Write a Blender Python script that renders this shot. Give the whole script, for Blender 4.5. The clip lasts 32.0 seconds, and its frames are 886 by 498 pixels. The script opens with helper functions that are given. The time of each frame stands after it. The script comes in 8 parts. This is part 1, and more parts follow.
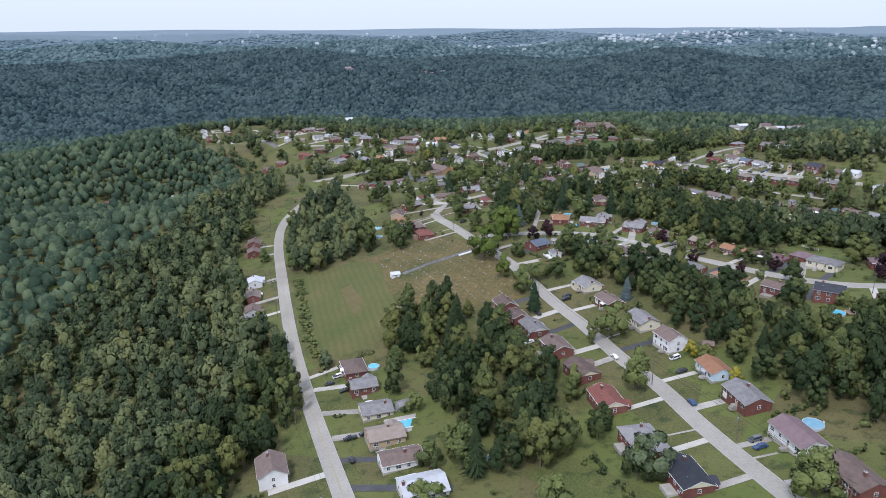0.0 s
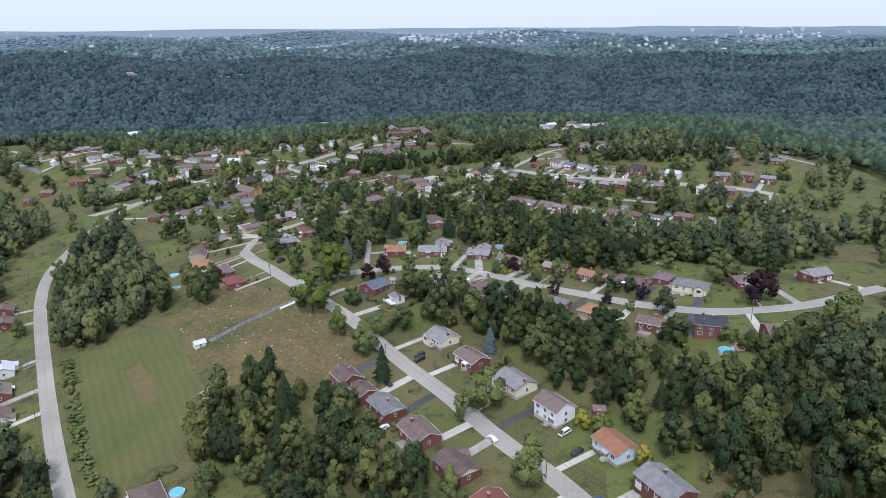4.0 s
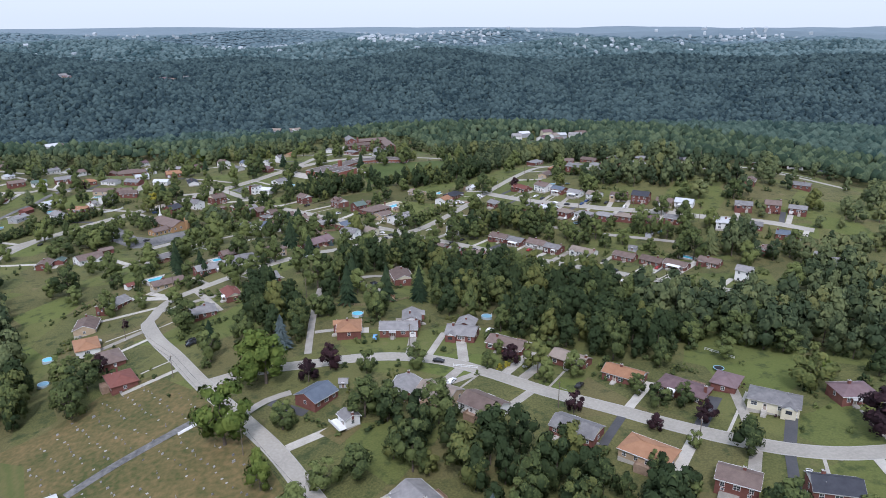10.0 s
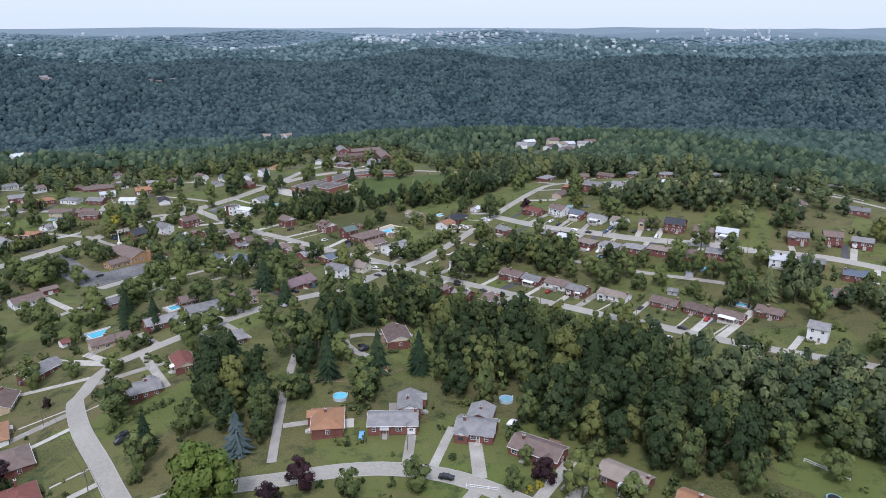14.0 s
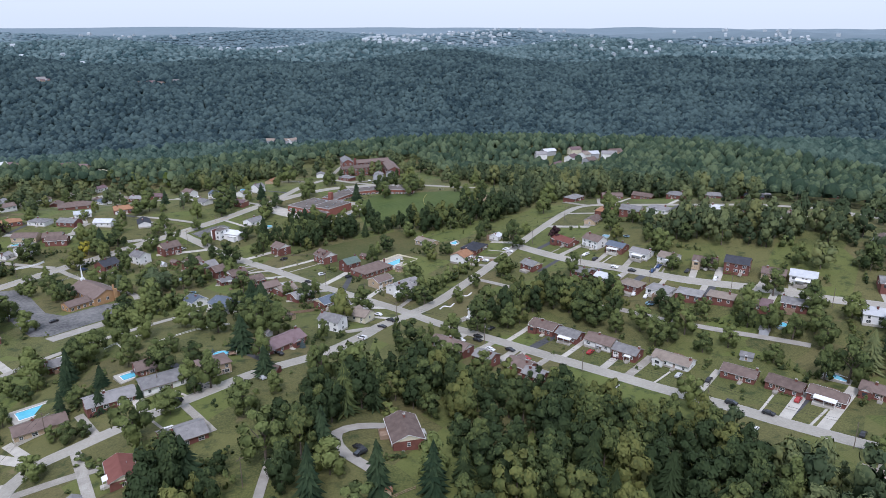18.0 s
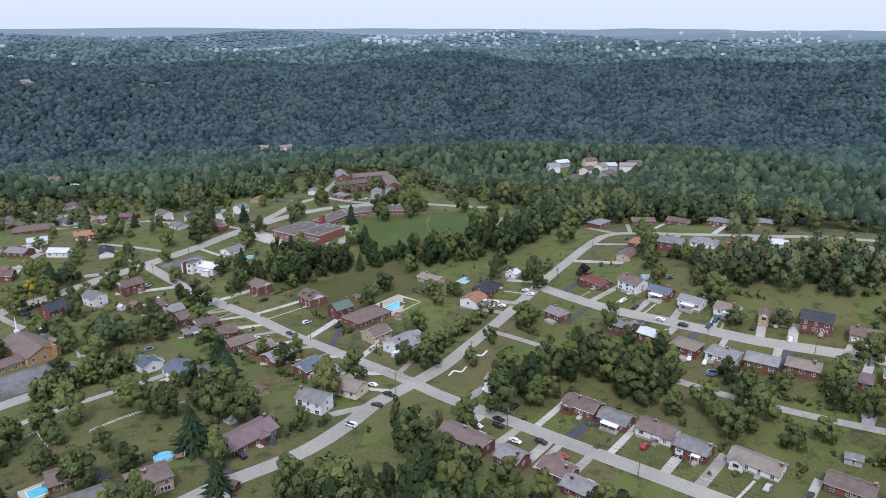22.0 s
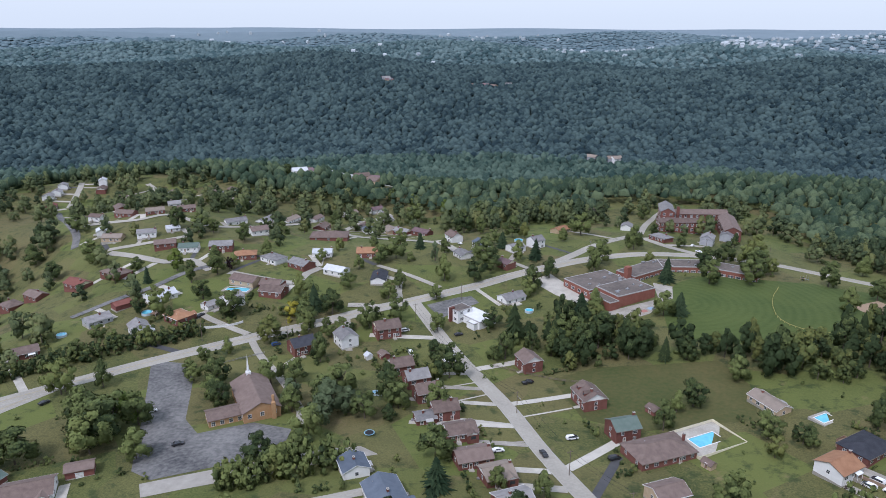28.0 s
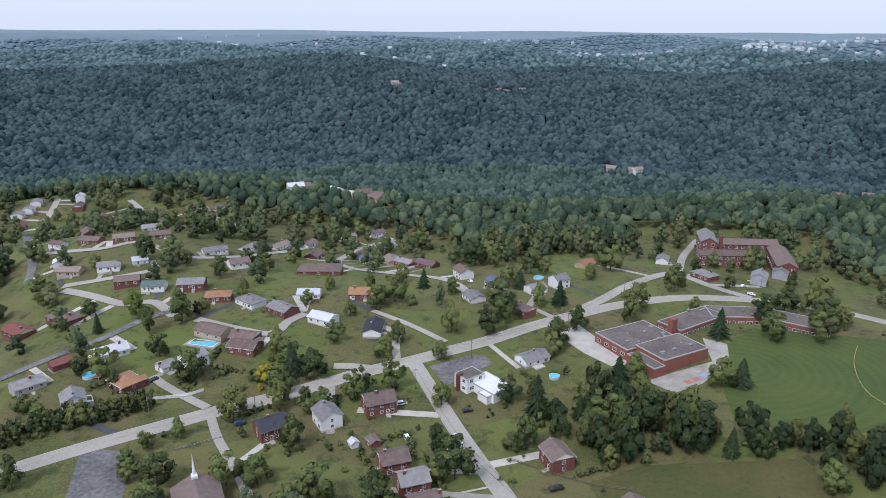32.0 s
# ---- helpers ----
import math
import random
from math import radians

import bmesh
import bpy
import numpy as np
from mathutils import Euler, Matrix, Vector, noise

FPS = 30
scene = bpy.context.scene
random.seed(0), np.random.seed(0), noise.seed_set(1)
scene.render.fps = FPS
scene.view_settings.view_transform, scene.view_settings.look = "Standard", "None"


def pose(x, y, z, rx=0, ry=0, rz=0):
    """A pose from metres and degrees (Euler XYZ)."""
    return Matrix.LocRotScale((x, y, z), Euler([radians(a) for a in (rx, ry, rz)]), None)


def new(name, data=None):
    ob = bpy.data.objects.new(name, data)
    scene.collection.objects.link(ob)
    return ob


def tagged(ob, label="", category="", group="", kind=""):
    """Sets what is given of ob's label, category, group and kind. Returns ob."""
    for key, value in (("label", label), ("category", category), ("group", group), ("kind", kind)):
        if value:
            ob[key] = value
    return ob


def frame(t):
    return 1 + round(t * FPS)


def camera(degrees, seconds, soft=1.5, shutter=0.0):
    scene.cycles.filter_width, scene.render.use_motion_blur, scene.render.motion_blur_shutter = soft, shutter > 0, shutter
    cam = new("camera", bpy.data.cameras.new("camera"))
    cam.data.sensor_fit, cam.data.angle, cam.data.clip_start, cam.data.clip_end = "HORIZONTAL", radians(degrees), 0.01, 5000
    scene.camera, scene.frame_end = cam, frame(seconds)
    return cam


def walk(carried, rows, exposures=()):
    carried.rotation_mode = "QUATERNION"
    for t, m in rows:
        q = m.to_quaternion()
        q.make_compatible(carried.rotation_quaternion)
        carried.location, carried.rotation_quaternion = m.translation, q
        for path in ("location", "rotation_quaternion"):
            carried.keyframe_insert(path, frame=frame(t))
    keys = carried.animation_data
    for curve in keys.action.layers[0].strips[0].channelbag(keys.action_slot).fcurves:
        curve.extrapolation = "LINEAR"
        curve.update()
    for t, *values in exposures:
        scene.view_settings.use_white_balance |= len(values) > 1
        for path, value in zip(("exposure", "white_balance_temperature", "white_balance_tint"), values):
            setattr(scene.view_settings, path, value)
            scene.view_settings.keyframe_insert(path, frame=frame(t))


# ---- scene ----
cam = camera(64.7, 32.0, soft=0.8)
METRES, EYE, TILT, LEAN, TURN = 585.0, 130.0, -1.25, -1.75, 0.0
ROWS = [
    (0.0, 0.0, 0.0, 0.0, -0.62, -16.56, 2.09),
    (0.5, -0.0018, 0.0156, 0.0005, -3.07, -16.66, 2.15),
    (1.0, -0.0029, 0.0314, 0.001, -6.04, -16.77, 2.2),
    (1.5, -0.0036, 0.0472, 0.0014, -8.69, -16.87, 2.27),
    (2.0, -0.0038, 0.0629, 0.0021, -9.76, -16.9, 2.32),
    (2.5, -0.0026, 0.0787, 0.0024, -10.31, -16.92, 2.34),
    (3.0, -0.0018, 0.0944, 0.0029, -11.51, -16.98, 2.34),
    (3.5, -0.0001, 0.11, 0.0029, -13.0, -17.02, 2.36),
    (4.0, 0.0021, 0.1257, 0.0031, -16.37, -17.15, 2.37),
    (4.5, 0.0046, 0.1413, 0.0037, -20.73, -17.36, 2.38),
    (6.5, 0.0197, 0.2018, 0.0039, -19.23, -17.3, 2.35),
    (7.0, 0.0237, 0.2157, 0.0039, -19.25, -17.3, 2.32),
    (7.5, 0.028, 0.2309, 0.004, -19.28, -17.3, 2.3),
    (8.0, 0.0323, 0.2461, 0.0041, -19.32, -17.32, 2.26),
    (8.5, 0.0371, 0.2614, 0.0039, -19.37, -17.31, 2.23),
    (9.0, 0.0417, 0.2767, 0.0038, -19.41, -17.31, 2.21),
    (9.5, 0.046, 0.2919, 0.0041, -19.47, -17.31, 2.15),
    (10.0, 0.0506, 0.307, 0.0043, -19.52, -17.32, 2.12),
    (10.5, 0.0552, 0.3222, 0.0046, -19.55, -17.31, 2.08),
    (11.0, 0.0599, 0.3375, 0.0045, -19.59, -17.3, 2.07),
    (11.5, 0.0644, 0.3526, 0.0046, -19.64, -17.28, 2.05),
    (12.0, 0.069, 0.3677, 0.0047, -19.66, -17.28, 2.07),
    (12.5, 0.0734, 0.3829, 0.0049, -19.7, -17.28, 2.04),
    (13.0, 0.0779, 0.3979, 0.0049, -19.71, -17.28, 2.02),
    (13.5, 0.0823, 0.4131, 0.0051, -19.74, -17.3, 1.99),
    (14.0, 0.0869, 0.4283, 0.005, -19.78, -17.28, 2.02),
    (14.5, 0.0915, 0.4433, 0.0052, -19.81, -17.3, 2.02),
    (16.5, 0.109, 0.5028, 0.0064, -19.94, -17.33, 1.97),
    (17.0, 0.1136, 0.5177, 0.0066, -19.95, -17.33, 1.99),
    (17.5, 0.1179, 0.5327, 0.0066, -19.97, -17.31, 1.97),
    (18.0, 0.1223, 0.5478, 0.0066, -18.97, -17.27, 1.95),
    (18.5, 0.1268, 0.5627, 0.0069, -18.95, -17.28, 1.95),
    (19.0, 0.1314, 0.5777, 0.0065, -18.95, -17.24, 1.95),
    (19.5, 0.1354, 0.5927, 0.007, -18.98, -17.24, 1.94),
    (20.0, 0.1396, 0.6077, 0.007, -19.0, -17.21, 1.91),
    (20.5, 0.1441, 0.6226, 0.007, -18.99, -17.19, 1.89),
    (21.0, 0.1482, 0.6377, 0.0073, -18.95, -17.2, 1.89),
    (21.5, 0.1522, 0.6527, 0.0073, -18.92, -17.19, 1.89),
    (22.0, 0.1563, 0.6677, 0.0073, -18.89, -17.19, 1.89),
    (22.5, 0.1604, 0.6826, 0.0081, -18.87, -17.23, 1.89),
    (23.0, 0.1646, 0.6977, 0.008, -18.84, -17.21, 1.89),
    (23.5, 0.1691, 0.7128, 0.0078, -18.79, -17.19, 1.89),
    (24.0, 0.1731, 0.7277, 0.0082, -18.76, -17.21, 1.9),
    (24.5, 0.1773, 0.7426, 0.0079, -18.76, -17.18, 1.9),
    (26.5, 0.1923, 0.8028, 0.0093, -17.98, -17.22, 1.91),
    (26.6, 0.193, 0.8059, 0.0093, -15.9, -17.15, 1.87),
    (26.7, 0.1937, 0.809, 0.0092, -11.4, -17.0, 1.8),
    (26.8, 0.1943, 0.812, 0.0092, -7.1, -16.86, 1.74),
    (26.9, 0.195, 0.8151, 0.0091, -2.8, -16.72, 1.67),
    (27.0, 0.1957, 0.8181, 0.0091, -0.43, -16.64, 1.64),
    (27.1, 0.1967, 0.8211, 0.0091, 1.3, -16.58, 1.6),
    (27.2, 0.1976, 0.8242, 0.0092, 3.6, -16.51, 1.56),
    (27.3, 0.1986, 0.8272, 0.0092, 5.7, -16.44, 1.5),
    (27.4, 0.1996, 0.8303, 0.0093, 7.5, -16.39, 1.46),
    (27.5, 0.2005, 0.8333, 0.0093, 7.97, -16.37, 1.44),
    (28.0, 0.2018, 0.8485, 0.0097, 8.4, -16.33, 1.42),
    (28.5, 0.2018, 0.8637, 0.0099, 8.63, -16.27, 1.37),
    (29.0, 0.2008, 0.879, 0.01, 8.8, -16.22, 1.36),
    (29.5, 0.199, 0.8945, 0.0098, 8.93, -16.17, 1.35),
    (30.0, 0.1971, 0.9094, 0.0108, 9.04, -16.19, 1.34),
    (30.5, 0.1952, 0.9246, 0.0109, 9.15, -16.16, 1.33),
    (31.0, 0.1925, 0.9398, 0.0114, 9.2, -16.14, 1.34),
    (31.5, 0.19, 0.9552, 0.0115, 9.28, -16.11, 1.33),
    (32.0, 0.1869, 0.9705, 0.0121, 9.34, -16.11, 1.3),
]
walk(cam, [(t, pose(0, 0, EYE, TILT, LEAN, TURN) @ pose(METRES * x, METRES * y, METRES * z, 90 + pitch, roll, yaw)) for t, x, y, z, yaw, pitch, roll in ROWS], [(0.0, 0.45, 5760, 21), (32.0, 0.33, 5760, 21)])

# ---- world and sun: a bright overcast afternoon ----
SUN_EL, SUN_AZ = 52.0, 205.0
world = bpy.data.worlds.new("overcast_sky")
scene.world = world
world.use_nodes = True
wn, wl = world.node_tree.nodes, world.node_tree.links
wn.clear()
sky = wn.new("ShaderNodeTexSky")
sky.sky_type, sky.sun_disc = "NISHITA", False
sky.sun_elevation, sky.sun_rotation = radians(SUN_EL), radians(SUN_AZ)
sky.air_density, sky.dust_density, sky.ozone_density = 1.0, 3.0, 1.0
cloud = wn.new("ShaderNodeMix")
cloud.data_type = "RGBA"
cloud.inputs["Factor"].default_value = 0.76
cloud.inputs["B"].default_value = (6.2, 6.95, 7.15, 1)
sky_light = wn.new("ShaderNodeBackground")
sky_light.inputs["Strength"].default_value = 0.115
wout = wn.new("ShaderNodeOutputWorld")
wl.new(sky.outputs[0], cloud.inputs["A"])
wl.new(cloud.outputs["Result"], sky_light.inputs["Color"])
wl.new(sky_light.outputs[0], wout.inputs["Surface"])
sun = new("sun", bpy.data.lights.new("sun", "SUN"))
sun.data.energy, sun.data.angle, sun.data.color = 1.7, radians(11), (1.0, 0.97, 0.92)
sun.matrix_world = pose(0, 0, 900, 90 - SUN_EL, 0, 180 - SUN_AZ)

# ---- materials ----
MATS = {}


def material(name, c1, c2, scale=1.0, rough=0.8, metal=0.0, fine=8.0, fine_amount=0.35, bump=0.2, vary=0.0, spec=0.3, tint=False, island=0.0):
    """A surface of two colours, mixed by a coarse and a fine noise of world size; vary: how far single objects differ."""
    if name in MATS:
        return MATS[name]
    m = bpy.data.materials.new(name)
    m.use_nodes = True
    n, l = m.node_tree.nodes, m.node_tree.links
    p = n["Principled BSDF"]
    p.inputs["Roughness"].default_value, p.inputs["Metallic"].default_value = rough, metal
    p.inputs["Specular IOR Level"].default_value = spec
    g = n.new("ShaderNodeNewGeometry")
    big, small = n.new("ShaderNodeTexNoise"), n.new("ShaderNodeTexNoise")
    big.inputs["Scale"].default_value, small.inputs["Scale"].default_value = scale, scale * fine
    big.inputs["Detail"].default_value, small.inputs["Detail"].default_value = 3, 2
    l.new(g.outputs["Position"], big.inputs["Vector"])
    l.new(g.outputs["Position"], small.inputs["Vector"])
    add = n.new("ShaderNodeMath")
    add.operation = "MULTIPLY_ADD"
    l.new(small.outputs["Fac"], add.inputs[0])
    add.inputs[1].default_value = fine_amount
    l.new(big.outputs["Fac"], add.inputs[2])
    last, off = add, 0.5 * fine_amount
    for source, amount in ((vary and "Random", vary), (island and "Island", island), (tint and "tint", 0.9)):
        if not source:
            continue
        if source == "Random":
            out = n.new("ShaderNodeObjectInfo").outputs["Random"]
        elif source == "Island":
            out = g.outputs["Random Per Island"]
        else:
            a = n.new("ShaderNodeAttribute")
            a.attribute_name = "tint"
            out = a.outputs["Fac"]
        more = n.new("ShaderNodeMath")
        more.operation = "MULTIPLY_ADD"
        l.new(out, more.inputs[0])
        more.inputs[1].default_value = amount
        l.new(last.outputs[0], more.inputs[2])
        last, off = more, off + 0.5 * amount
    ramp = n.new("ShaderNodeMapRange")
    ramp.inputs["From Min"].default_value, ramp.inputs["From Max"].default_value = off + 0.12, off + 0.88
    l.new(last.outputs[0], ramp.inputs["Value"])
    mix = n.new("ShaderNodeMix")
    mix.data_type = "RGBA"
    mix.inputs["A"].default_value, mix.inputs["B"].default_value = (*c1, 1), (*c2, 1)
    l.new(ramp.outputs[0], mix.inputs["Factor"])
    l.new(mix.outputs["Result"], p.inputs["Base Color"])
    if tint == "olive":
        hue, turn = n.new("ShaderNodeMapRange"), n.new("ShaderNodeMix")
        hue.inputs["From Min"].default_value, hue.inputs["From Max"].default_value, hue.inputs["To Max"].default_value = 0.72, 1.1, 0.6
        warm = n.new("ShaderNodeAttribute")
        warm.attribute_name = "tint"
        l.new(warm.outputs["Fac"], hue.inputs["Value"])
        turn.data_type = "RGBA"
        turn.inputs["B"].default_value = (0.135, 0.125, 0.034, 1)
        l.new(hue.outputs[0], turn.inputs["Factor"])
        l.new(mix.outputs["Result"], turn.inputs["A"])
        l.new(turn.outputs["Result"], p.inputs["Base Color"])
    if bump:
        b = n.new("ShaderNodeBump")
        b.inputs["Strength"].default_value, b.inputs["Distance"].default_value = bump, 0.3 / scale / fine
        l.new(small.outputs["Fac"], b.inputs["Height"])
        l.new(b.outputs[0], p.inputs["Normal"])
    MATS[name] = m
    return m


ROOFS = {
    "brown": ((0.108, 0.078, 0.067), (0.205, 0.155, 0.135)), "grey": ((0.145, 0.142, 0.142), (0.29, 0.28, 0.275)),
    "tan": ((0.2, 0.165, 0.135), (0.3, 0.25, 0.21)), "red": ((0.14, 0.05, 0.04), (0.21, 0.085, 0.068)),
    "dark": ((0.03, 0.033, 0.042), (0.06, 0.063, 0.075)), "blue": ((0.08, 0.1, 0.13), (0.135, 0.16, 0.2)),
    "orange": ((0.25, 0.125, 0.07), (0.36, 0.2, 0.115)), "purple": ((0.13, 0.085, 0.09), (0.21, 0.15, 0.155)),
    "white": ((0.42, 0.44, 0.46), (0.6, 0.61, 0.63)), "green": ((0.07, 0.11, 0.095), (0.13, 0.17, 0.15))}
WALLS = {
    "brick": ((0.125, 0.048, 0.038), (0.21, 0.09, 0.07)), "white": ((0.62, 0.62, 0.6), (0.78, 0.78, 0.77)),
    "cream": ((0.58, 0.54, 0.4), (0.7, 0.66, 0.52)), "tan": ((0.36, 0.27, 0.17), (0.5, 0.39, 0.27)),
    "paleblue": ((0.45, 0.58, 0.66), (0.58, 0.7, 0.77)), "grey": ((0.3, 0.31, 0.33), (0.42, 0.43, 0.45)), "barn": ((0.15, 0.05, 0.045), (0.24, 0.1, 0.08))}
ROOF_WORDS = {"brown": "brown", "grey": "grey", "tan": "pale tan", "red": "dark red", "dark": "charcoal", "blue": "slate blue", "orange": "orange-brown", "purple": "mauve-brown", "white": "pale grey", "green": "grey-green"}
WALL_WORDS = {"brick": "Red brick", "white": "White-sided", "cream": "Cream-sided", "tan": "Tan brick", "paleblue": "Pale blue", "grey": "Grey-sided", "barn": "Dark red boarded"}


def roof_mat(c):
    return material("shingles_" + c, *ROOFS[c], scale=0.5, fine=9, rough=0.9, vary=0.5, bump=0.5)


def wall_mat(c):
    return material("wall_" + c, *WALLS[c], scale=0.6, fine=10, rough=0.85, vary=0.4, bump=0.3)


WHITE = material("white_trim", (0.66, 0.66, 0.65), (0.8, 0.8, 0.79), 1.5, 0.5, bump=0.05)
GLASS = material("window_glass", (0.025, 0.03, 0.036), (0.06, 0.07, 0.08), 0.3, 0.08, spec=0.7, bump=0)
CONCRETE = material("concrete", (0.27, 0.25, 0.215), (0.5, 0.475, 0.42), 0.22, 0.9, fine=9, fine_amount=0.6, bump=0.3, vary=0.7)
ASPHALT = material("driveway_asphalt", (0.05, 0.052, 0.057), (0.1, 0.1, 0.105), 0.15, 0.9, fine=12, bump=0.3, vary=0.3)
LOT = material("worn_lot_asphalt", (0.055, 0.056, 0.06), (0.23, 0.225, 0.215), 0.07, 0.92, fine=9, fine_amount=0.9, bump=0.4)
ROAD = material("pale_worn_road", (0.265, 0.25, 0.215), (0.41, 0.385, 0.335), 0.05, 0.92, fine=22, fine_amount=0.8, bump=0.3)
KERB = material("kerb_stone", (0.32, 0.31, 0.28), (0.46, 0.44, 0.41), 0.5, 0.9, bump=0.2)
YELLOW = material("road_paint_yellow", (0.3, 0.25, 0.12), (0.44, 0.36, 0.17), 0.4, 0.8, bump=0.1)
ROPE = material("yellow_rope", (0.45, 0.38, 0.12), (0.58, 0.48, 0.2), 0.4, 0.8, bump=0.1)
BARK = material("bark", (0.07, 0.055, 0.042), (0.15, 0.125, 0.1), 1.5, 0.95, bump=0.6)
POLE_WOOD = material("weathered_pole", (0.11, 0.085, 0.065), (0.2, 0.165, 0.13), 1.2, 0.9, bump=0.3)
STONE = material("grave_granite", (0.17, 0.165, 0.16), (0.42, 0.41, 0.39), 0.5, 0.7, vary=0.9, bump=0.2)
RUBBER = material("tyre_rubber", (0.015, 0.015, 0.016), (0.03, 0.03, 0.032), 3, 0.85, bump=0.1)
WATER = material("pool_water", (0.09, 0.42, 0.58), (0.17, 0.58, 0.72), 0.5, 0.08, fine=6, spec=0.6, bump=0.1)
TARP = material("pool_cover", (0.14, 0.3, 0.4), (0.26, 0.45, 0.54), 0.6, 0.5, bump=0.2)
LINER = material("pool_wall_liner", (0.35, 0.45, 0.5), (0.55, 0.62, 0.66), 0.8, 0.5, bump=0.1)
TIMBER = material("deck_timber", (0.2, 0.13, 0.085), (0.34, 0.25, 0.18), 0.8, 0.85, vary=0.4, bump=0.4)
METAL = material("grey_metal", (0.3, 0.3, 0.31), (0.45, 0.45, 0.46), 1, 0.45, metal=0.7, bump=0.05)
FLAT_ROOF = material("flat_roof_gravel", (0.075, 0.063, 0.056), (0.19, 0.163, 0.145), 0.09, 0.92, fine=9, fine_amount=0.7, bump=0.3)
WHITE_ROOF = material("white_membrane_roof", (0.6, 0.61, 0.62), (0.76, 0.77, 0.78), 0.2, 0.6, bump=0.1)
DRY_GRASS = material("dry_cemetery_grass", (0.05, 0.066, 0.018), (0.185, 0.132, 0.058), 0.06, 0.95, fine=9, fine_amount=1.1, bump=0.5)
LAWN = material("school_lawn", (0.04, 0.068, 0.013), (0.084, 0.11, 0.026), 0.05, 0.95, fine=14, fine_amount=0.6, bump=0.5)
FIELD = material("rough_field_grass", (0.042, 0.064, 0.015), (0.108, 0.095, 0.036), 0.035, 0.95, fine=16, fine_amount=0.8, bump=0.5)
DIRT = material("bare_dirt", (0.25, 0.17, 0.11), (0.38, 0.29, 0.2), 0.2, 0.95, bump=0.4)
GRAVEL = material("grey_gravel", (0.25, 0.23, 0.2), (0.4, 0.38, 0.34), 0.3, 0.95, fine=14, bump=0.5)
LEAF = material("broadleaf", (0.032, 0.05, 0.02), (0.148, 0.178, 0.058), 0.11, 0.75, fine=9, fine_amount=0.4, bump=0.3, vary=0.6, tint="olive", island=0.14, spec=0.12)
LEAF_PALE = material("pale_broadleaf", (0.06, 0.085, 0.04), (0.13, 0.165, 0.085), 0.11, 0.75, fine=9, bump=0.6, island=0.6, vary=0.3, spec=0.15)
LEAF_YELLOW = material("yellow_green_leaf", (0.06, 0.095, 0.018), (0.13, 0.165, 0.035), 0.11, 0.75, fine=9, bump=0.6, island=0.6, vary=0.3, spec=0.15)
LEAF_GOLD = material("golden_shrub_leaf", (0.22, 0.2, 0.02), (0.34, 0.3, 0.045), 0.3, 0.75, bump=0.6, island=0.6, vary=0.2, spec=0.15)
LEAF_PLUM = material("plum_leaf", (0.02, 0.011, 0.014), (0.055, 0.026, 0.03), 0.3, 0.75, bump=0.6, island=0.6, vary=0.5, spec=0.15)
NEEDLE = material("conifer_needle", (0.015, 0.032, 0.015), (0.045, 0.07, 0.032), 0.2, 0.8, bump=0.6, island=0.6, vary=0.5, tint=True, spec=0.15)
SPRUCE = material("blue_spruce_needle", (0.06, 0.085, 0.085), (0.115, 0.15, 0.15), 0.2, 0.8, bump=0.6, island=0.6, vary=0.3, spec=0.15)
# ridge leaves: the blue haze of distance is put into the base colour
HAZED_RIDGE_LEAF = material("hazed_ridge_woodland", (0.019, 0.035, 0.042), (0.071, 0.107, 0.106), 0.012, 0.9, fine=36, fine_amount=1.1, bump=0.5, tint=True, island=0.25, spec=0.05)
# valley leaves: green with a thinner blue haze mixed into the colour
HAZED_VALLEY_LEAF = material("hazed_valley_woodland", (0.024, 0.047, 0.041), (0.086, 0.126, 0.098), 0.02, 0.9, fine=30, fine_amount=1.2, bump=0.7, tint=True, island=0.25, spec=0.05)
# paler, greyer broadleaf for farther trees: light haze painted into the leaf
HAZED_PLATEAU_LEAF = material("hazed_plateau_broadleaf", (0.042, 0.062, 0.03), (0.158, 0.184, 0.078), 0.11, 0.75, fine=9, fine_amount=0.4, bump=0.3, tint="olive", island=0.14, spec=0.12)
# outer slopes: a step from near leaf towards the hazed valley colour
HAZED_SLOPE_LEAF = material("hazed_slope_woodland", (0.03, 0.052, 0.032), (0.096, 0.128, 0.068), 0.05, 0.85, fine=14, fine_amount=1.3, bump=1.0, tint=True, island=0.3, spec=0.1)
# distant hills: leaf colour paled and blued to carry the haze
HAZED_DISTANT_LEAF = material("hazed_distant_hill_woodland", (0.044, 0.077, 0.084), (0.135, 0.19, 0.193), 0.006, 0.95, fine=30, fine_amount=1.0, bump=0.2, tint=True, spec=0.0)

# ---- the lie of the land; the plan is drawn at 1 : PLAN and brought to metres at the end of the file ----
PLAN = 1.3
SIZE = 1 / PLAN
HILL_X, HILL_Y, HILL_SPREAD, BASE_Z = np.arange(-240, 440, 95.0), np.arange(40, 960, 92.0), 74.0, -14.0
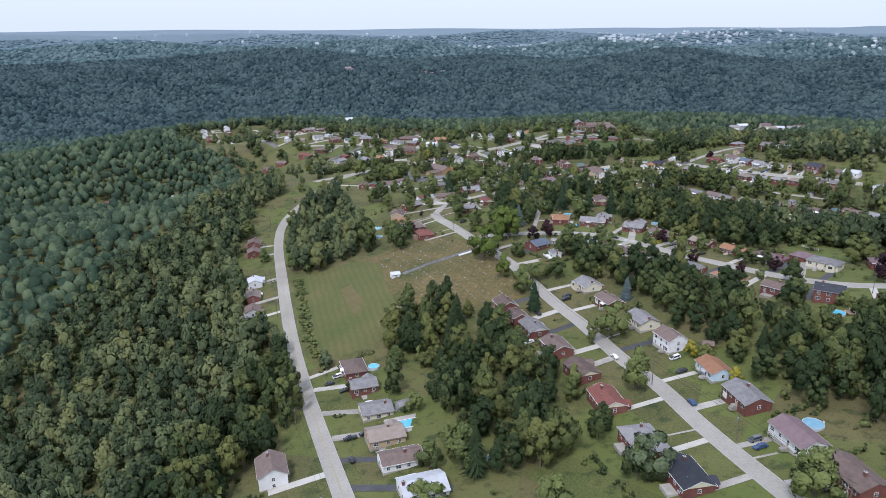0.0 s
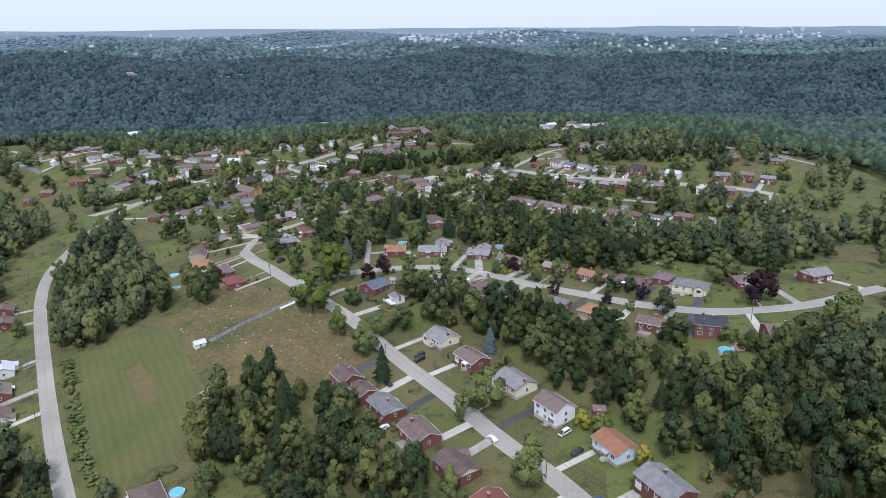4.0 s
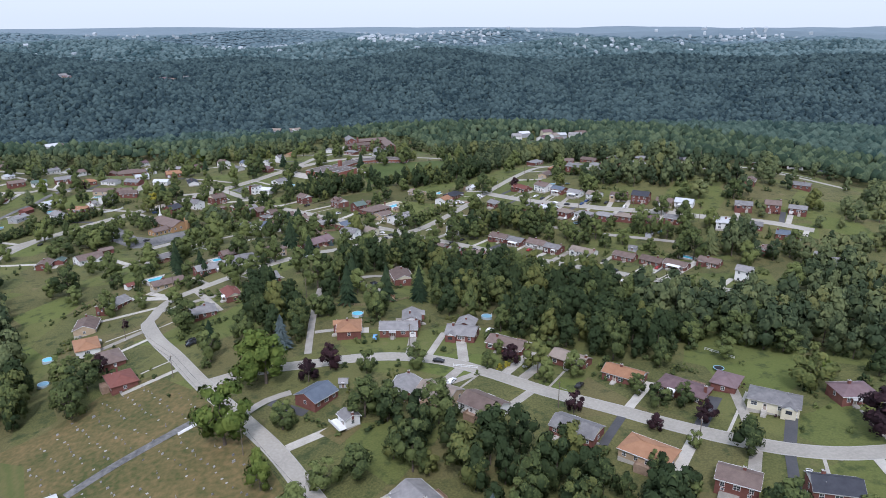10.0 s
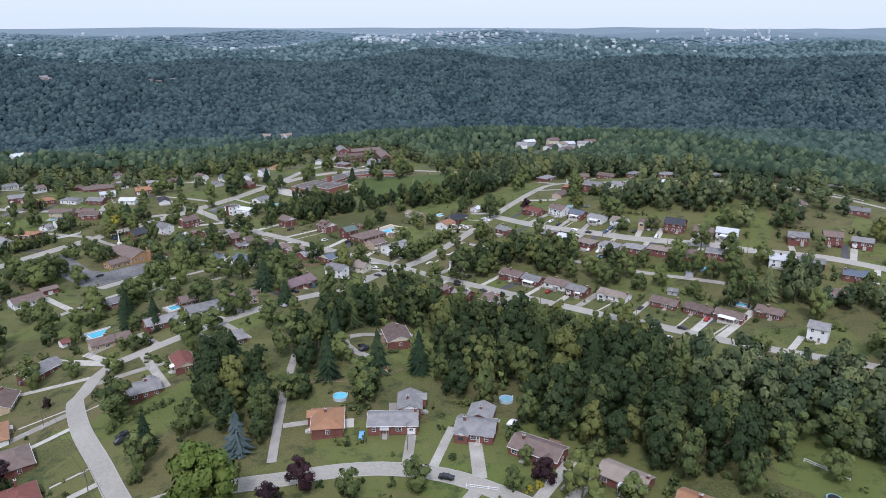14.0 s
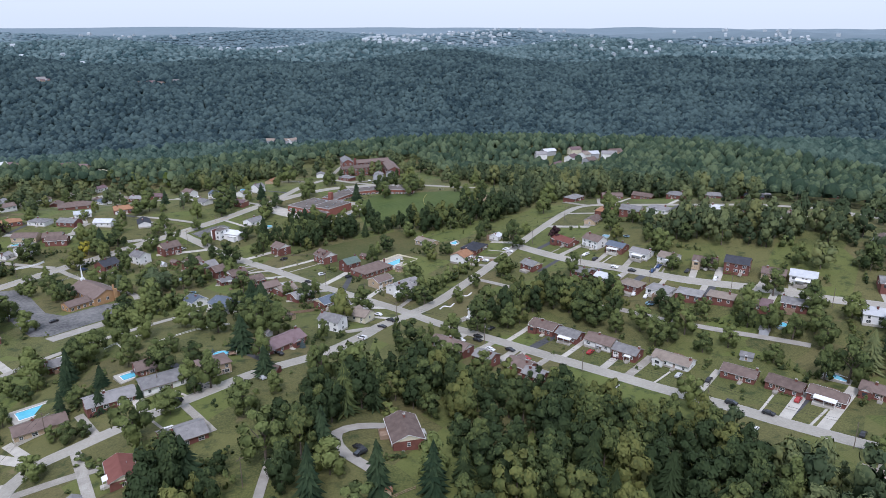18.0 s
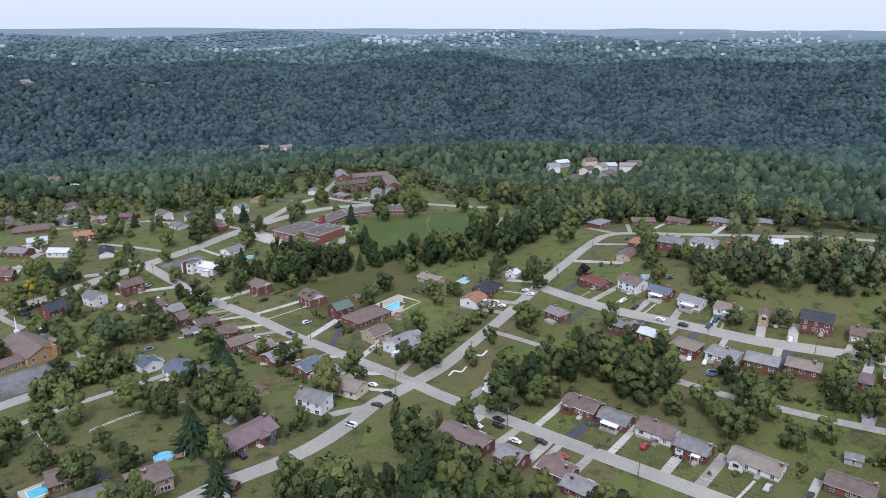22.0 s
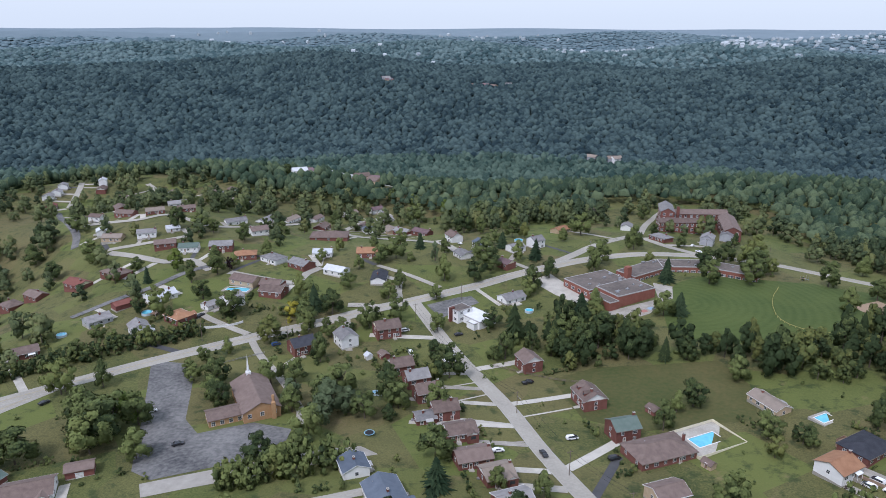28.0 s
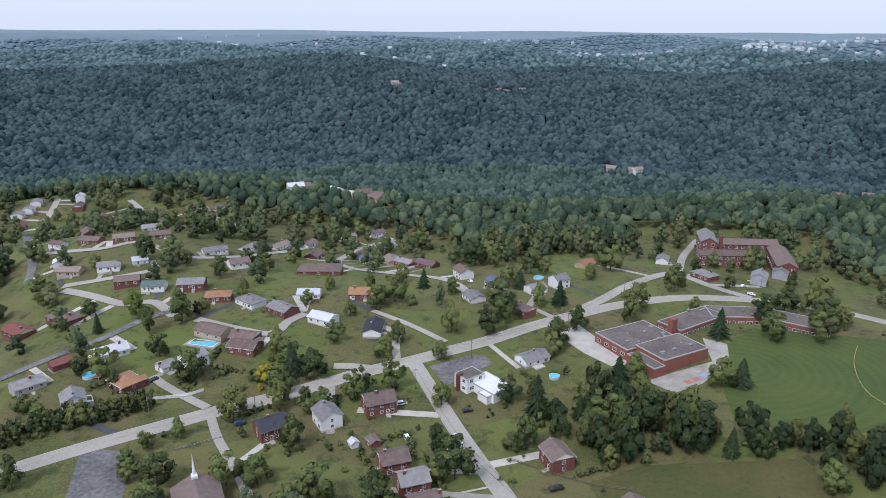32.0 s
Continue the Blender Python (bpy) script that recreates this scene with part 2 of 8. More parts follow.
HILLS = np.array([-4.7, -13.7, -0.6, 10.4, 16.6, 4.5, -0.0, 0.1, -6.3, -3.3, 5.3, -5.0, 7.6, 4.2, 1.4, 1.5, -12.9, -13.8, -4.8, 1.8, 7.6, 15.6, 7.9, 7.5, -12.4, -6.2, 8.4, 3.3, 5.4, 1.3, -2.1, 5.8, -0.3, 1.5, -15.4, 16.0, -4.0, 1.5, 8.0, -0.4, -16.8, 13.1, -5.8, 12.1, -7.9, 7.9, 16.4, 3.6, -29.9, 2.2, -4.4, -6.6, 0.9, 3.2, 1.9, -1.3, -29.2, -1.2, 7.9, -0.4, -1.1, 1.9, 0.4, -0.5, 16.0, 18.9, -12.1, 8.2, 2.3, -2.5, -5.0, -1.3, -50.0, 5.6, -20.2, -9.5, -1.7, -4.2, -9.3, -2.6])
CX, CY = 60.0, 200.0


def ease(a, b, v):
    u = np.clip((v - a) / (b - a), 0, 1)
    return u * u * (3 - 2 * u)


def height(x, y):
    """The ground: a gently rolling plateau, a wooded valley round it, and a long ridge with hills behind."""
    x, y = np.asarray(x, float), np.asarray(y, float)
    r, az = np.hypot(x - CX, y - CY), np.arctan2(x - CX, y - CY)
    rr = r + 45 * np.sin(az * 5 + 0.6) + 35 * np.sin(az * 9 + 2) - 60 * np.sin(az * 2.2)
    z = np.full(x.shape, BASE_Z)
    k = 0
    for gy in HILL_Y:
        for gx in HILL_X:
            z = z + HILLS[k] * np.exp(-((x - gx) ** 2 + (y - gy) ** 2) / (2 * HILL_SPREAD ** 2))
            k += 1
    out = ease(560, 800, rr)
    z = z * (1 - out) - 24 * out - 58 * ease(740, 980, rr)
    fold = 9 * np.sin(az * 11 + 1.3 + 0.002 * r) + 6 * np.sin(az * 23 + r * 0.004)
    back = ease(1800, 2400, r)
    z = z + 92 * ease(1080, 1680, rr) + fold * ease(1150, 1500, rr) * (1 - back)
    swell = np.cos((r - 1680) * 0.0112 + 1.1 * np.sin(az * 5 + 0.7)) + 0.45 * np.sin(az * 19 + r * 0.0045)
    z = z + 24 * swell * ease(1600, 1850, r) * (1 - 0.72 * ease(2400, 3300, r))
    return z + 66 * ease(1900, 3400, r) - 80 * ease(3550, 4500, r)


def h(x, y):
    return float(height(np.array([x]), np.array([y]))[0])


# ---- mesh helpers ----
class Build:
    """Collects corners and faces, with a material number each, for one mesh."""

    def __init__(self):
        self.v, self.f, self.m = [], [], []

    def add(self, verts, faces, mat=0):
        o = len(self.v)
        self.v += [tuple(p) for p in verts]
        self.f += [tuple(i + o for i in f) for f in faces]
        self.m += [mat] * len(faces)
        return self

    def box(self, x0, x1, y0, y1, z0, z1, mat=0):
        return self.add([(x0, y0, z0), (x1, y0, z0), (x1, y1, z0), (x0, y1, z0), (x0, y0, z1), (x1, y0, z1), (x1, y1, z1), (x0, y1, z1)],
                        [(3, 2, 1, 0), (4, 5, 6, 7), (0, 1, 5, 4), (1, 2, 6, 5), (2, 3, 7, 6), (3, 0, 4, 7)], mat)

    def soft_box(self, x0, x1, y0, y1, z0, z1, e, mat=0):
        """A box with its upper edges chamfered by e."""
        lo = [(x0, y0), (x1, y0), (x1, y1), (x0, y1)]
        hi = [(x0 + e, y0 + e), (x1 - e, y0 + e), (x1 - e, y1 - e), (x0 + e, y1 - e)]
        v = [(*p, z0) for p in lo] + [(*p, z1 - e) for p in lo] + [(*p, z1) for p in hi]
        f = [(3, 2, 1, 0), (8, 9, 10, 11)]
        for k in (0, 4):
            f += [(k + i, k + (i + 1) % 4, k + 4 + (i + 1) % 4, k + 4 + i) for i in range(4)]
        return self.add(v, f, mat)

    def tube(self, x, y, z0, z1, r0, r1, n=10, mat=0, cap=True):
        a = [2 * math.pi * i / n for i in range(n)]
        v = [(x + r0 * math.cos(t), y + r0 * math.sin(t), z0) for t in a] + [(x + r1 * math.cos(t), y + r1 * math.sin(t), z1) for t in a]
        f = [(i, (i + 1) % n, n + (i + 1) % n, n + i) for i in range(n)]
        if cap:
            f += [tuple(range(n, 2 * n)), tuple(range(n - 1, -1, -1))]
        return self.add(v, f, mat)

    def prism(self, pts, axis_from, axis_to, mat=0):
        """A (y, z) outline run along x."""
        n = len(pts)
        v = [(axis_from, *p) for p in pts] + [(axis_to, *p) for p in pts]
        f = [(i, n + i, n + (i + 1) % n, (i + 1) % n) for i in range(n)] + [tuple(range(n)), tuple(range(2 * n - 1, n - 1, -1))]
        return self.add(v, f, mat)

    def mesh(self, name, *mats):
        me = bpy.data.meshes.new(name)
        me.from_pydata(self.v, [], self.f)
        for m in mats:
            me.materials.append(m)
        if len(mats) > 1:
            me.polygons.foreach_set("material_index", self.m)
        me.update()
        return me


def part(name, mesh, parent, m=None, label=""):
    ob = new(name, mesh)
    ob.parent = parent
    if m is not None:
        ob.matrix_basis = m
    return tagged(ob, label)


def thing(name, x, y, z, yaw, label, category, group="", kind="", size=SIZE):
    ob = new(name)
    ob.matrix_basis = pose(x, y, z, 0, 0, yaw) @ Matrix.Scale(size, 4)
    return tagged(ob, label, category, group, kind)


def solid(name, mesh, m, label, category, group="", kind=""):
    ob = new(name, mesh)
    ob.matrix_basis = m
    return tagged(ob, label, category, group, kind)


def quick_mesh(name, verts, faces, mats, smooth=False, tint=None, mat_index=None, normals=None):
    """One mesh from arrays: verts (n, 3), faces (m, 3). normals: soft shading for foliage."""
    me = bpy.data.meshes.new(name)
    n, k = len(verts), faces.shape[1]
    me.vertices.add(n)
    me.vertices.foreach_set("co", np.ascontiguousarray(verts, np.float32).ravel())
    me.loops.add(len(faces) * k)
    me.loops.foreach_set("vertex_index", np.ascontiguousarray(faces, np.int32).ravel())
    me.polygons.add(len(faces))
    me.polygons.foreach_set("loop_start", np.arange(0, len(faces) * k, k, dtype=np.int32))
    me.polygons.foreach_set("loop_total", np.full(len(faces), k, np.int32))
    if mat_index is not None:
        me.polygons.foreach_set("material_index", mat_index.astype(np.int32))
    if smooth:
        me.polygons.foreach_set("use_smooth", np.ones(len(faces), bool))
    for m in mats:
        me.materials.append(m)
    if tint is not None:
        me.attributes.new("tint", "FLOAT", "POINT").data.foreach_set("value", tint.astype(np.float32))
    me.validate()
    if normals is not None:
        me.attributes.new("custom_normal", "FLOAT_VECTOR", "POINT").data.foreach_set("vector", np.ascontiguousarray(normals, np.float32).ravel())
    me.update()
    return me


def spline(pts, step):
    """A smooth line through the points, with a point every step metres or so."""
    p = np.array(pts, float)
    p = np.vstack([2 * p[0] - p[1], p, 2 * p[-1] - p[-2]])
    out = []
    for i in range(1, len(p) - 2):
        n = max(1, int(np.hypot(*(p[i + 1] - p[i])) / step + 0.5))
        for u in np.arange(n) / n:
            a, b, c, d = p[i - 1], p[i], p[i + 1], p[i + 2]
            out.append(0.5 * (2 * b + (c - a) * u + (2 * a - 5 * b + 4 * c - d) * u * u + (3 * b - a - 3 * c + d) * u ** 3))
    return np.array(out + [p[-2]])


def ribbon(name, line, width, lift, mat, offset=0.0, across=4, thick=0.0):
    """A strip laid over the ground along a line."""
    t = np.gradient(line, axis=0)
    t /= np.maximum(np.hypot(t[:, 0], t[:, 1]), 1e-6)[:, None]
    nrm = np.stack([-t[:, 1], t[:, 0]], 1)
    s = np.linspace(-width / 2, width / 2, across + 1) + offset
    x = line[:, None, 0] + nrm[:, None, 0] * s
    y = line[:, None, 1] + nrm[:, None, 1] * s
    z = height(x, y) + lift
    n, k = x.shape
    v = np.stack([x, y, z], -1).reshape(-1, 3)
    i = (np.arange(n - 1)[:, None] * k + np.arange(k - 1)).ravel()
    f = np.stack([i, i + k, i + k + 1, i + 1], 1)
    if thick:
        side = v.reshape(n, k, 3)[:, [0, -1]].copy()
        side[:, :, 2] -= thick
        o = len(v)
        v = np.vstack([v, side.reshape(-1, 3)])
        j = np.arange(n - 1)
        f = np.vstack([f, np.stack([j * k, o + 2 * j, o + 2 * j + 2, j * k + k], 1), np.stack([j * k + k - 1, j * k + 2 * k - 1, o + 2 * j + 3, o + 2 * j + 1], 1)])
    return quick_mesh(name, v, f[:, ::-1], [mat])


def patch(name, pts, lift, mat, cell=5.0):
    """A polygon laid over the ground."""
    bm = bmesh.new()
    bm.faces.new([bm.verts.new((x, y, 0)) for x, y in pts])
    for _ in range(6):
        bmesh.ops.triangulate(bm, faces=bm.faces[:])
        long = [e for e in bm.edges if e.calc_length() > cell]
        if not long:
            break
        bmesh.ops.subdivide_edges(bm, edges=long, cuts=1)
    bmesh.ops.triangulate(bm, faces=bm.faces[:])
    co = np.array([v.co[:] for v in bm.verts])
    z = height(co[:, 0], co[:, 1]) + lift
    for v, w in zip(bm.verts, z):
        v.co.z = w
    for f in bm.faces:
        f.normal_update()
        if f.normal.z < 0:
            f.normal_flip()
    me = bpy.data.meshes.new(name)
    bm.to_mesh(me)
    bm.free()
    me.materials.append(mat)
    return me


def points(s):
    return [tuple(float(v) for v in p.split(",")) for p in s.split()]


# ---- ground: one sheet to the horizon ----
def axis(lo, hi, step, end):
    mid = list(np.arange(lo, hi + 0.1, step))
    up, s = [hi], step
    while up[-1] < end:
        s *= 1.09
        up.append(up[-1] + s)
    down, s = [lo], step
    while down[-1] > -end:
        s *= 1.09
        down.append(down[-1] - s)
    return np.array(down[:0:-1] + mid + up[1:])


def ground_material():
    m = material("lawn_and_hazed_woodland_ground", (0.047, 0.064, 0.018), (0.138, 0.136, 0.046), 0.05, 0.95, fine=30, fine_amount=1.6, bump=1.0)
    n, l = m.node_tree.nodes, m.node_tree.links
    p = n["Principled BSDF"]
    lawn = p.inputs["Base Color"].links[0].from_socket
    g = n.new("ShaderNodeNewGeometry")
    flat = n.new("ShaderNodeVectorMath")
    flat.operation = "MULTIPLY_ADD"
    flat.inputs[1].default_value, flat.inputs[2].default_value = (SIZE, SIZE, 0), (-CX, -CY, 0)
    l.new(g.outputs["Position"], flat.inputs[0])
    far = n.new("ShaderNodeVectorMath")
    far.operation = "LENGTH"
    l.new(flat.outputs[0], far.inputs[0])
    cell, tone = n.new("ShaderNodeTexVoronoi"), n.new("ShaderNodeMix")
    cell.inputs["Scale"].default_value, cell.inputs["Randomness"].default_value = 0.042, 0.8
    l.new(flat.outputs[0], cell.inputs["Vector"])
    split = n.new("ShaderNodeSeparateColor")
    l.new(cell.outputs["Color"], split.inputs[0])
    tone.data_type = "RGBA"
    tone.inputs["B"].default_value = (0.16, 0.122, 0.06, 1)
    part_ = n.new("ShaderNodeMath")
    part_.operation = "MULTIPLY"
    part_.inputs[1].default_value = 0.5
    l.new(split.outputs[0], part_.inputs[0])
    l.new(part_.outputs[0], tone.inputs["Factor"])
    l.new(lawn, tone.inputs["A"])
    fresh, lush = n.new("ShaderNodeMix"), n.new("ShaderNodeMapRange")
    fresh.data_type = "RGBA"
    fresh.inputs["B"].default_value = (0.115, 0.152, 0.033, 1)
    lush.inputs["From Min"].default_value, lush.inputs["To Max"].default_value = 0.35, 0.65
    l.new(split.outputs[1], lush.inputs["Value"])
    l.new(lush.outputs[0], fresh.inputs["Factor"])
    l.new(tone.outputs["Result"], fresh.inputs["A"])
    last = fresh.outputs["Result"]
    # weedy dark clumps and worn bare spots
    for size, low, high, colour, most in ((0.16, 0.53, 0.66, (0.026, 0.044, 0.014, 1), 0.75), (0.09, 0.62, 0.74, (0.2, 0.15, 0.085, 1), 0.6)):
        spot, edge, lay = n.new("ShaderNodeTexNoise"), n.new("ShaderNodeMapRange"), n.new("ShaderNodeMix")
        spot.inputs["Scale"].default_value, spot.inputs["Detail"].default_value, spot.inputs["Roughness"].default_value = size, 7, 0.65
        l.new(g.outputs["Position"], spot.inputs["Vector"])
        edge.inputs["From Min"].default_value, edge.inputs["From Max"].default_value, edge.inputs["To Max"].default_value = low, high, most
        l.new(spot.outputs["Fac"], edge.inputs["Value"])
        lay.data_type = "RGBA"
        lay.inputs["B"].default_value = colour
        l.new(edge.outputs[0], lay.inputs["Factor"])
        l.new(last, lay.inputs["A"])
        last = lay.outputs["Result"]
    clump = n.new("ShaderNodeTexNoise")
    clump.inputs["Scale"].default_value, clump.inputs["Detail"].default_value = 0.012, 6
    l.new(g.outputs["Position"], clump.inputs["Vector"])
    # past the woodland floor, two bands go bluer and paler: haze in the colour
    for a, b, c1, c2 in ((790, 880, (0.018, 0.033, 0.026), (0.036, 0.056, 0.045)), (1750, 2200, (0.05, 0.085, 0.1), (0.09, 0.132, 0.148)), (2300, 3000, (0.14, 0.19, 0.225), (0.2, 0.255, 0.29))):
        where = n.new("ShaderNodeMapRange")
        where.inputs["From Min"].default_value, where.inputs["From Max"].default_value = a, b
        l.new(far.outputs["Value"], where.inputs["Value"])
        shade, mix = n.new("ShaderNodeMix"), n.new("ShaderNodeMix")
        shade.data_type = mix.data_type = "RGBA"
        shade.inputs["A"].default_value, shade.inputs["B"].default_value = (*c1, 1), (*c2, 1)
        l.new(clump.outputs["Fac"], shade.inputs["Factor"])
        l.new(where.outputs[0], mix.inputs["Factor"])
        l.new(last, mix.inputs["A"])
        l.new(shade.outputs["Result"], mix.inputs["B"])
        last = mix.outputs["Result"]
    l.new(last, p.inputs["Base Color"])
    return m


gx, gy = axis(-330, 470, 4.0, 4700), axis(40, 960, 4.0, 4700)
GX, GY = np.meshgrid(gx, gy)
GZ = height(GX, GY)
ni, nj = GX.shape
gi = (np.arange(ni - 1)[:, None] * nj + np.arange(nj - 1)).ravel()
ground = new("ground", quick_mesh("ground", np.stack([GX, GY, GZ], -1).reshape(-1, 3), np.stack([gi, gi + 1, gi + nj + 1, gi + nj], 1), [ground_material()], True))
tagged(ground, "Rolling green lawns and woodland ground reaching wooded hills", "ground", kind="structure")


def sheet(x, y):
    """The height of the ground sheet itself, between its corners."""
    i, j = np.clip(np.searchsorted(gy, y) - 1, 0, ni - 2), np.clip(np.searchsorted(gx, x) - 1, 0, nj - 2)
    u, v = (x - gx[j]) / (gx[j + 1] - gx[j]), (y - gy[i]) / (gy[i + 1] - gy[i])
    return (GZ[i, j] * (1 - u) + GZ[i, j + 1] * u) * (1 - v) + (GZ[i + 1, j] * (1 - u) + GZ[i + 1, j + 1] * u) * v


# ---- where nothing grows: a raster of the plan, 0 lawn, 1 kept clear, 2 woods ----
RES, X0, Y0, NX, NY = 2.0, -420.0, 0.0, 480, 500
ZONE = np.zeros((NY, NX), np.uint8)
zx, zy = np.meshgrid(X0 + RES * (np.arange(NX) + 0.5), Y0 + RES * (np.arange(NY) + 0.5))


def inside(pts, x, y):
    hit = np.zeros(x.shape, bool)
    for (ax, ay), (bx, by) in zip(pts, pts[1:] + pts[:1]):
        if ay != by:
            hit ^= ((ay > y) != (by > y)) & (x < (bx - ax) * (y - ay) / (by - ay) + ax)
    return hit


def keep_clear(x, y, r):
    ZONE[(zx - x) ** 2 + (zy - y) ** 2 < r * r] = 1


def zone(x, y):
    i, j = ((np.asarray(y) - Y0) / RES).astype(int), ((np.asarray(x) - X0) / RES).astype(int)
    ok = (i >= 0) & (i < NY) & (j >= 0) & (j < NX)
    return np.where(ok, ZONE[np.clip(i, 0, NY - 1), np.clip(j, 0, NX - 1)], 2)


SETTLED = points("-50,40 -54,150 -52,172 -46,184 -47,200 -55,228 -64,254 -79,268 -96,319 -112,370 -118,430 -112,520 -150,560 -175,640 -205,700 -300,800 -320,900 -280,935 -200,935 -120,880 -60,870 0,860 60,800 120,800 130,880 240,880 245,760 262,700 256,625 300,592 350,545 400,495 425,430 380,375 330,330 280,300 240,250 235,190 190,150 150,40")
ZONE[~inside(SETTLED, zx, zy)] = 2
for grove in (
        "-20,244 -12,259 4,263 19,244 25,225 33,200 37,180 36,150 8,150 10,166 4,186 -2,204 -12,225",
        "76,256 84,268 103,266 108,250 108,236 108,222 112,208 120,198 138,195 160,192 180,196 235,212 235,40 150,40 128,112 112,138 101,154 95,165 92,184 89,200 85,218 80,232",
        "56,266 60,292 72,284 84,264 80,250 68,253",
        "-69,325 -52,329 -40,336 -33,348 -33,366 -38,384 -50,420 -64,470 -75,500 -88,470 -90,437 -84,390",
        "46,352 52,378 62,402 76,422 96,434 112,436 136,413 153,403 168,385 177,373 185,350 199,330 224,312 236,290 230,268 205,262 190,258 180,270 176,280 168,300 152,292 139,295 127,299 120,312 117,325 108,337 100,350 96,360 103,372 110,398 84,402 74,398 66,376 56,345",
        "40,398 54,396 52,372 49,346 41,346 35,366 35,382",
        "222,300 240,330 262,352 280,345 262,320 240,296", "240,385 256,398 276,385 268,362 250,365", "290,490 310,480 330,455 320,440 300,455 280,475",
        "148,475 158,466 172,474 188,466 198,478 187,490 172,486 160,483",
        "72,620 86,632 104,645 120,642 132,630 133,616 106,606 78,612",
        "133,618 140,626 178,619 200,627 226,640 246,652 256,640 246,622 225,602 205,592 186,594 171,602 150,598",
        "252,522 276,514 297,493 275,474 257,494 246,508",
        "258,486 264,492 278,482 296,470 288,462 274,470",
        "188,461 197,456 200,462 192,470"):
    ZONE[inside(points(grove), zx, zy) & (ZONE == 0)] = 2

# open back gardens below the crescent
ZONE[inside(points("62,300 70,312 86,296 104,276 116,262 124,248 112,240 104,248 94,262 78,280"), zx, zy)] = 0

# ---- roads ----
LANES = {}


def road(name, width, s, label, kerb=False, line=False, mat=None, step=3.0):
    i, width = len(LANES), width * SIZE
    pts = spline(points(s), step)
    LANES[name] = (pts, width)
    ob = solid(name, ribbon(name, pts, width, 0.1 + 0.008 * i, mat or ROAD), Matrix(), label, "road", kind="structure")
    if kerb:
        for side in (-1, 1):
            part("kerb", ribbon("kerb", pts, 0.2, 0.14 + 0.008 * i, KERB, side * (width / 2 + 0.08), 1, 0.25), ob)
    if line:
        for side in (-0.13, 0.13):
            part("centre_line", ribbon("centre_line", pts, 0.1, 0.125 + 0.008 * i, YELLOW, side, 1), ob, None, "worn yellow centre line")
    for x, y in pts:
        keep_clear(x, y, width / 2 + 2.2)
    return ob


def nearest(x, y, names=None):
    best = (1e9, 0, 0, "")
    for name, (pts, w) in LANES.items():
        if names and name not in names:
            continue
        d = np.hypot(pts[:, 0] - x, pts[:, 1] - y)
        k = int(d.argmin())
        if d[k] < best[0]:
            best = (float(d[k]), float(pts[k, 0]), float(pts[k, 1]), name)
    return best


# ---- houses ----
SHARED = {}


def shared(key, make):
    if key not in SHARED:
        SHARED[key] = make()
    return SHARED[key]


def window_mesh(w, hgt):
    """A window in one piece: white frame with a mullion and a rail, dark panes, and the frame's depth to the wall."""
    def make():
        b = Build()
        xs = [-w / 2 - 0.1, -w / 2, -0.035, 0.035, w / 2, w / 2 + 0.1]
        zs = [-0.12, 0, hgt / 2 - 0.03, hgt / 2 + 0.03, hgt, hgt + 0.1]
        v = [(x, -0.07, z) for z in zs for x in xs]
        v += [(x, 0.03, z) for x, z in ((xs[0], zs[0]), (xs[5], zs[0]), (xs[5], zs[5]), (xs[0], zs[5]))]
        b.v = v
        for j in range(5):
            for i in range(5):
                k = j * 6 + i
                b.f.append((k, k + 1, k + 7, k + 6))
                b.m.append(1 if i in (1, 3) and j in (1, 3) else 0)
        for f in ((36, 37, 5, 4, 3, 2, 1, 0), (37, 38, 35, 29, 23, 17, 11, 5), (38, 39, 30, 31, 32, 33, 34, 35), (39, 36, 0, 6, 12, 18, 24, 30)):
            b.f.append(f)
            b.m.append(0)
        return b.mesh("window", WHITE, GLASS)
    return shared(("window", w, hgt), make)


def door_mesh(kind):
    def make():
        b = Build()
        if kind == "garage":
            b.box(-1.3, 1.3, -0.05, 0.03, 0, 2.1, 0)
            for z in (0.5, 1.0, 1.5):
                b.box(-1.28, 1.28, -0.07, 0.0, z - 0.02, z + 0.02, 1)
            b.box(-1.4, 1.4, -0.08, 0.02, 2.1, 2.24, 0)
        else:
            b.box(-0.48, 0.48, -0.05, 0.03, 0, 2.05, 1)
            b.box(-0.6, -0.48, -0.08, 0.03, 0, 2.15, 0)
            b.box(0.48, 0.6, -0.08, 0.03, 0, 2.15, 0)
            b.box(-0.6, 0.6, -0.08, 0.03, 2.05, 2.17, 0)
            b.box(-0.3, 0.3, -0.07, 0.0, 1.2, 1.85, 2)
        return b.mesh("door", WHITE, material("door_paint", (0.2, 0.12, 0.08), (0.4, 0.34, 0.28), 0.4, 0.5, vary=0.8, bump=0.05), GLASS)
    return shared(("door", kind), make)


def chimney_mesh():
    b = Build()
    b.soft_box(-0.45, 0.45, -0.35, 0.35, -1.6, 1.1, 0.03, 0).box(-0.52, 0.52, -0.42, 0.42, 1.0, 1.12, 1)
    b.tube(-0.15, 0, 1.12, 1.4, 0.12, 0.11, 8, 2)
    return b.mesh("chimney", wall_mat("brick"), KERB, RUBBER)


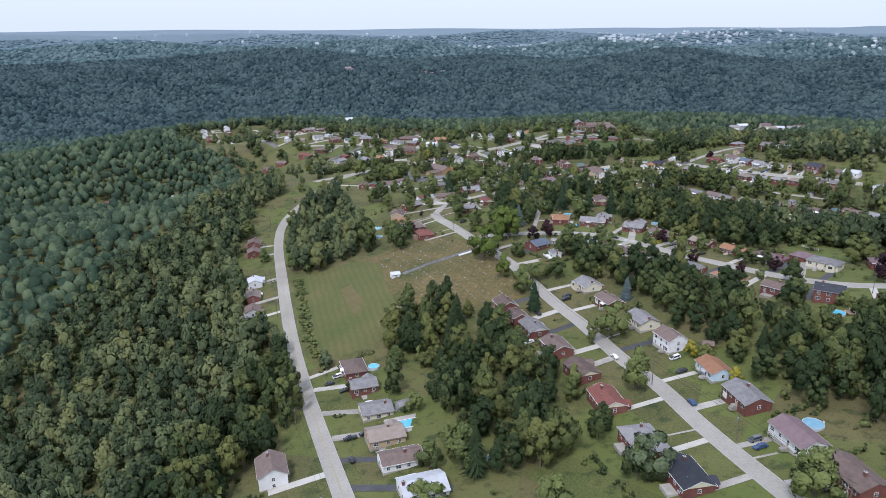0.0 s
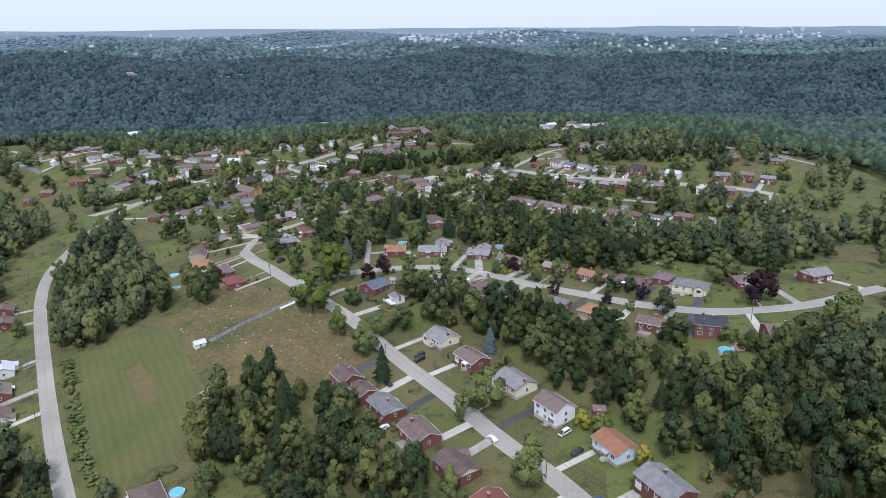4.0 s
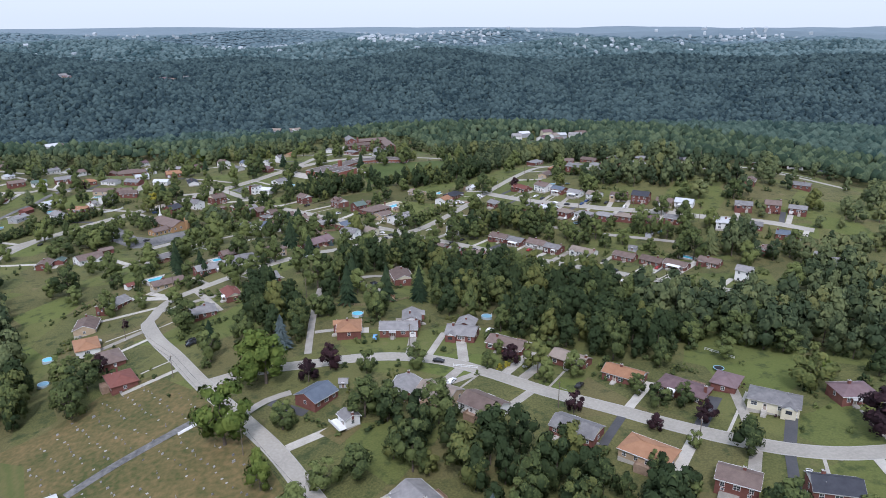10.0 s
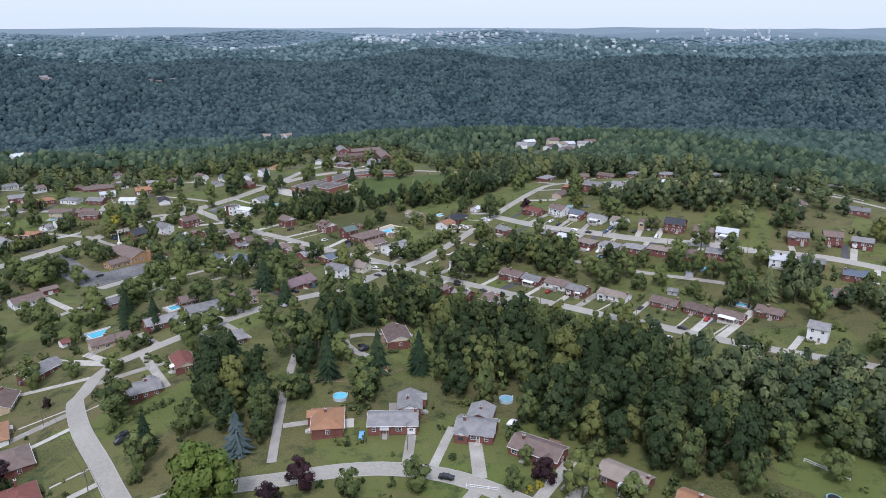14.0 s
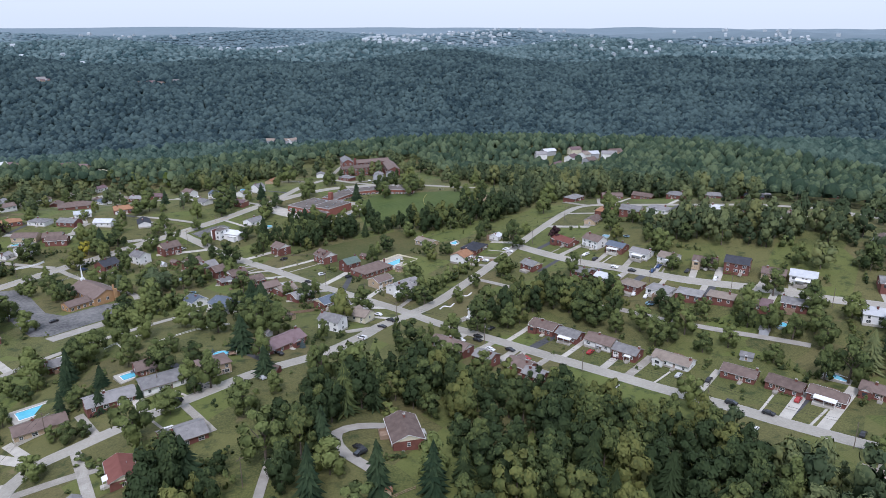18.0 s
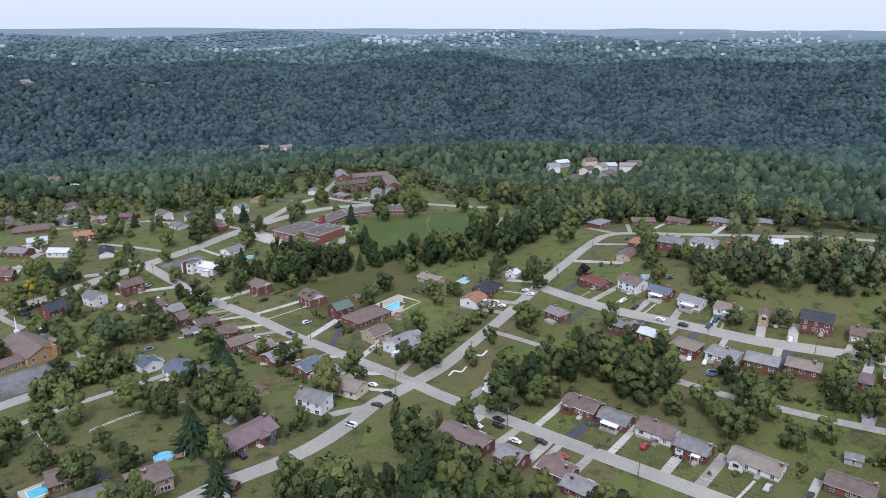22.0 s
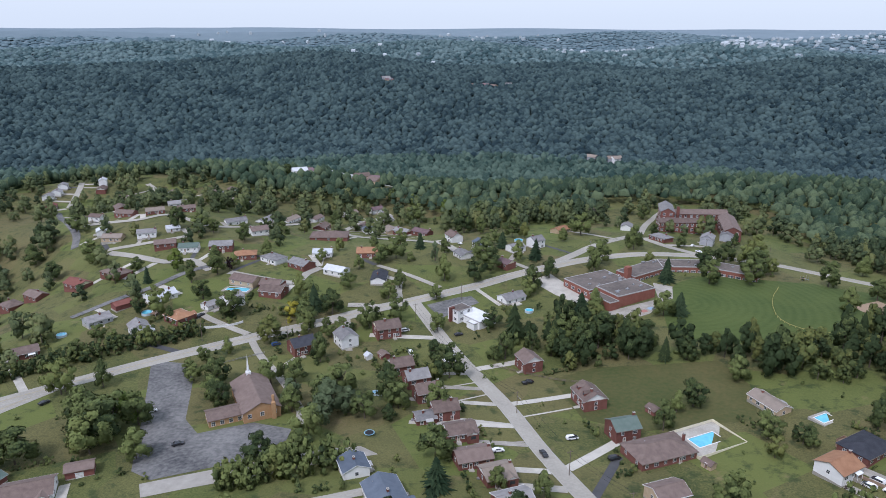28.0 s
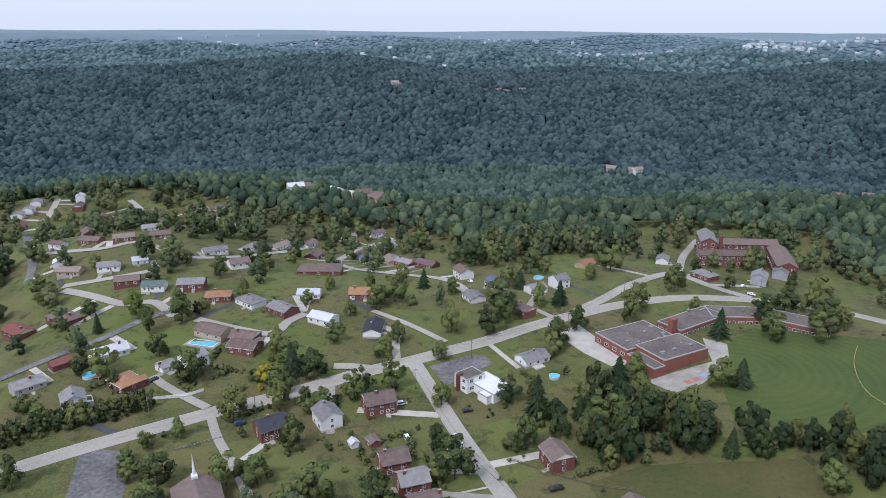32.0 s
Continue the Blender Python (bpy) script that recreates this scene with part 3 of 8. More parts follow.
def roof_mesh(L, D, top, rise, hip, mat):
    """Roof slabs with eaves: gabled, or hipped."""
    b = Build()
    e, g, th = 0.45, 0.35, 0.16
    k = rise / (D / 2)
    lo, y = top - e * k, D / 2 + e
    if hip:
        x, r = L / 2 + e, max(0.4, L / 2 - D / 2)
        v = [(-x, -y, lo), (x, -y, lo), (x, y, lo), (-x, y, lo), (-r, 0, top + rise), (r, 0, top + rise)]
        up = [(a, c, z + th) for a, c, z in v]
        b.add(up, [(0, 1, 5, 4), (1, 2, 5), (2, 3, 4, 5), (3, 0, 4)])
        b.add(v[:4] + up[:4], [(0, 1, 5, 4), (1, 2, 6, 5), (2, 3, 7, 6), (3, 0, 4, 7), (3, 2, 1, 0)])
        caps = ((-x, -y, -r, 0), (x, -y, r, 0), (x, y, r, 0), (-x, y, -r, 0))
        for ax, ay, bx, by in caps:
            d = 0.14
            b.add([(ax - d, ay, lo + th + 0.01), (ax + d, ay, lo + th + 0.01), (bx + d, by, top + rise + th + 0.05), (bx - d, by, top + rise + th + 0.05)], [(0, 1, 2, 3)])
        b.box(-r, r, -0.14, 0.14, top + rise + th - 0.05, top + rise + th + 0.05)
    else:
        x = L / 2 + g
        for s in (-1, 1):
            b.prism([(s * y, lo), (0, top + rise), (0, top + rise + th), (s * y, lo + th)][::s], -x, x)
        b.box(-x, x, -0.16, 0.16, top + rise + th - 0.06, top + rise + th + 0.04)
    return b.mesh("roof", mat)


DRIVES, PLANTINGS = [], []
BROWN_TRIM = material("brown_trim", (0.13, 0.1, 0.08), (0.2, 0.16, 0.13), 1.5, 0.6, bump=0.05)
GREY_TRIM = material("grey_trim", (0.3, 0.29, 0.28), (0.42, 0.41, 0.4), 1.5, 0.6, bump=0.05)


def deck_rail():
    """A timber rail round three sides of a deck."""
    o = [(-2.2, 0), (-2.2, 2.8), (2.2, 2.8), (2.2, 0), (2.12, 0), (2.12, 2.72), (-2.12, 2.72), (-2.12, 0)]
    n = len(o)
    return Build().add([(*p, 1.0) for p in o] + [(*p, 1.9) for p in o], [(i, n + i, n + (i + 1) % n, (i + 1) % n) for i in range(n)] + [tuple(range(2 * n - 1, n - 1, -1))]).mesh("rail", TIMBER)


def house(x, y, yaw, L, D, storeys, roof, rc, wc, opts=""):
    """A house with its walls, roof, windows, door, chimney and gutters; its front is towards -y of its own."""
    rnd = random.Random(int(x * 131 + y * 17))
    if x < 120 or y > 520:
        L, D = round(L * 1.13, 1), round(D * 1.1, 1)
    near, rx, ry, lane = nearest(x, y)
    z = h(x, y) + 0.15
    hip, wall = roof == "h", 2.6 + 2.7 * (storeys - 1)
    rise = D / 2 * (0.36 if hip else 0.42 if storeys < 1.7 else 0.55)
    kind = "barn" if wc == "barn" else "house"
    ob = thing(kind, x, y, z, yaw, f"{WALL_WORDS[wc]} {'two-storey ' if storeys >= 1.8 else ''}{kind} with {ROOF_WORDS[rc]} {'hipped' if hip else 'gabled'} shingle roof", kind, "houses along the " + lane.replace("_", " "))
    b = Build()
    b.box(-L / 2, L / 2, -D / 2, D / 2, 0, wall)
    if not hip:
        for s in (-1, 1):
            b.add([(s * L / 2, -D / 2, wall), (s * L / 2, D / 2, wall), (s * L / 2, 0, wall + rise)], [(0, 1, 2)[::s]], 1)
    gable = wall_mat(("white", "cream")[int(x) % 2] if wc == "brick" and int(x * 3 + y) % 5 < 2 else wc)
    part("wall", b.mesh("wall", wall_mat(wc), gable), ob)
    trim = (WHITE, BROWN_TRIM, GREY_TRIM)[int(x * 7 + y * 3) % 3]
    part("foundation", Build().box(-L / 2 - 0.04, L / 2 + 0.04, -D / 2 - 0.04, D / 2 + 0.04, -3.0, 0.35).mesh("foundation", CONCRETE if wc != "brick" else wall_mat("brick")), ob)
    top = part("roof", roof_mesh(L, D, wall, rise, hip, roof_mat(rc)), ob)
    k = rise / (D / 2)
    detailed = math.hypot(x - 70, y - 400) < 275
    for s in (-1, 1) if detailed else ():
        ln = L + (0.9 if hip else 0.7)
        gut = shared(("gutter", round(ln, 1), trim.name), lambda: Build().box(-ln / 2, ln / 2, -0.07, 0.07, -0.09, 0.09).mesh("gutter", trim))
        part("gutter", gut, top, pose(0, s * (D / 2 + 0.5), wall - 0.45 * k + 0.06))
    if not hip and detailed:
        for s in (-1, 1):
            b = Build()
            for q in (-1, 1):
                b.prism([(q * (D / 2 + 0.5), wall - 0.5 * k - 0.02), (0, wall + rise - 0.02), (0, wall + rise + 0.17), (q * (D / 2 + 0.5), wall - 0.5 * k + 0.17)][::q], s * (L / 2 + 0.34), s * (L / 2 + 0.39))
            part("barge_board", b.mesh("barge_board", trim), top)
    if kind == "barn":
        part("door", door_mesh("garage"), ob, pose(0, -D / 2, 0))
        keep_clear(x, y, max(L, D) / 2)
        return ob
    # windows and doors, row by row
    levels = [wall - 2.0] if storeys < 1.8 else [wall - 2.0, 0.75]
    door_x = rnd.choice((-0.16, 0.12, 0.2)) * L
    garage = storeys >= 1.3 and storeys < 1.8 or "garage" in opts
    for zi, zl in enumerate(levels):
        for s, ln, dp in ((-1, L, D), (1, L, D), (-2, D, L), (2, D, L)):
            n = max(1, int(ln / (3.6 if abs(s) == 1 else 5.0)))
            if not detailed:
                n = min(n, 3) if abs(s) == 1 else 0
            for i in range(n):
                u = (i + 0.5) / n * ln - ln / 2
                if s == -1 and zl == levels[-1] and abs(u - door_x) < 1.1:
                    continue
                w = 1.7 if (i + zi + int(x)) % 3 == 0 and abs(s) == 1 else 1.05
                m = pose(u if s == -1 else -u, s * dp / 2, zl, 0, 0, 0 if s < 0 else 180) if abs(s) == 1 else pose(math.copysign(dp / 2, s), u, zl, 0, 0, 90 if s > 0 else -90)
                part("window", window_mesh(w, 1.25), ob, m)
    if 1.25 <= storeys < 1.8 and detailed:
        for u in (-0.3, 0.32):
            part("basement_window", window_mesh(0.9, 0.6), ob, pose(u * L, D / 2, 0.55, 0, 0, 180))
    dz = max(0.1, levels[-1] - 0.9)
    part("front_door", door_mesh("front"), ob, pose(door_x, -D / 2, dz))
    b = Build()
    b.box(-0.9, 0.9, -1.5, 0, -0.6, dz - 0.02)
    for i in range(3):
        b.box(-0.8, 0.8, -1.5 - 0.3 * (i + 1), -1.5 - 0.3 * i, -0.6, (dz - 0.02) * (1 - (i + 1) / 4))
    part("front_steps", b.mesh("front_steps", CONCRETE), ob, pose(door_x, -D / 2, 0))
    gx_ = (-1 if door_x > 0 else 1) * (L / 2 - 1.9)
    if garage:
        part("garage_door", door_mesh("garage"), ob, pose(gx_, -D / 2, 0.02))
    if rnd.random() < 0.72:
        part("chimney", shared("chimney", chimney_mesh), top, pose(rnd.choice((-0.3, -0.1, 0.25, 0.46)) * L, 0.25 * D * rnd.choice((0, 0.4, -0.3)), wall + rise))
    for i in range(rnd.randint(0, 1) if detailed else 0):
        part("roof_vent", shared("vent", lambda: Build().tube(0, 0, -0.3, 0.45, 0.09, 0.09, 8).tube(0, 0, 0.42, 0.5, 0.16, 0.16, 8).mesh("roof_vent", METAL)), top, pose(rnd.uniform(-0.35, 0.35) * L, 0.24 * D, wall + rise * 0.52))
    if detailed and storeys < 1.8:
        style = rnd.random()
        if style < 0.3 and L >= 10 and "porch" not in opts:
            # a gabled bay before the front
            q = math.copysign(0.24 * L, -gx_) if abs(door_x - math.copysign(0.24 * L, -gx_)) > 2.2 else 0.3 * L * (-1 if door_x > 0 else 1)
            w_, d_ = 2.1, 1.7
            b = Build().box(-w_, w_, -d_, 0.2, -1.2, wall - 0.15, 0)
            b.add([(-w_, -d_, wall - 0.15), (w_, -d_, wall - 0.15), (0, -d_, wall + 0.95)], [(0, 1, 2)], 1)
            b.add([(-w_ - 0.35, -d_ - 0.35, wall - 0.3), (0, -d_ - 0.35, wall + 1.05), (0, D * 0.3, wall + 1.05), (-w_ - 0.35, D * 0.3, wall - 0.3)], [(0, 1, 2, 3)], 2)
            b.add([(w_ + 0.35, -d_ - 0.35, wall - 0.3), (0, -d_ - 0.35, wall + 1.05), (0, D * 0.3, wall + 1.05), (w_ + 0.35, D * 0.3, wall - 0.3)], [(3, 2, 1, 0)], 2)
            b.box(-0.9, 0.9, -d_ - 0.05, -d_, wall - 1.9, wall - 0.65, 3)
            part("front_bay", b.mesh("front_bay", wall_mat(wc), wall_mat("white"), roof_mat(rc), GLASS), ob, pose(q, -D / 2, 0))
        elif style < 0.62 and "porch" not in opts:
            part("door_hood", shared(("hood", int(style * 10) % 2), lambda: Build().prism([(-1.7, 2.3), (0, 2.75), (0, 2.85), (-1.7, 2.4)], -1.5, 1.5).box(-1.42, -1.3, -1.6, -1.5, -0.6, 2.36).box(1.3, 1.42, -1.6, -1.5, -0.6, 2.36).mesh("door_hood", WHITE if int(style * 10) % 2 else GREY_TRIM)), ob, pose(door_x, -D / 2, dz - 0.2))
        if rnd.random() < 0.4:
            part("patio", shared("patio", lambda: Build().box(-2.6, 2.6, 0, 3.4, -1.2, 0.1).mesh("patio", CONCRETE)), ob, pose(rnd.uniform(-0.2, 0.2) * L, D / 2, 0))
        elif rnd.random() < 0.5:
            part("rail", shared("deck_rail_u", deck_rail), part("back_deck", shared("back_deck", lambda: Build().soft_box(-2.2, 2.2, 0, 2.8, -1.2, 1.0, 0.03).mesh("back_deck", TIMBER)), ob, pose(rnd.uniform(-0.2, 0.2) * L, D / 2, 0)))
        if rnd.random() < 0.35:
            part("air_conditioner", shared("ac", lambda: Build().soft_box(-0.42, 0.42, -0.42, 0.42, -0.6, 0.75, 0.05).mesh("air_conditioner", METAL)), ob, pose(-L / 2 - 0.7, D * 0.2, 0))
    if "porch" in opts:
        b = Build()
        b.prism([(-D / 2 - 2.6, 2.35), (-D / 2, 2.75), (-D / 2, 2.9), (-D / 2 - 2.6, 2.5)], -L * 0.3, L * 0.3)
        part("porch_roof", b.mesh("porch_roof", WHITE), ob)
        for u in (-0.28, 0, 0.28):
            part("porch_post", shared("post", lambda: Build().box(-0.07, 0.07, -0.07, 0.07, -0.8, 2.45).mesh("post", WHITE)), ob, pose(u * L, -D / 2 - 2.4, 0))
        part("porch_floor", Build().box(-L * 0.3, L * 0.3, -D / 2 - 2.7, -D / 2, -1.2, 0.25).mesh("porch_floor", CONCRETE), ob)
    if "dorm" in opts:
        for u in (-0.25, 0.2):
            b = Build()
            b.box(-0.8, 0.8, -1.3, 1.5, -0.6, 0.9, 0)
            b.add([(-0.8, -1.3, 0.9), (0.8, -1.3, 0.9), (0, -1.3, 1.6)], [(0, 1, 2)], 0)
            for q in (-1, 1):
                b.add([(q * 1.0, -1.5, 0.75), (0, -1.5, 1.72), (0, 1.9, 1.72), (q * 1.0, 1.9, 0.75)], [(0, 1, 2, 3)[::q]], 1)
            b.box(-0.4, 0.4, -1.34, -1.3, -0.1, 0.85, 2)
            part("dormer", b.mesh("dormer", wall_mat(wc), roof_mat(rc), GLASS), ob, pose(u * L, -D * 0.26, wall + rise * 0.45))
    if "deck" in opts:
        part("deck", Build().box(-L / 2 - 1, L / 2 + 1, -D / 2 - 3, -D / 2, 0.9, 1.05).box(-L / 2 - 1, L / 2 + 1, -D / 2 - 3, -D / 2 - 2.9, 1.05, 2.0).mesh("deck", WHITE), ob)
    L, D, door_x, gx_ = L * SIZE, D * SIZE, door_x * SIZE, gx_ * SIZE
    keep_clear(x, y, math.hypot(L, D) / 2 + 1.2)
    if detailed and kind == "house":
        PLANTINGS.append((x, y, z, yaw, L, D, door_x, rnd.random()))
    # driveway and path to the street
    w = LANES[lane][1]
    if near - w / 2 < 34 and "nodrive" not in opts:
        c, s = math.cos(radians(yaw)), math.sin(radians(yaw))
        sx = gx_ if garage else math.copysign(L / 2 + 1.7, gx_)
        sy = -D / 2 - 0.2 if garage else D / 2 - 2
        ax, ay = x + c * sx - s * sy, y + s * sx + c * sy
        nd, ex, ey, _ = nearest(x + c * sx - s * (-D / 2 - 8), y + s * sx + c * (-D / 2 - 8), (lane,))
        front = (ex - x) * s - (ey - y) * c
        if front > D / 2 + 1:
            DRIVES.append((ax, ay, ex, ey, w, rnd.random(), rnd.random(), 2.0 + 1.3 * rnd.random()))
            px, py = x + c * door_x + s * (D / 2 + 2.4), y + s * door_x - c * (D / 2 + 2.4)
            nd, qx, qy, _ = nearest(px, py, (lane,))
            if nd < 25 and rnd.random() < 0.25:
                u = (nd - w / 2 - 0.2) / nd
                solid("garden_path", ribbon("garden_path", spline([(px, py), (px + (qx - px) * u, py + (qy - py) * u)], 2.0), 0.75, 0.07, CONCRETE, 0, 1), Matrix(), "Pale concrete path to a front door", "path", kind="structure")
    return ob


# ---- cars ----
CAR_COLOURS = {"white": (0.7, 0.7, 0.7), "black": (0.02, 0.02, 0.023), "silver": (0.4, 0.41, 0.42), "dark blue": (0.03, 0.06, 0.14), "red": (0.3, 0.03, 0.03), "grey": (0.13, 0.135, 0.14), "light blue": (0.16, 0.35, 0.6)}
PROFILES = {
    "car": [(-2.25, 0.35), (2.2, 0.32), (2.3, 0.6), (2.15, 0.78), (1.15, 0.95), (0.45, 1.42), (-1.0, 1.45), (-1.75, 1.02), (-2.25, 0.95)],
    "suv": [(-2.3, 0.4), (2.25, 0.38), (2.35, 0.7), (2.2, 0.95), (1.2, 1.08), (0.6, 1.68), (-1.9, 1.72), (-2.3, 1.1)],
    "pickup truck": [(-2.7, 0.5), (2.6, 0.45), (2.7, 0.8), (2.5, 1.05), (1.35, 1.15), (0.7, 1.75), (-0.55, 1.78), (-0.8, 1.12), (-2.7, 1.1)]}


def wheel_mesh():
    return shared("wheel", lambda: Build().prism([(0.34 * math.cos(2 * math.pi * i / 10), 0.34 + 0.34 * math.sin(2 * math.pi * i / 10)) for i in range(10)], -0.12, 0.12).mesh("wheel", RUBBER))


def car_parts(style, colour):
    c = CAR_COLOURS[colour]
    paint = material("car_paint_" + colour.replace(" ", "_"), c, tuple(min(1, v * 1.15 + 0.005) for v in c), 2, 0.25, spec=0.6, bump=0)
    pr = PROFILES[style]
    n, w = len(pr), 0.9
    b = Build()
    roofz = max(z for _, z in pr)
    rows = []
    for y, inset in ((-w, 0.0), (w, 0.0)):
        rows.append([(px, y * (1 - 0.2 * max(0, (pz - 0.95) / (roofz - 0.95))) if pz > 0.95 else y, pz) for px, pz in pr])
    v = rows[0] + rows[1]
    b.add(v, [(i, (i + 1) % n, n + (i + 1) % n, n + i)[::-1] for i in range(n)] + [tuple(range(n)), tuple(range(2 * n - 1, n - 1, -1))])
    body = b.mesh("body", paint)
    g = Build()
    up = [p for p in pr if p[1] > 0.93]
    lo, hi = 1.02, roofz - 0.07
    fx0, fx1 = max(p[0] for p in up) - 0.12, max(p[0] for p in up if p[1] > roofz - 0.08)
    bx1 = min(p[0] for p in up if p[1] > roofz - 0.08)
    bx0 = bx1 - (0.55 if style == "car" else 0.2)
    for s in (-1, 1):
        g.add([(fx0 - 0.25, s * 0.905, lo), (bx0 + 0.15, s * 0.905, lo), (bx1 + 0.1, s * 0.755, hi), (fx1 - 0.05, s * 0.755, hi)], [(0, 1, 2, 3)[::-s]])
    g.add([(fx0 + 0.02, -0.8, lo), (fx0 + 0.02, 0.8, lo), (fx1 + 0.05, 0.66, hi), (fx1 + 0.05, -0.66, hi)], [(0, 1, 2, 3)])
    g.add([(bx0 - 0.05, -0.8, lo + 0.05), (bx0 - 0.05, 0.8, lo + 0.05), (bx1 - 0.06, 0.66, hi), (bx1 - 0.06, -0.66, hi)], [(3, 2, 1, 0)])
    wheel = wheel_mesh()
    return body, g.mesh("glass", GLASS), wheel


def car(x, y, yaw, style="car", colour="white", where="on a driveway", lift=0.12):
    key = ("car", style, colour)
    z = h(x, y) + lift
    d = 1.4
    c, s = math.cos(radians(yaw)), math.sin(radians(yaw))
    pitch = math.degrees(math.atan2(h(x + c * d, y + s * d) - h(x - c * d, y - s * d), 2 * d))
    roll = math.degrees(math.atan2(h(x - s, y + c) - h(x + s, y - c), 2))
    m = pose(x, y, z, roll, -pitch, yaw) @ Matrix.Scale(SIZE, 4)
    keep_clear(x, y, 2.5)
    ob = new(style.replace(" ", "_"))
    ob.matrix_basis = m
    tagged(ob, f"{colour.capitalize()} {style} parked {where}", style, "parked vehicles")
    body, glass, wheel = shared(key, lambda: car_parts(style, colour))
    part("window_glass", glass, part("body", body, ob))
    for wx in (-1.35, 1.4):
        for wy in (-0.8, 0.8):
            part("wheel", wheel, ob, pose(wx, wy, 0, 0, 0, 90))
    return ob


# ---- pools, sheds, trampolines ----
def ring(rx_, ry_, n=28):
    return [(rx_ * math.cos(2 * math.pi * i / n), ry_ * math.sin(2 * math.pi * i / n)) for i in range(n)]


def round_pool(x, y, rx_=2.8, ry_=None, yaw=0, cover=False, deck=False):
    ry_ = ry_ or rx_
    ob = thing("round_pool", x, y, h(x, y), yaw, "Round above-ground pool with " + ("a blue cover" if cover else "bright blue water"), "pool", "garden pools")
    o, i, n = ring(rx_, ry_), ring(rx_ - 0.18, ry_ - 0.18), 28
    b = Build()
    b.add([(*p, -1) for p in o] + [(*p, 1.25) for p in o] + [(*p, 1.25) for p in i] + [(*p, 0.9) for p in i],
          [(k * n + j, k * n + (j + 1) % n, (k + 1) * n + (j + 1) % n, (k + 1) * n + j) for k in range(3) for j in range(n)])
    part("pool_wall", b.mesh("pool_wall", LINER), ob)
    part("water", Build().add([(*p, 1.08) for p in i], [tuple(range(n))]).mesh("water", TARP if cover else WATER), ob)
    b = Build()
    for s in (-0.22, 0.22):
        b.box(rx_ - 0.1, rx_ + 0.1, s - 0.03, s + 0.03, -0.2, 1.9)
    for zz in (0.3, 0.7, 1.1, 1.5):
        b.box(rx_ - 0.08, rx_ + 0.1, -0.22, 0.22, zz, zz + 0.05)
    part("ladder", b.mesh("ladder", WHITE), ob)
    if deck:
        part("deck", Build().box(rx_ + 0.15, rx_ + 3.2, -2.5, 2.5, 1.1, 1.24).mesh("deck", TIMBER), ob)
        for q in (-2.4, -0.8, 0.8, 2.4):
            part("deck_post", shared("deck_post", lambda: Build().box(-0.05, 0.05, -0.05, 0.05, -1.5, 2.1).mesh("deck_post", WHITE)), ob, pose(rx_ + 3.1, q, 0))
        part("deck_rail", shared("deck_rail", lambda: Build().box(-0.05, 0.05, -2.5, 2.5, 2.0, 2.1).mesh("deck_rail", WHITE)), ob, pose(rx_ + 3.1, 0, 0.02))
    keep_clear(x, y, rx_ + 1.5)


def ground_pool(x, y, yaw, L=9.0, D=4.5, apron=2.0, fence=False):
    z = h(x, y) + 0.12
    ob = thing("swimming_pool", x, y, z, yaw, "Rectangular turquoise swimming pool set in a pale concrete apron", "pool", "garden pools", size=0.92)
    a, c = L / 2, D / 2
    b = Build()
    for x0, x1, y0, y1 in ((-a - apron, a + apron, -c - apron, -c), (-a - apron, a + apron, c, c + apron), (-a - apron, -a, -c, c), (a, a + apron, -c, c)):
        b.box(x0, x1, y0, y1, -1.5, 0.12)
    part("apron", b.mesh("apron", CONCRETE), ob)
    part("water", Build().box(-a, a, -c, c, -1.2, 0.0).mesh("water", WATER), ob)
    b = Build()
    for x0, x1, y0, y1 in ((-a - 0.25, a + 0.25, -c - 0.25, -c + 0.02), (-a - 0.25, a + 0.25, c - 0.02, c + 0.25), (-a - 0.25, -a + 0.02, -c, c), (a - 0.02, a + 0.25, -c, c)):
        b.box(x0, x1, y0, y1, 0.1, 0.17)
    part("coping", b.mesh("coping", WHITE), ob)
    if fence:
        e, g_ = a + apron, c + apron
        for x0, x1, y0, y1 in ((-e, e, g_ - 0.06, g_ + 0.06), (-e, e, -g_ - 0.06, -g_ + 0.06), (-e - 0.06, -e + 0.06, -g_, g_), (e - 0.06, e + 0.06, -g_, g_)):
            part("fence_panel", Build().box(x0, x1, y0, y1, -1.0, 1.0).mesh("fence_panel", wall_mat("cream")), ob)
    keep_clear(x, y, max(L, D) / 2 + apron)


def shed(x, y, yaw, L=4.0, D=3.0, wc="tan", rc="brown"):
    ob = thing("garden_shed", x, y, h(x, y) + 0.1, yaw, f"Small {WALL_WORDS[wc].lower()} garden shed with gabled roof", "shed", "garden sheds")
    b = Build().box(-L / 2, L / 2, -D / 2, D / 2, -0.8, 2.0)
    for s in (-1, 1):
        b.add([(s * L / 2, -D / 2, 2.0), (s * L / 2, D / 2, 2.0), (s * L / 2, 0, 3.0)], [(0, 1, 2)[::s]])
    part("wall", b.mesh("wall", wall_mat(wc)), ob)
    part("roof", roof_mesh(L, D, 2.0, 1.0, False, roof_mat(rc)), ob)
    part("door", door_mesh("front"), ob, pose(0, -D / 2, 0.05))
    keep_clear(x, y, 3)


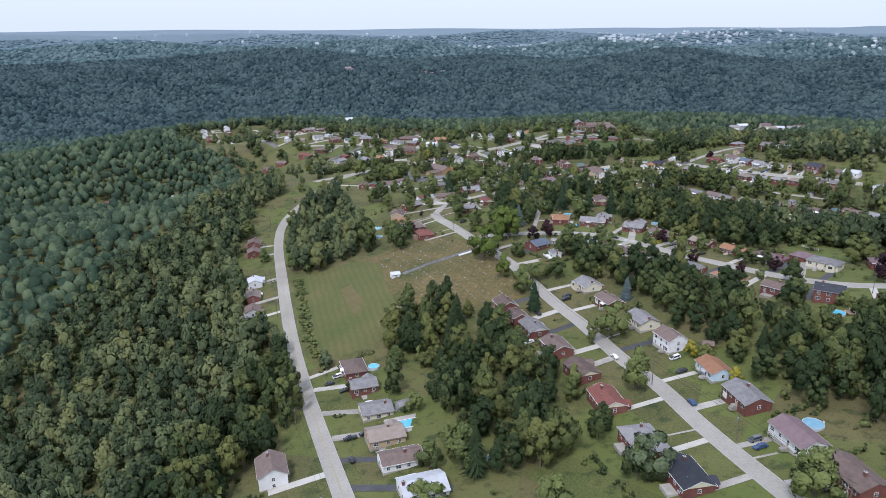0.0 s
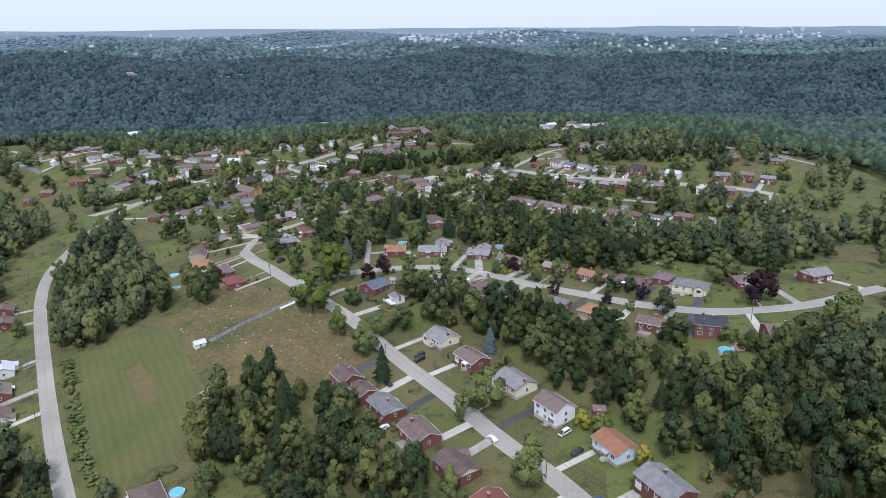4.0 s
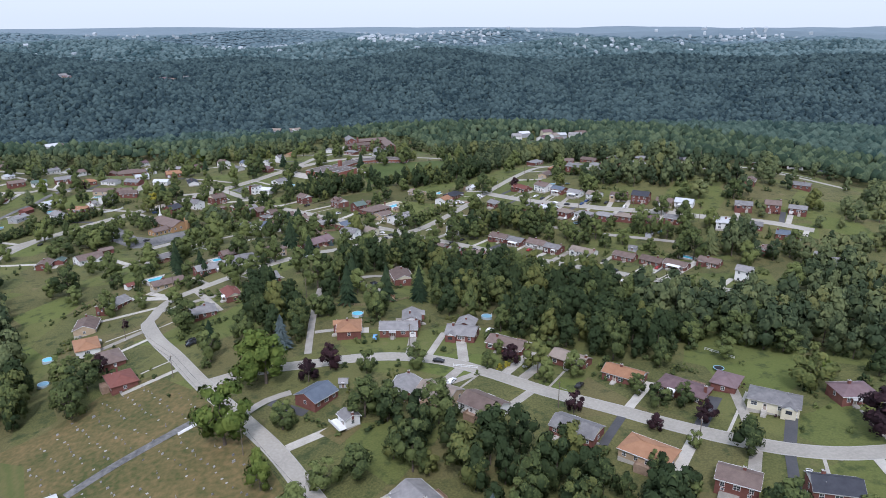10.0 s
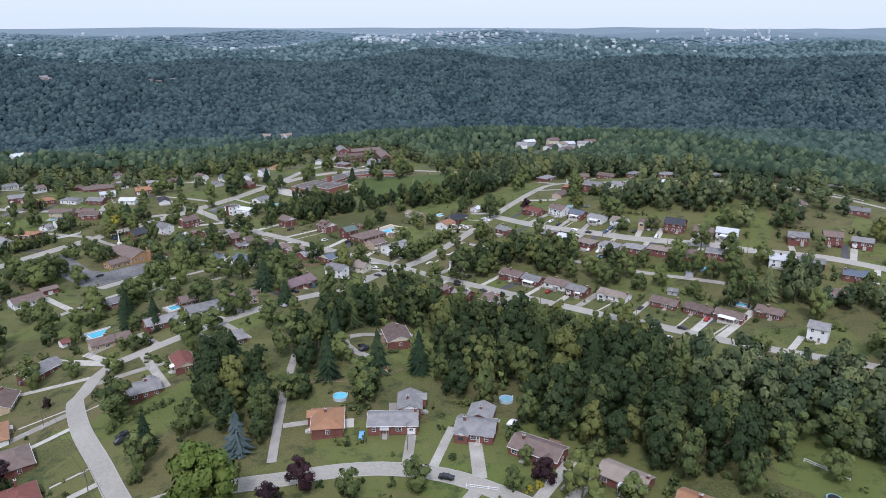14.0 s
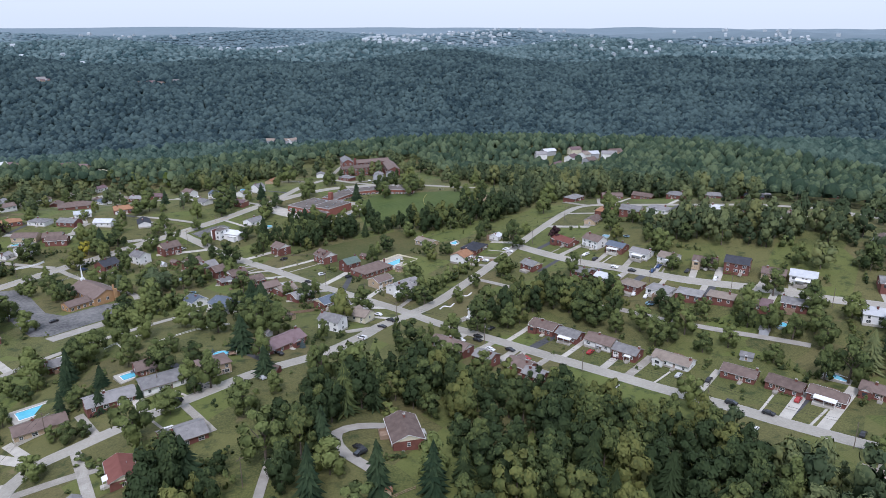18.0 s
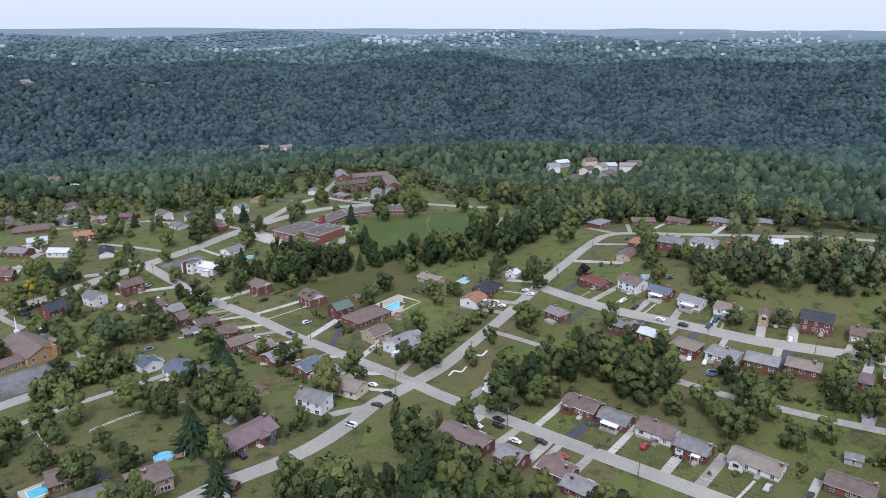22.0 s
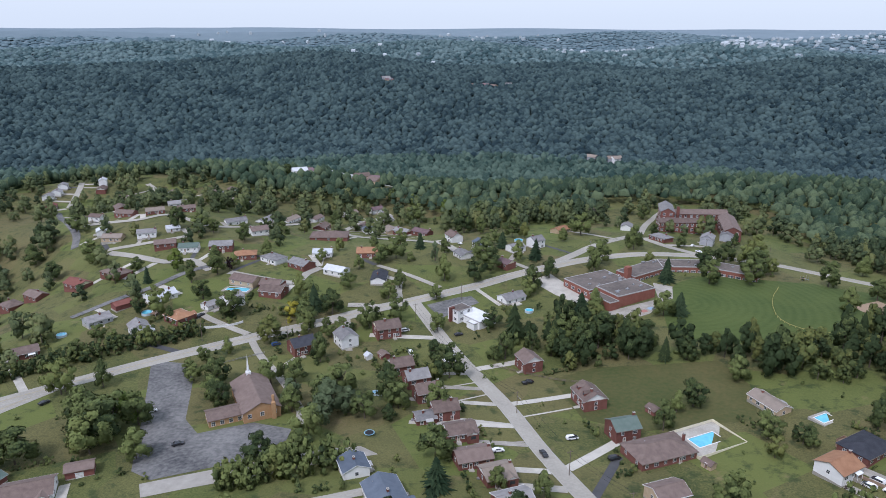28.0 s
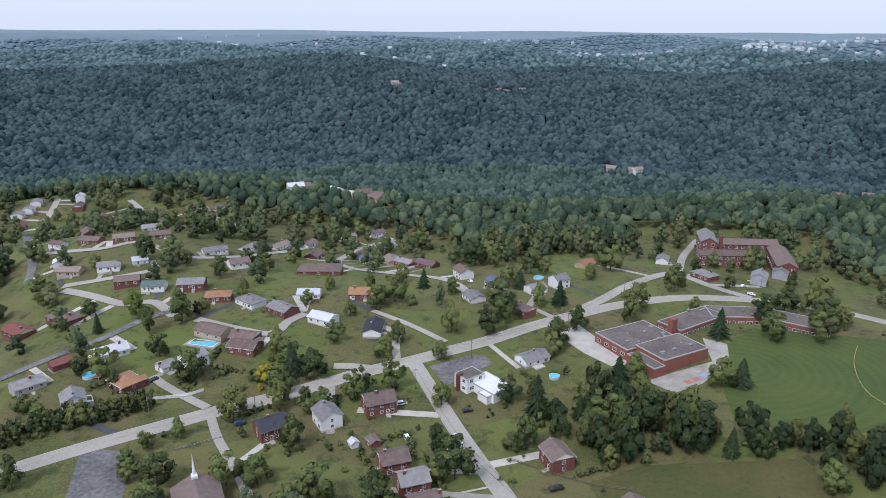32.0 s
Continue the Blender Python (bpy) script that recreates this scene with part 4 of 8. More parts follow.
def trampoline(x, y, r=2.0):
    ob = thing("trampoline", x, y, h(x, y), 0, "Round black garden trampoline with a blue edge pad", "trampoline", "trampolines")
    n = 20
    o, i = ring(r, r, n), ring(r - 0.35, r - 0.35, n)
    part("mat", Build().add([(*p, 0.82) for p in i], [tuple(range(n))]).mesh("mat", RUBBER), ob)
    part("edge_pad", Build().add([(*p, 0.8) for p in o] + [(*p, 0.86) for p in o] + [(*p, 0.86) for p in i], [(k * n + j, k * n + (j + 1) % n, (k + 1) * n + (j + 1) % n, (k + 1) * n + j) for k in range(2) for j in range(n)]).mesh("edge_pad", TARP), ob)
    for k in range(0, n, 5):
        part("leg", shared("tramp_leg", lambda: Build().tube(0, 0, -0.6, 0.82, 0.04, 0.04, 6).mesh("leg", METAL)), ob, pose(*o[k], 0))
    keep_clear(x, y, r + 1)

# ---- streets ----
road("west_road", 6.4, "-2,60 -14,120 -24,150 -39,195 -50,229 -62,270 -76,324 -92,390 -97,430 -93,465 -87,500 -80,540 -68,568", "Long pale two-lane road with worn yellow centre line", True, True)
road("hill_street", 6.0, "84,60 80,100 76,126 70,160 66,184 60,204 53,231 46,252 40,272 34,293 27,311 17,337 10,359 3,381 -1,401 0.5,403.3 3.9,414.1 8.7,419.5 14.5,421.3 28.4,425.9 48,434 64.5,443 80,450.5 90,457.5 101,468.5 112,481 125,491", "Pale residential street curving over the hill", True)
road("crescent_road", 6.0, "18.5,335.5 28,335.5 40,333.5 51,331 63,329 75,325 87,317 97,304 106,289 117,273 125,260 134,247 143,237 154,230 174,224 205,226", "Pale crescent street between ranch houses", True)
road("cross_street", 6.4, "38,657 47,641 64,610 82,578 95,549 110,521 124,497 133,480 145,462 160,438 171,420 181,403 190,389 199,372 208,356 217,342 232,318", "Straight pale street lined with brick houses", True)
road("diagonal_road", 6.2, "125,491 140,502 155,515 177,532 199,549 222,566 248,586 258,591 268,587 282,567 302,540 325,521 345,505 358,490 371,471 390,445", "Pale street climbing the slope to a bend", True)
road("terrace_street", 6.0, "198,548 204,527 210,510 219,492 227,477 235,463 247,448 260,433 265,426 278,414 291,403 304,387", "Pale terrace street between small houses", True)
road("main_road", 7.6, "-95,540 -72,565 -60,577 -50,587 -39,597 -26,608 -14,618 -3,626 9,636 22,647 36,657 48,666 64,678 80,692 96,704 110,714 127,724 146,732 171,736 191,735 208,731 222,722 245,705", "Wide pale main road sweeping past a school", True, True)
road("school_fork", 6.5, "96,707 108,723 118,739 130,755 143,767 157,750 171,739", "Narrow pale side street among houses")
road("church_lane", 3.6, "-17,613 -9,602 1,591 9,581 15,572 20,564 22,556", "Narrow pale lane")
road("back_lane", 4.6, "-24,486 -4,497 6,501 16,505 28,510 40,515 52,522", "Narrow pale lane")
road("alley", 3.2, "166,520 171,511 177,499", "Narrow pale lane", mat=GRAVEL)
road("lower_alley", 3.8, "188,479 194,469 201,459 206,449.5 211,441 221.9,425.4 231,414 238,405", "Narrow pale lane", mat=GRAVEL)
road("wood_lane", 3, "49,338 54,360 57,372 60,383 63,393", "Narrow pale lane", mat=GRAVEL)
road("ring_drive", 4, "85,381 80,390 79,394 80,400 86,402 92,401 98,401", "Narrow pale lane", mat=GRAVEL)
road("corner_drive", 3.4, "27,313 34,317 41,318", "Narrow pale lane", mat=GRAVEL)
road("apt_drive", 5, "146,773 154,809 164,840 170,856", "Narrow pale side street among houses")
road("terrace_a", 5.5, "-162,714 -174,733 -202,764 -258,829", "Narrow pale side street among houses", mat=LOT)
road("terrace_b", 5.5, "-260,844 -269,864 -278,884 -286,899", "Narrow pale side street among houses")
road("terrace_c", 5.5, "-235,911 -216,895 -191,868", "Narrow pale side street among houses")
road("terrace_d", 5.5, "-132,700 -112,692 -90,683 -79,686 -63,674", "Narrow pale side street among houses")
road("terrace_e", 5, "-135,704 -120,707 -107,713 -97,721", "Narrow pale side street among houses")
road("terrace_f", 5, "-102,626 -91,642 -81,654 -73,671 -62,683", "Narrow pale side street among houses", mat=LOT)
road("terrace_g", 5.5, "-53,673 -33,668 -19,667 -17,678 -13,687", "Narrow pale side street among houses")
road("terrace_h", 6, "50,720 35,742 9,755 -19,771 -33,793 -29,828 -13,846", "Narrow pale side street among houses")
road("terrace_i", 5, "-186,746 -168,744 -142,744 -127,755 -95,742 -76,758 -69,786 -61,816", "Narrow pale side street among houses")
road("farm_lane", 3.6, "13,695 30,685 47,673", "Narrow pale lane")
road("stub_a", 4, "32,656 29,668 28,677", "Narrow pale lane")
road("stub_b", 5, "11,649 17,650 25,650", "Narrow pale side street among houses")
road("stub_c", 4, "-20,617 -29,621 -41,627 -47,631", "Narrow pale lane")
road("garden_lane", 3.5, "74,710 82,703 89,697", "Narrow pale lane")
road("ridge_lane", 5, "333,488 365,491 376,480 386,468", "Narrow pale side street among houses")

# ---- fields, lots and lawns laid on the ground ----
def laid(name, s, lift, mat, label, category="field", clear=True):
    pts = points(s)
    ob = solid(name, patch(name, pts, lift, mat), Matrix(), label, category, kind="structure")
    if clear:
        ZONE[inside(pts, zx, zy)] = 1
    return ob


DIRT_GRASS = material("worn_dry_grass", (0.08, 0.088, 0.028), (0.175, 0.13, 0.06), 0.12, 0.95, fine=9, fine_amount=0.9, bump=0.4)


def mown_material():
    """Mown field: pale and green bands where the mower went."""
    m = material("mown_field", (0.072, 0.094, 0.026), (0.15, 0.125, 0.05), 0.04, 0.95, fine=16, fine_amount=0.7, bump=0.5)
    n, l = m.node_tree.nodes, m.node_tree.links
    p = n["Principled BSDF"]
    base = p.inputs["Base Color"].links[0].from_socket
    g, turn, wave, mix = n.new("ShaderNodeNewGeometry"), n.new("ShaderNodeMapping"), n.new("ShaderNodeTexWave"), n.new("ShaderNodeMix")
    turn.inputs["Rotation"].default_value = (0, 0, radians(-14))
    wave.inputs["Scale"].default_value, wave.inputs["Distortion"].default_value = 0.085, 2.5
    l.new(g.outputs["Position"], turn.inputs["Vector"])
    l.new(turn.outputs[0], wave.inputs["Vector"])
    mix.data_type = "RGBA"
    mix.inputs["B"].default_value = (0.058, 0.094, 0.02, 1)
    half = n.new("ShaderNodeMath")
    half.operation = "MULTIPLY"
    half.inputs[1].default_value = 0.4
    l.new(wave.outputs["Fac"], half.inputs[0])
    l.new(half.outputs[0], mix.inputs["Factor"])
    l.new(base, mix.inputs["A"])
    l.new(mix.outputs["Result"], p.inputs["Base Color"])
    return m


def ringed_lawn():
    """School lawn with the arcs that the mower left."""
    m = LAWN
    n, l = m.node_tree.nodes, m.node_tree.links
    p = n["Principled BSDF"]
    base = p.inputs["Base Color"].links[0].from_socket
    g, move, wave, mix, amount = n.new("ShaderNodeNewGeometry"), n.new("ShaderNodeMapping"), n.new("ShaderNodeTexWave"), n.new("ShaderNodeMix"), n.new("ShaderNodeMath")
    move.inputs["Location"].default_value, move.inputs["Scale"].default_value = (-152, -668, 0), (SIZE, SIZE, 0)
    wave.wave_type, wave.rings_direction = "RINGS", "Z"
    wave.inputs["Scale"].default_value, wave.inputs["Distortion"].default_value = 0.09, 0.6
    l.new(g.outputs["Position"], move.inputs["Vector"])
    l.new(move.outputs[0], wave.inputs["Vector"])
    amount.operation = "MULTIPLY"
    amount.inputs[1].default_value = 0.35
    l.new(wave.outputs["Fac"], amount.inputs[0])
    mix.data_type = "RGBA"
    mix.inputs["B"].default_value = (0.085, 0.115, 0.035, 1)
    l.new(amount.outputs[0], mix.inputs["Factor"])
    l.new(base, mix.inputs["A"])
    l.new(mix.outputs["Result"], p.inputs["Base Color"])


ringed_lawn()
laid("mown_field", "-72,326 -40,333 -28,322 -24,300 -18,275 -18,250 -24,240 -46,233 -52,245 -60,280", 0.05, mown_material(), "Mown green field with faint mower stripes")
laid("cemetery_lawn", "-40,333 -25,337 -12,349 3,352 16,332 28,302 35,275 36,262 20,252 2,262 -12,259 -18,275 -24,300 -28,322", 0.05, DRY_GRASS, "Dry brownish cemetery grass dotted with stones", "cemetery")
laid("school_lawn", "142,663 152,690 165,702 190,702 215,700 226,688 222,655 212,632 185,628 160,628 141,632", 0.05, LAWN, "Bright green mown school playing field")
laid("ball_field", "196,690 216,697 236,690 246,670 235,648 214,640 203,660", 0.09, LAWN, "Green ball field inside a low rope fence")
laid("ball_diamond", "222,650 236,664 232,678 218,668", 0.13, DIRT, "Bare brown dirt of a ball diamond")
laid("rough_field", "97,598 112,608 140,612 154,614 160,596 157,574 140,572 122,566 106,572", 0.05, FIELD, "Rough meadow with yellowing grass behind houses")
laid("church_parking_lot", "-42,592 -30,592 -24,580 -14,556 -6,548 8,556 21,553 22,546 16,534 -6,523 -14,527 -44,588", 0.06, LOT, "Worn dark asphalt car park beside a church", "car park")
laid("gravel_verge", "-8,521 18,533 30,540 44,545 50,541 22,526 -4,515", 0.08, GRAVEL, "Pale gravel strip beside the car park", "verge")
laid("school_yard", "142,690 150,686 148,672 136,655 126,648 118,655 128,662 142,671", 0.07, CONCRETE, "Pale concrete yard behind a school", "yard")
laid("school_forecourt", "87,686 96,695 102,686 115,670 109,662 98,672", 0.07, CONCRETE, "Pale concrete forecourt of a school", "yard")
laid("shop_forecourt", "44,655 56,664 62,666 66,660 56,650 52,643", 0.14, LOT, "Worn asphalt forecourt by a white building", "car park")
laid("dirt_patch", "-20,268 -14,272 -10,268 -16,264", 0.1, DIRT, "Bare pale dirt patch in grass", "dirt", False)
laid("dry_track", "-44,298 -39,301 -32,280 -32,266 -37,275", 0.09, DIRT_GRASS, "Dry reddish worn patch in a mown field", "dirt", False)
laid("dirt_slope", "45,296 52,300 56,294 49,289", 0.1, DIRT_GRASS, "Bare worn slope under garden trees", "dirt", False)


# ---- houses, street by street ----
# west road
house(-45.6, 164.2, 108, 11, 9, 2, "g", "brown", "white")
house(-29.6, 223.2, -72, 12, 9, 1, "h", "brown", "brick")
house(-24.9, 208.5, -162, 10, 8, 1.4, "g", "grey", "brick")
house(-19.4, 192.8, -162, 11, 9, 1, "g", "grey", "cream")
house(-15.4, 176.3, -162, 12, 9, 1.3, "g", "tan", "tan")
house(-10.3, 163.2, -162, 13, 8, 1.2, "g", "brown", "white")
house(-4.0, 148.5, -162, 13, 10, 1.2, "g", "white", "white")
house(-90.1, 326.2, 104, 9, 8, 1.4, "g", "white", "white")
house(-87.0, 308.9, 105, 10, 8, 1.2, "g", "tan", "brick")
house(-82.7, 291.5, 105, 9, 8, 1.2, "g", "brown", "white")
house(-106.0, 390.1, 97, 9, 8, 1.3, "g", "brown", "brick")
house(-102.5, 374.5, 104, 9, 8, 1.3, "g", "brown", "brick")
house(-53.8, 514.2, -100, 10, 7, 1.2, "g", "brown", "brick")
house(-47.6, 518.0, -100, 6, 5, 1, "g", "green", "barn")
# terrace a
house(-288.1, 599.6, -150, 14, 9, 1.3, "h", "red", "brick")
house(-246.3, 651.1, -170, 10, 8, 1.4, "g", "white", "white")
house(-152.2, 725.9, -56, 8, 7, 1.4, "g", "white", "white")
house(-235.8, 822.2, -49, 8, 7, 1.5, "g", "white", "white")
house(-173.5, 777.7, -48, 13, 8, 1, "g", "brown", "brick")
# main road
house(-308.7, 531.7, 20, 9, 7, 1.3, "g", "white", "white")
house(-293.3, 549.4, 0, 8, 7, 1, "g", "grey", "white")
house(19.5, 616.2, 130, 9, 8, 2, "g", "grey", "white")
house(79.5, 664.2, -139, 12, 8, 1, "g", "grey", "white")
house(195.0, 780.6, 70, 8, 8, 1.8, "g", "grey", "grey")
house(-61.1, 610.0, 132, 9, 8, 2, "g", "grey", "white", "porch")
house(-95.7, 591.2, 45, 10, 8, 1.2, "g", "brown", "brick")
# hill street
house(45.6, 198.2, 107, 12, 9, 1.3, "g", "brown", "brick")
house(49.0, 178.9, 99, 13, 9, 1.3, "g", "red", "brick")
house(52.8, 155.6, 100, 14, 10, 1.3, "h", "grey", "brick")
house(57.6, 137.7, 100, 13, 9, 1.4, "g", "dark", "brick")
house(87.2, 146.3, -80, 14, 9, 1.4, "g", "purple", "white")
house(89.9, 127.7, -81, 14, 9, 1.4, "g", "brown", "brick")
house(26.3, 249.7, 107, 10, 8, 2, "g", "brown", "brick")
house(30.1, 241.9, 108, 8, 7, 1.3, "g", "brown", "brick")
house(34.8, 231.6, 108, 12, 8, 1.3, "g", "grey", "brick")
house(40.5, 215.6, 105, 12, 9, 1.4, "g", "brown", "brick")
house(60.4, 261.1, -73, 10, 9, 1.2, "g", "grey", "cream")
house(64.8, 243.8, -72, 11, 8, 1.3, "g", "brown", "brick")
house(72.1, 225.3, -75, 12, 9, 1.3, "g", "grey", "cream")
house(75.9, 207.2, -73, 10, 8, 2, "g", "brown", "white")
house(82.4, 186.4, -81, 11, 8, 1.3, "g", "orange", "paleblue")
house(84.0, 167.9, -81, 13, 9, 1.6, "g", "grey", "brick")
house(53.0, 296.6, -74, 5, 5, 1.3, "g", "grey", "white", "deck")
house(-6.2, 352.1, 108, 11, 9, 1.2, "h", "red", "brick")
house(-10.9, 372.6, 108, 12, 8, 1.2, "h", "brown", "brick")
house(-20.8, 392.1, 102, 12, 9, 1.4, "h", "orange", "white")
house(-23.5, 415.1, 86, 12, 9, 1.2, "g", "brown", "tan")
house(-15.3, 431.9, 49, 14, 8, 1.2, "g", "grey", "brick")
house(5.6, 439.4, 20, 15, 7, 1, "g", "brown", "tan")
house(18.9, 389.8, -168, 10, 8, 1.2, "g", "grey", "brick")
house(29.9, 401.0, -78, 11, 7, 1, "g", "red", "brick")
house(23.3, 442.3, 17, 15, 8, 1.2, "g", "grey", "brick")
house(37.3, 445.5, 17, 14, 9, 1.2, "h", "grey", "white")
house(32.7, 461.1, 17, 10, 8, 1, "g", "brown", "brick")
house(51.6, 448.0, 18, 10, 8, 1.8, "h", "brown", "tan")
house(72.3, 462.9, 32, 20, 9, 1, "g", "purple", "brick")
house(43.3, 410.5, -163, 12, 9, 1, "g", "grey", "brick")
house(93.4, 479.9, 135, 10, 7, 2, "g", "grey", "white")
house(105.1, 489.4, 135, 11, 8, 1.4, "g", "tan", "cream")
# wood lane
house(64.2, 347.2, -103, 11, 9, 1.3, "h", "orange", "brick")
# crescent road
house(79.5, 341.5, -18, 14, 8, 1.3, "g", "grey", "brick")
house(86.1, 348.5, 72, 10, 7, 1.3, "g", "grey", "brick")
house(98.1, 331.8, -34, 11, 9, 1.2, "g", "grey", "brick")
house(101.9, 337.8, 56, 8, 7, 1.2, "g", "grey", "brick")
house(108.3, 318.5, -52, 14, 8, 1, "g", "brown", "brick")
house(120.5, 301.2, -59, 14, 8, 1, "g", "tan", "brick")
house(128.7, 285.6, -55, 14, 8, 1, "g", "orange", "brick")
house(137.2, 271.3, -58, 16, 9, 1, "h", "purple", "brick")
house(148.9, 269.0, 35, 10, 8, 1, "h", "purple", "brick")
house(150.3, 254.2, -48, 15, 9, 1.5, "h", "grey", "cream")
house(169.4, 248.9, -17, 12, 9, 1.2, "h", "purple", "brick")
house(192.6, 243.1, 4, 12, 9, 1.3, "g", "grey", "brick")
house(47.1, 311.0, -145, 10, 9, 1.2, "g", "blue", "brick")
house(70.5, 304.6, 56, 10, 8, 1.2, "g", "grey", "brick")
house(77.9, 296.9, 128, 12, 10, 1.4, "g", "tan", "tan")
house(87.0, 286.9, 121, 13, 9, 1.3, "g", "brown", "white")
house(103.1, 267.3, 125, 13, 8, 1.2, "g", "grey", "brick")
house(112.5, 251.5, 122, 13, 9, 1.2, "h", "orange", "tan")
house(122.4, 234.5, 132, 11, 8, 1.4, "g", "brown", "brick")
house(134.7, 222.5, 148, 12, 8, 2, "g", "dark", "brick")
house(149.3, 209.4, 163, 13, 9, 1.5, "g", "brown", "brick")
# back lane
house(3.1, 484.8, -158, 9, 7, 1, "g", "grey", "brick")
house(-34.1, 514.3, 29, 14, 10, 1.2, "g", "brown", "white")
house(-27.3, 525.1, 29, 8, 5, 1.2, "g", "brown", "barn")
house(46.0, 530.7, 120, 8, 8, 1.3, "g", "blue", "white")
house(57.8, 517.1, 120, 15, 10, 1.2, "g", "blue", "white")
# cross street
house(229.9, 351.5, -57, 8, 7, 2.4, "g", "grey", "white")
house(193.7, 340.9, 123, 13, 8, 1.2, "g", "tan", "brick")
house(95.9, 507.5, 30, 9, 8, 1.6, "g", "blue", "brick")
house(100.3, 502.0, 30, 9, 6, 1.2, "g", "grey", "tan")
house(87.3, 522.5, 28, 10, 8, 1.2, "g", "grey", "brick")
house(82.5, 534.0, 28, 9, 8, 1.3, "g", "tan", "brick")
house(75.6, 541.2, 24, 11, 8, 1.4, "g", "brown", "brick")
house(70.5, 555.2, 24, 10, 8, 1.5, "g", "brown", "brick")
house(64.2, 567.7, 24, 9, 8, 1.8, "g", "brown", "brick")
house(56.8, 579.2, 29, 9, 8, 1.8, "g", "brown", "brick")
house(51.6, 589.0, 29, 9, 8, 1.8, "g", "grey", "brick")
house(44.5, 597.6, 29, 9, 8, 1.8, "g", "brown", "brick")
house(58.9, 563.5, 24, 7, 6, 1, "g", "grey", "brick")
house(33.0, 626.5, 29, 11, 9, 2, "g", "brown", "brick")
house(88.7, 605.8, -61, 9, 8, 2, "g", "brown", "brick")
house(108.2, 582.2, -66, 11, 9, 1.8, "g", "brown", "brick", "dorm")
house(116.7, 563.3, 24, 9, 8, 2, "g", "green", "brick")
house(125.4, 554.0, 28, 20, 12, 1.2, "h", "brown", "brick")
house(124.4, 533.0, 28, 10, 8, 1.6, "g", "brown", "tan")
house(131.9, 520.5, 30, 15, 11, 1.6, "g", "grey", "white", "dorm")
house(168.3, 458.5, -58, 13, 9, 1.2, "g", "brown", "brick")
house(173.0, 448.3, -58, 11, 8, 1.2, "g", "grey", "brick", "porch")
house(180.0, 438.6, -59, 13, 9, 1.2, "g", "brown", "white")
house(183.3, 427.7, -59, 11, 8, 1.3, "g", "grey", "brick")
house(193.4, 416.7, -60, 16, 8, 1, "g", "tan", "white")
house(205.8, 400.6, -57, 13, 8, 1, "g", "brown", "brick")
house(212.4, 388.9, -62, 13, 8, 1, "g", "brown", "brick")
house(127.2, 453.9, 124, 10, 8, 1.5, "g", "brown", "brick")
house(130.9, 448.1, 122, 9, 8, 1.5, "g", "brown", "brick")
house(136.6, 438.9, 122, 9, 8, 1.5, "g", "grey", "brick")
house(145.7, 431.3, 122, 11, 8, 1.2, "g", "brown", "brick")
house(146.9, 423.1, 121, 9, 7, 1.2, "g", "grey", "brick")
house(149.1, 478.6, -56, 7, 6, 2.2, "g", "grey", "white")
house(217.9, 378.8, -61, 13, 8, 1, "g", "brown", "brick", "porch")
house(232.2, 374.7, -61, 12, 8, 1, "g", "brown", "brick")
# terrace street
house(275.9, 347.2, 130, 10, 8, 1.6, "g", "grey", "white")
house(275.9, 355.4, 130, 9, 8, 1.6, "g", "grey", "white")
house(262.2, 374.4, -160, 10, 8, 1.2, "g", "brown", "brick")
house(216.6, 533.3, -74, 14, 8, 1, "g", "red", "brick")
house(224.6, 519.6, -71, 12, 9, 1.8, "g", "brown", "white")
house(228.8, 507.1, -63, 11, 8, 1.4, "g", "blue", "brick", "porch")
house(232.5, 493.8, -62, 11, 8, 1.3, "g", "grey", "white", "porch")
house(238.2, 482.0, -60, 10, 9, 1.3, "g", "tan", "white")
house(246.8, 469.7, -51, 12, 8, 1.3, "g", "brown", "tan")
house(253.6, 458.9, -51, 12, 9, 2, "g", "dark", "brick")
house(191.0, 517.3, 109, 10, 8, 1.2, "g", "grey", "brick")
house(204.2, 494.9, 117, 11, 8, 1.3, "g", "grey", "brick")
house(208.9, 483.3, 118, 11, 8, 1.3, "g", "white", "brick")
house(213.3, 471.1, 118, 11, 9, 1.4, "h", "tan", "brick")
house(219.5, 461.0, 120, 12, 9, 1.3, "h", "grey", "white")
house(226.2, 452.0, 129, 12, 9, 1.3, "h", "grey", "brick")
house(233.9, 443.8, 129, 12, 9, 1.2, "h", "tan", "brick")
house(260.5, 446.7, -49, 11, 9, 1.3, "g", "brown", "tan")
house(267.1, 438.8, -49, 12, 9, 1.6, "g", "white", "white", "porch")
house(241.0, 432.3, 131, 11, 9, 1.3, "g", "purple", "brick", "porch")
house(251.1, 426.2, 131, 11, 8, 1.3, "g", "grey", "brick")
house(290.4, 421.0, -41, 11, 9, 1.6, "g", "grey", "brick")
house(266.5, 407.2, 137, 9, 8, 1.8, "g", "white", "white")
house(278.5, 401.5, 139, 13, 8, 1, "g", "grey", "brick")
house(302.8, 413.9, -41, 10, 8, 2, "g", "brown", "brick")
house(313.0, 407.0, -50, 11, 8, 1.5, "g", "grey", "brick")
house(284.8, 384.3, 130, 13, 8, 1.2, "g", "blue", "brick")
# ring drive
house(95.7, 393.8, 86, 13, 9, 1.4, "g", "brown", "brick")
# church lane
house(4.9, 608.1, 42, 10, 9, 1.8, "g", "dark", "brick")
# diagonal road
house(161.7, 582.0, 120, 13, 7, 1, "g", "tan", "tan")
house(267.2, 615.5, 27, 13, 9, 1.2, "h", "grey", "brick")
house(288.9, 607.6, -22, 14, 8, 1, "g", "brown", "brick")
house(301.3, 593.0, -55, 14, 8, 1, "g", "brown", "brick")
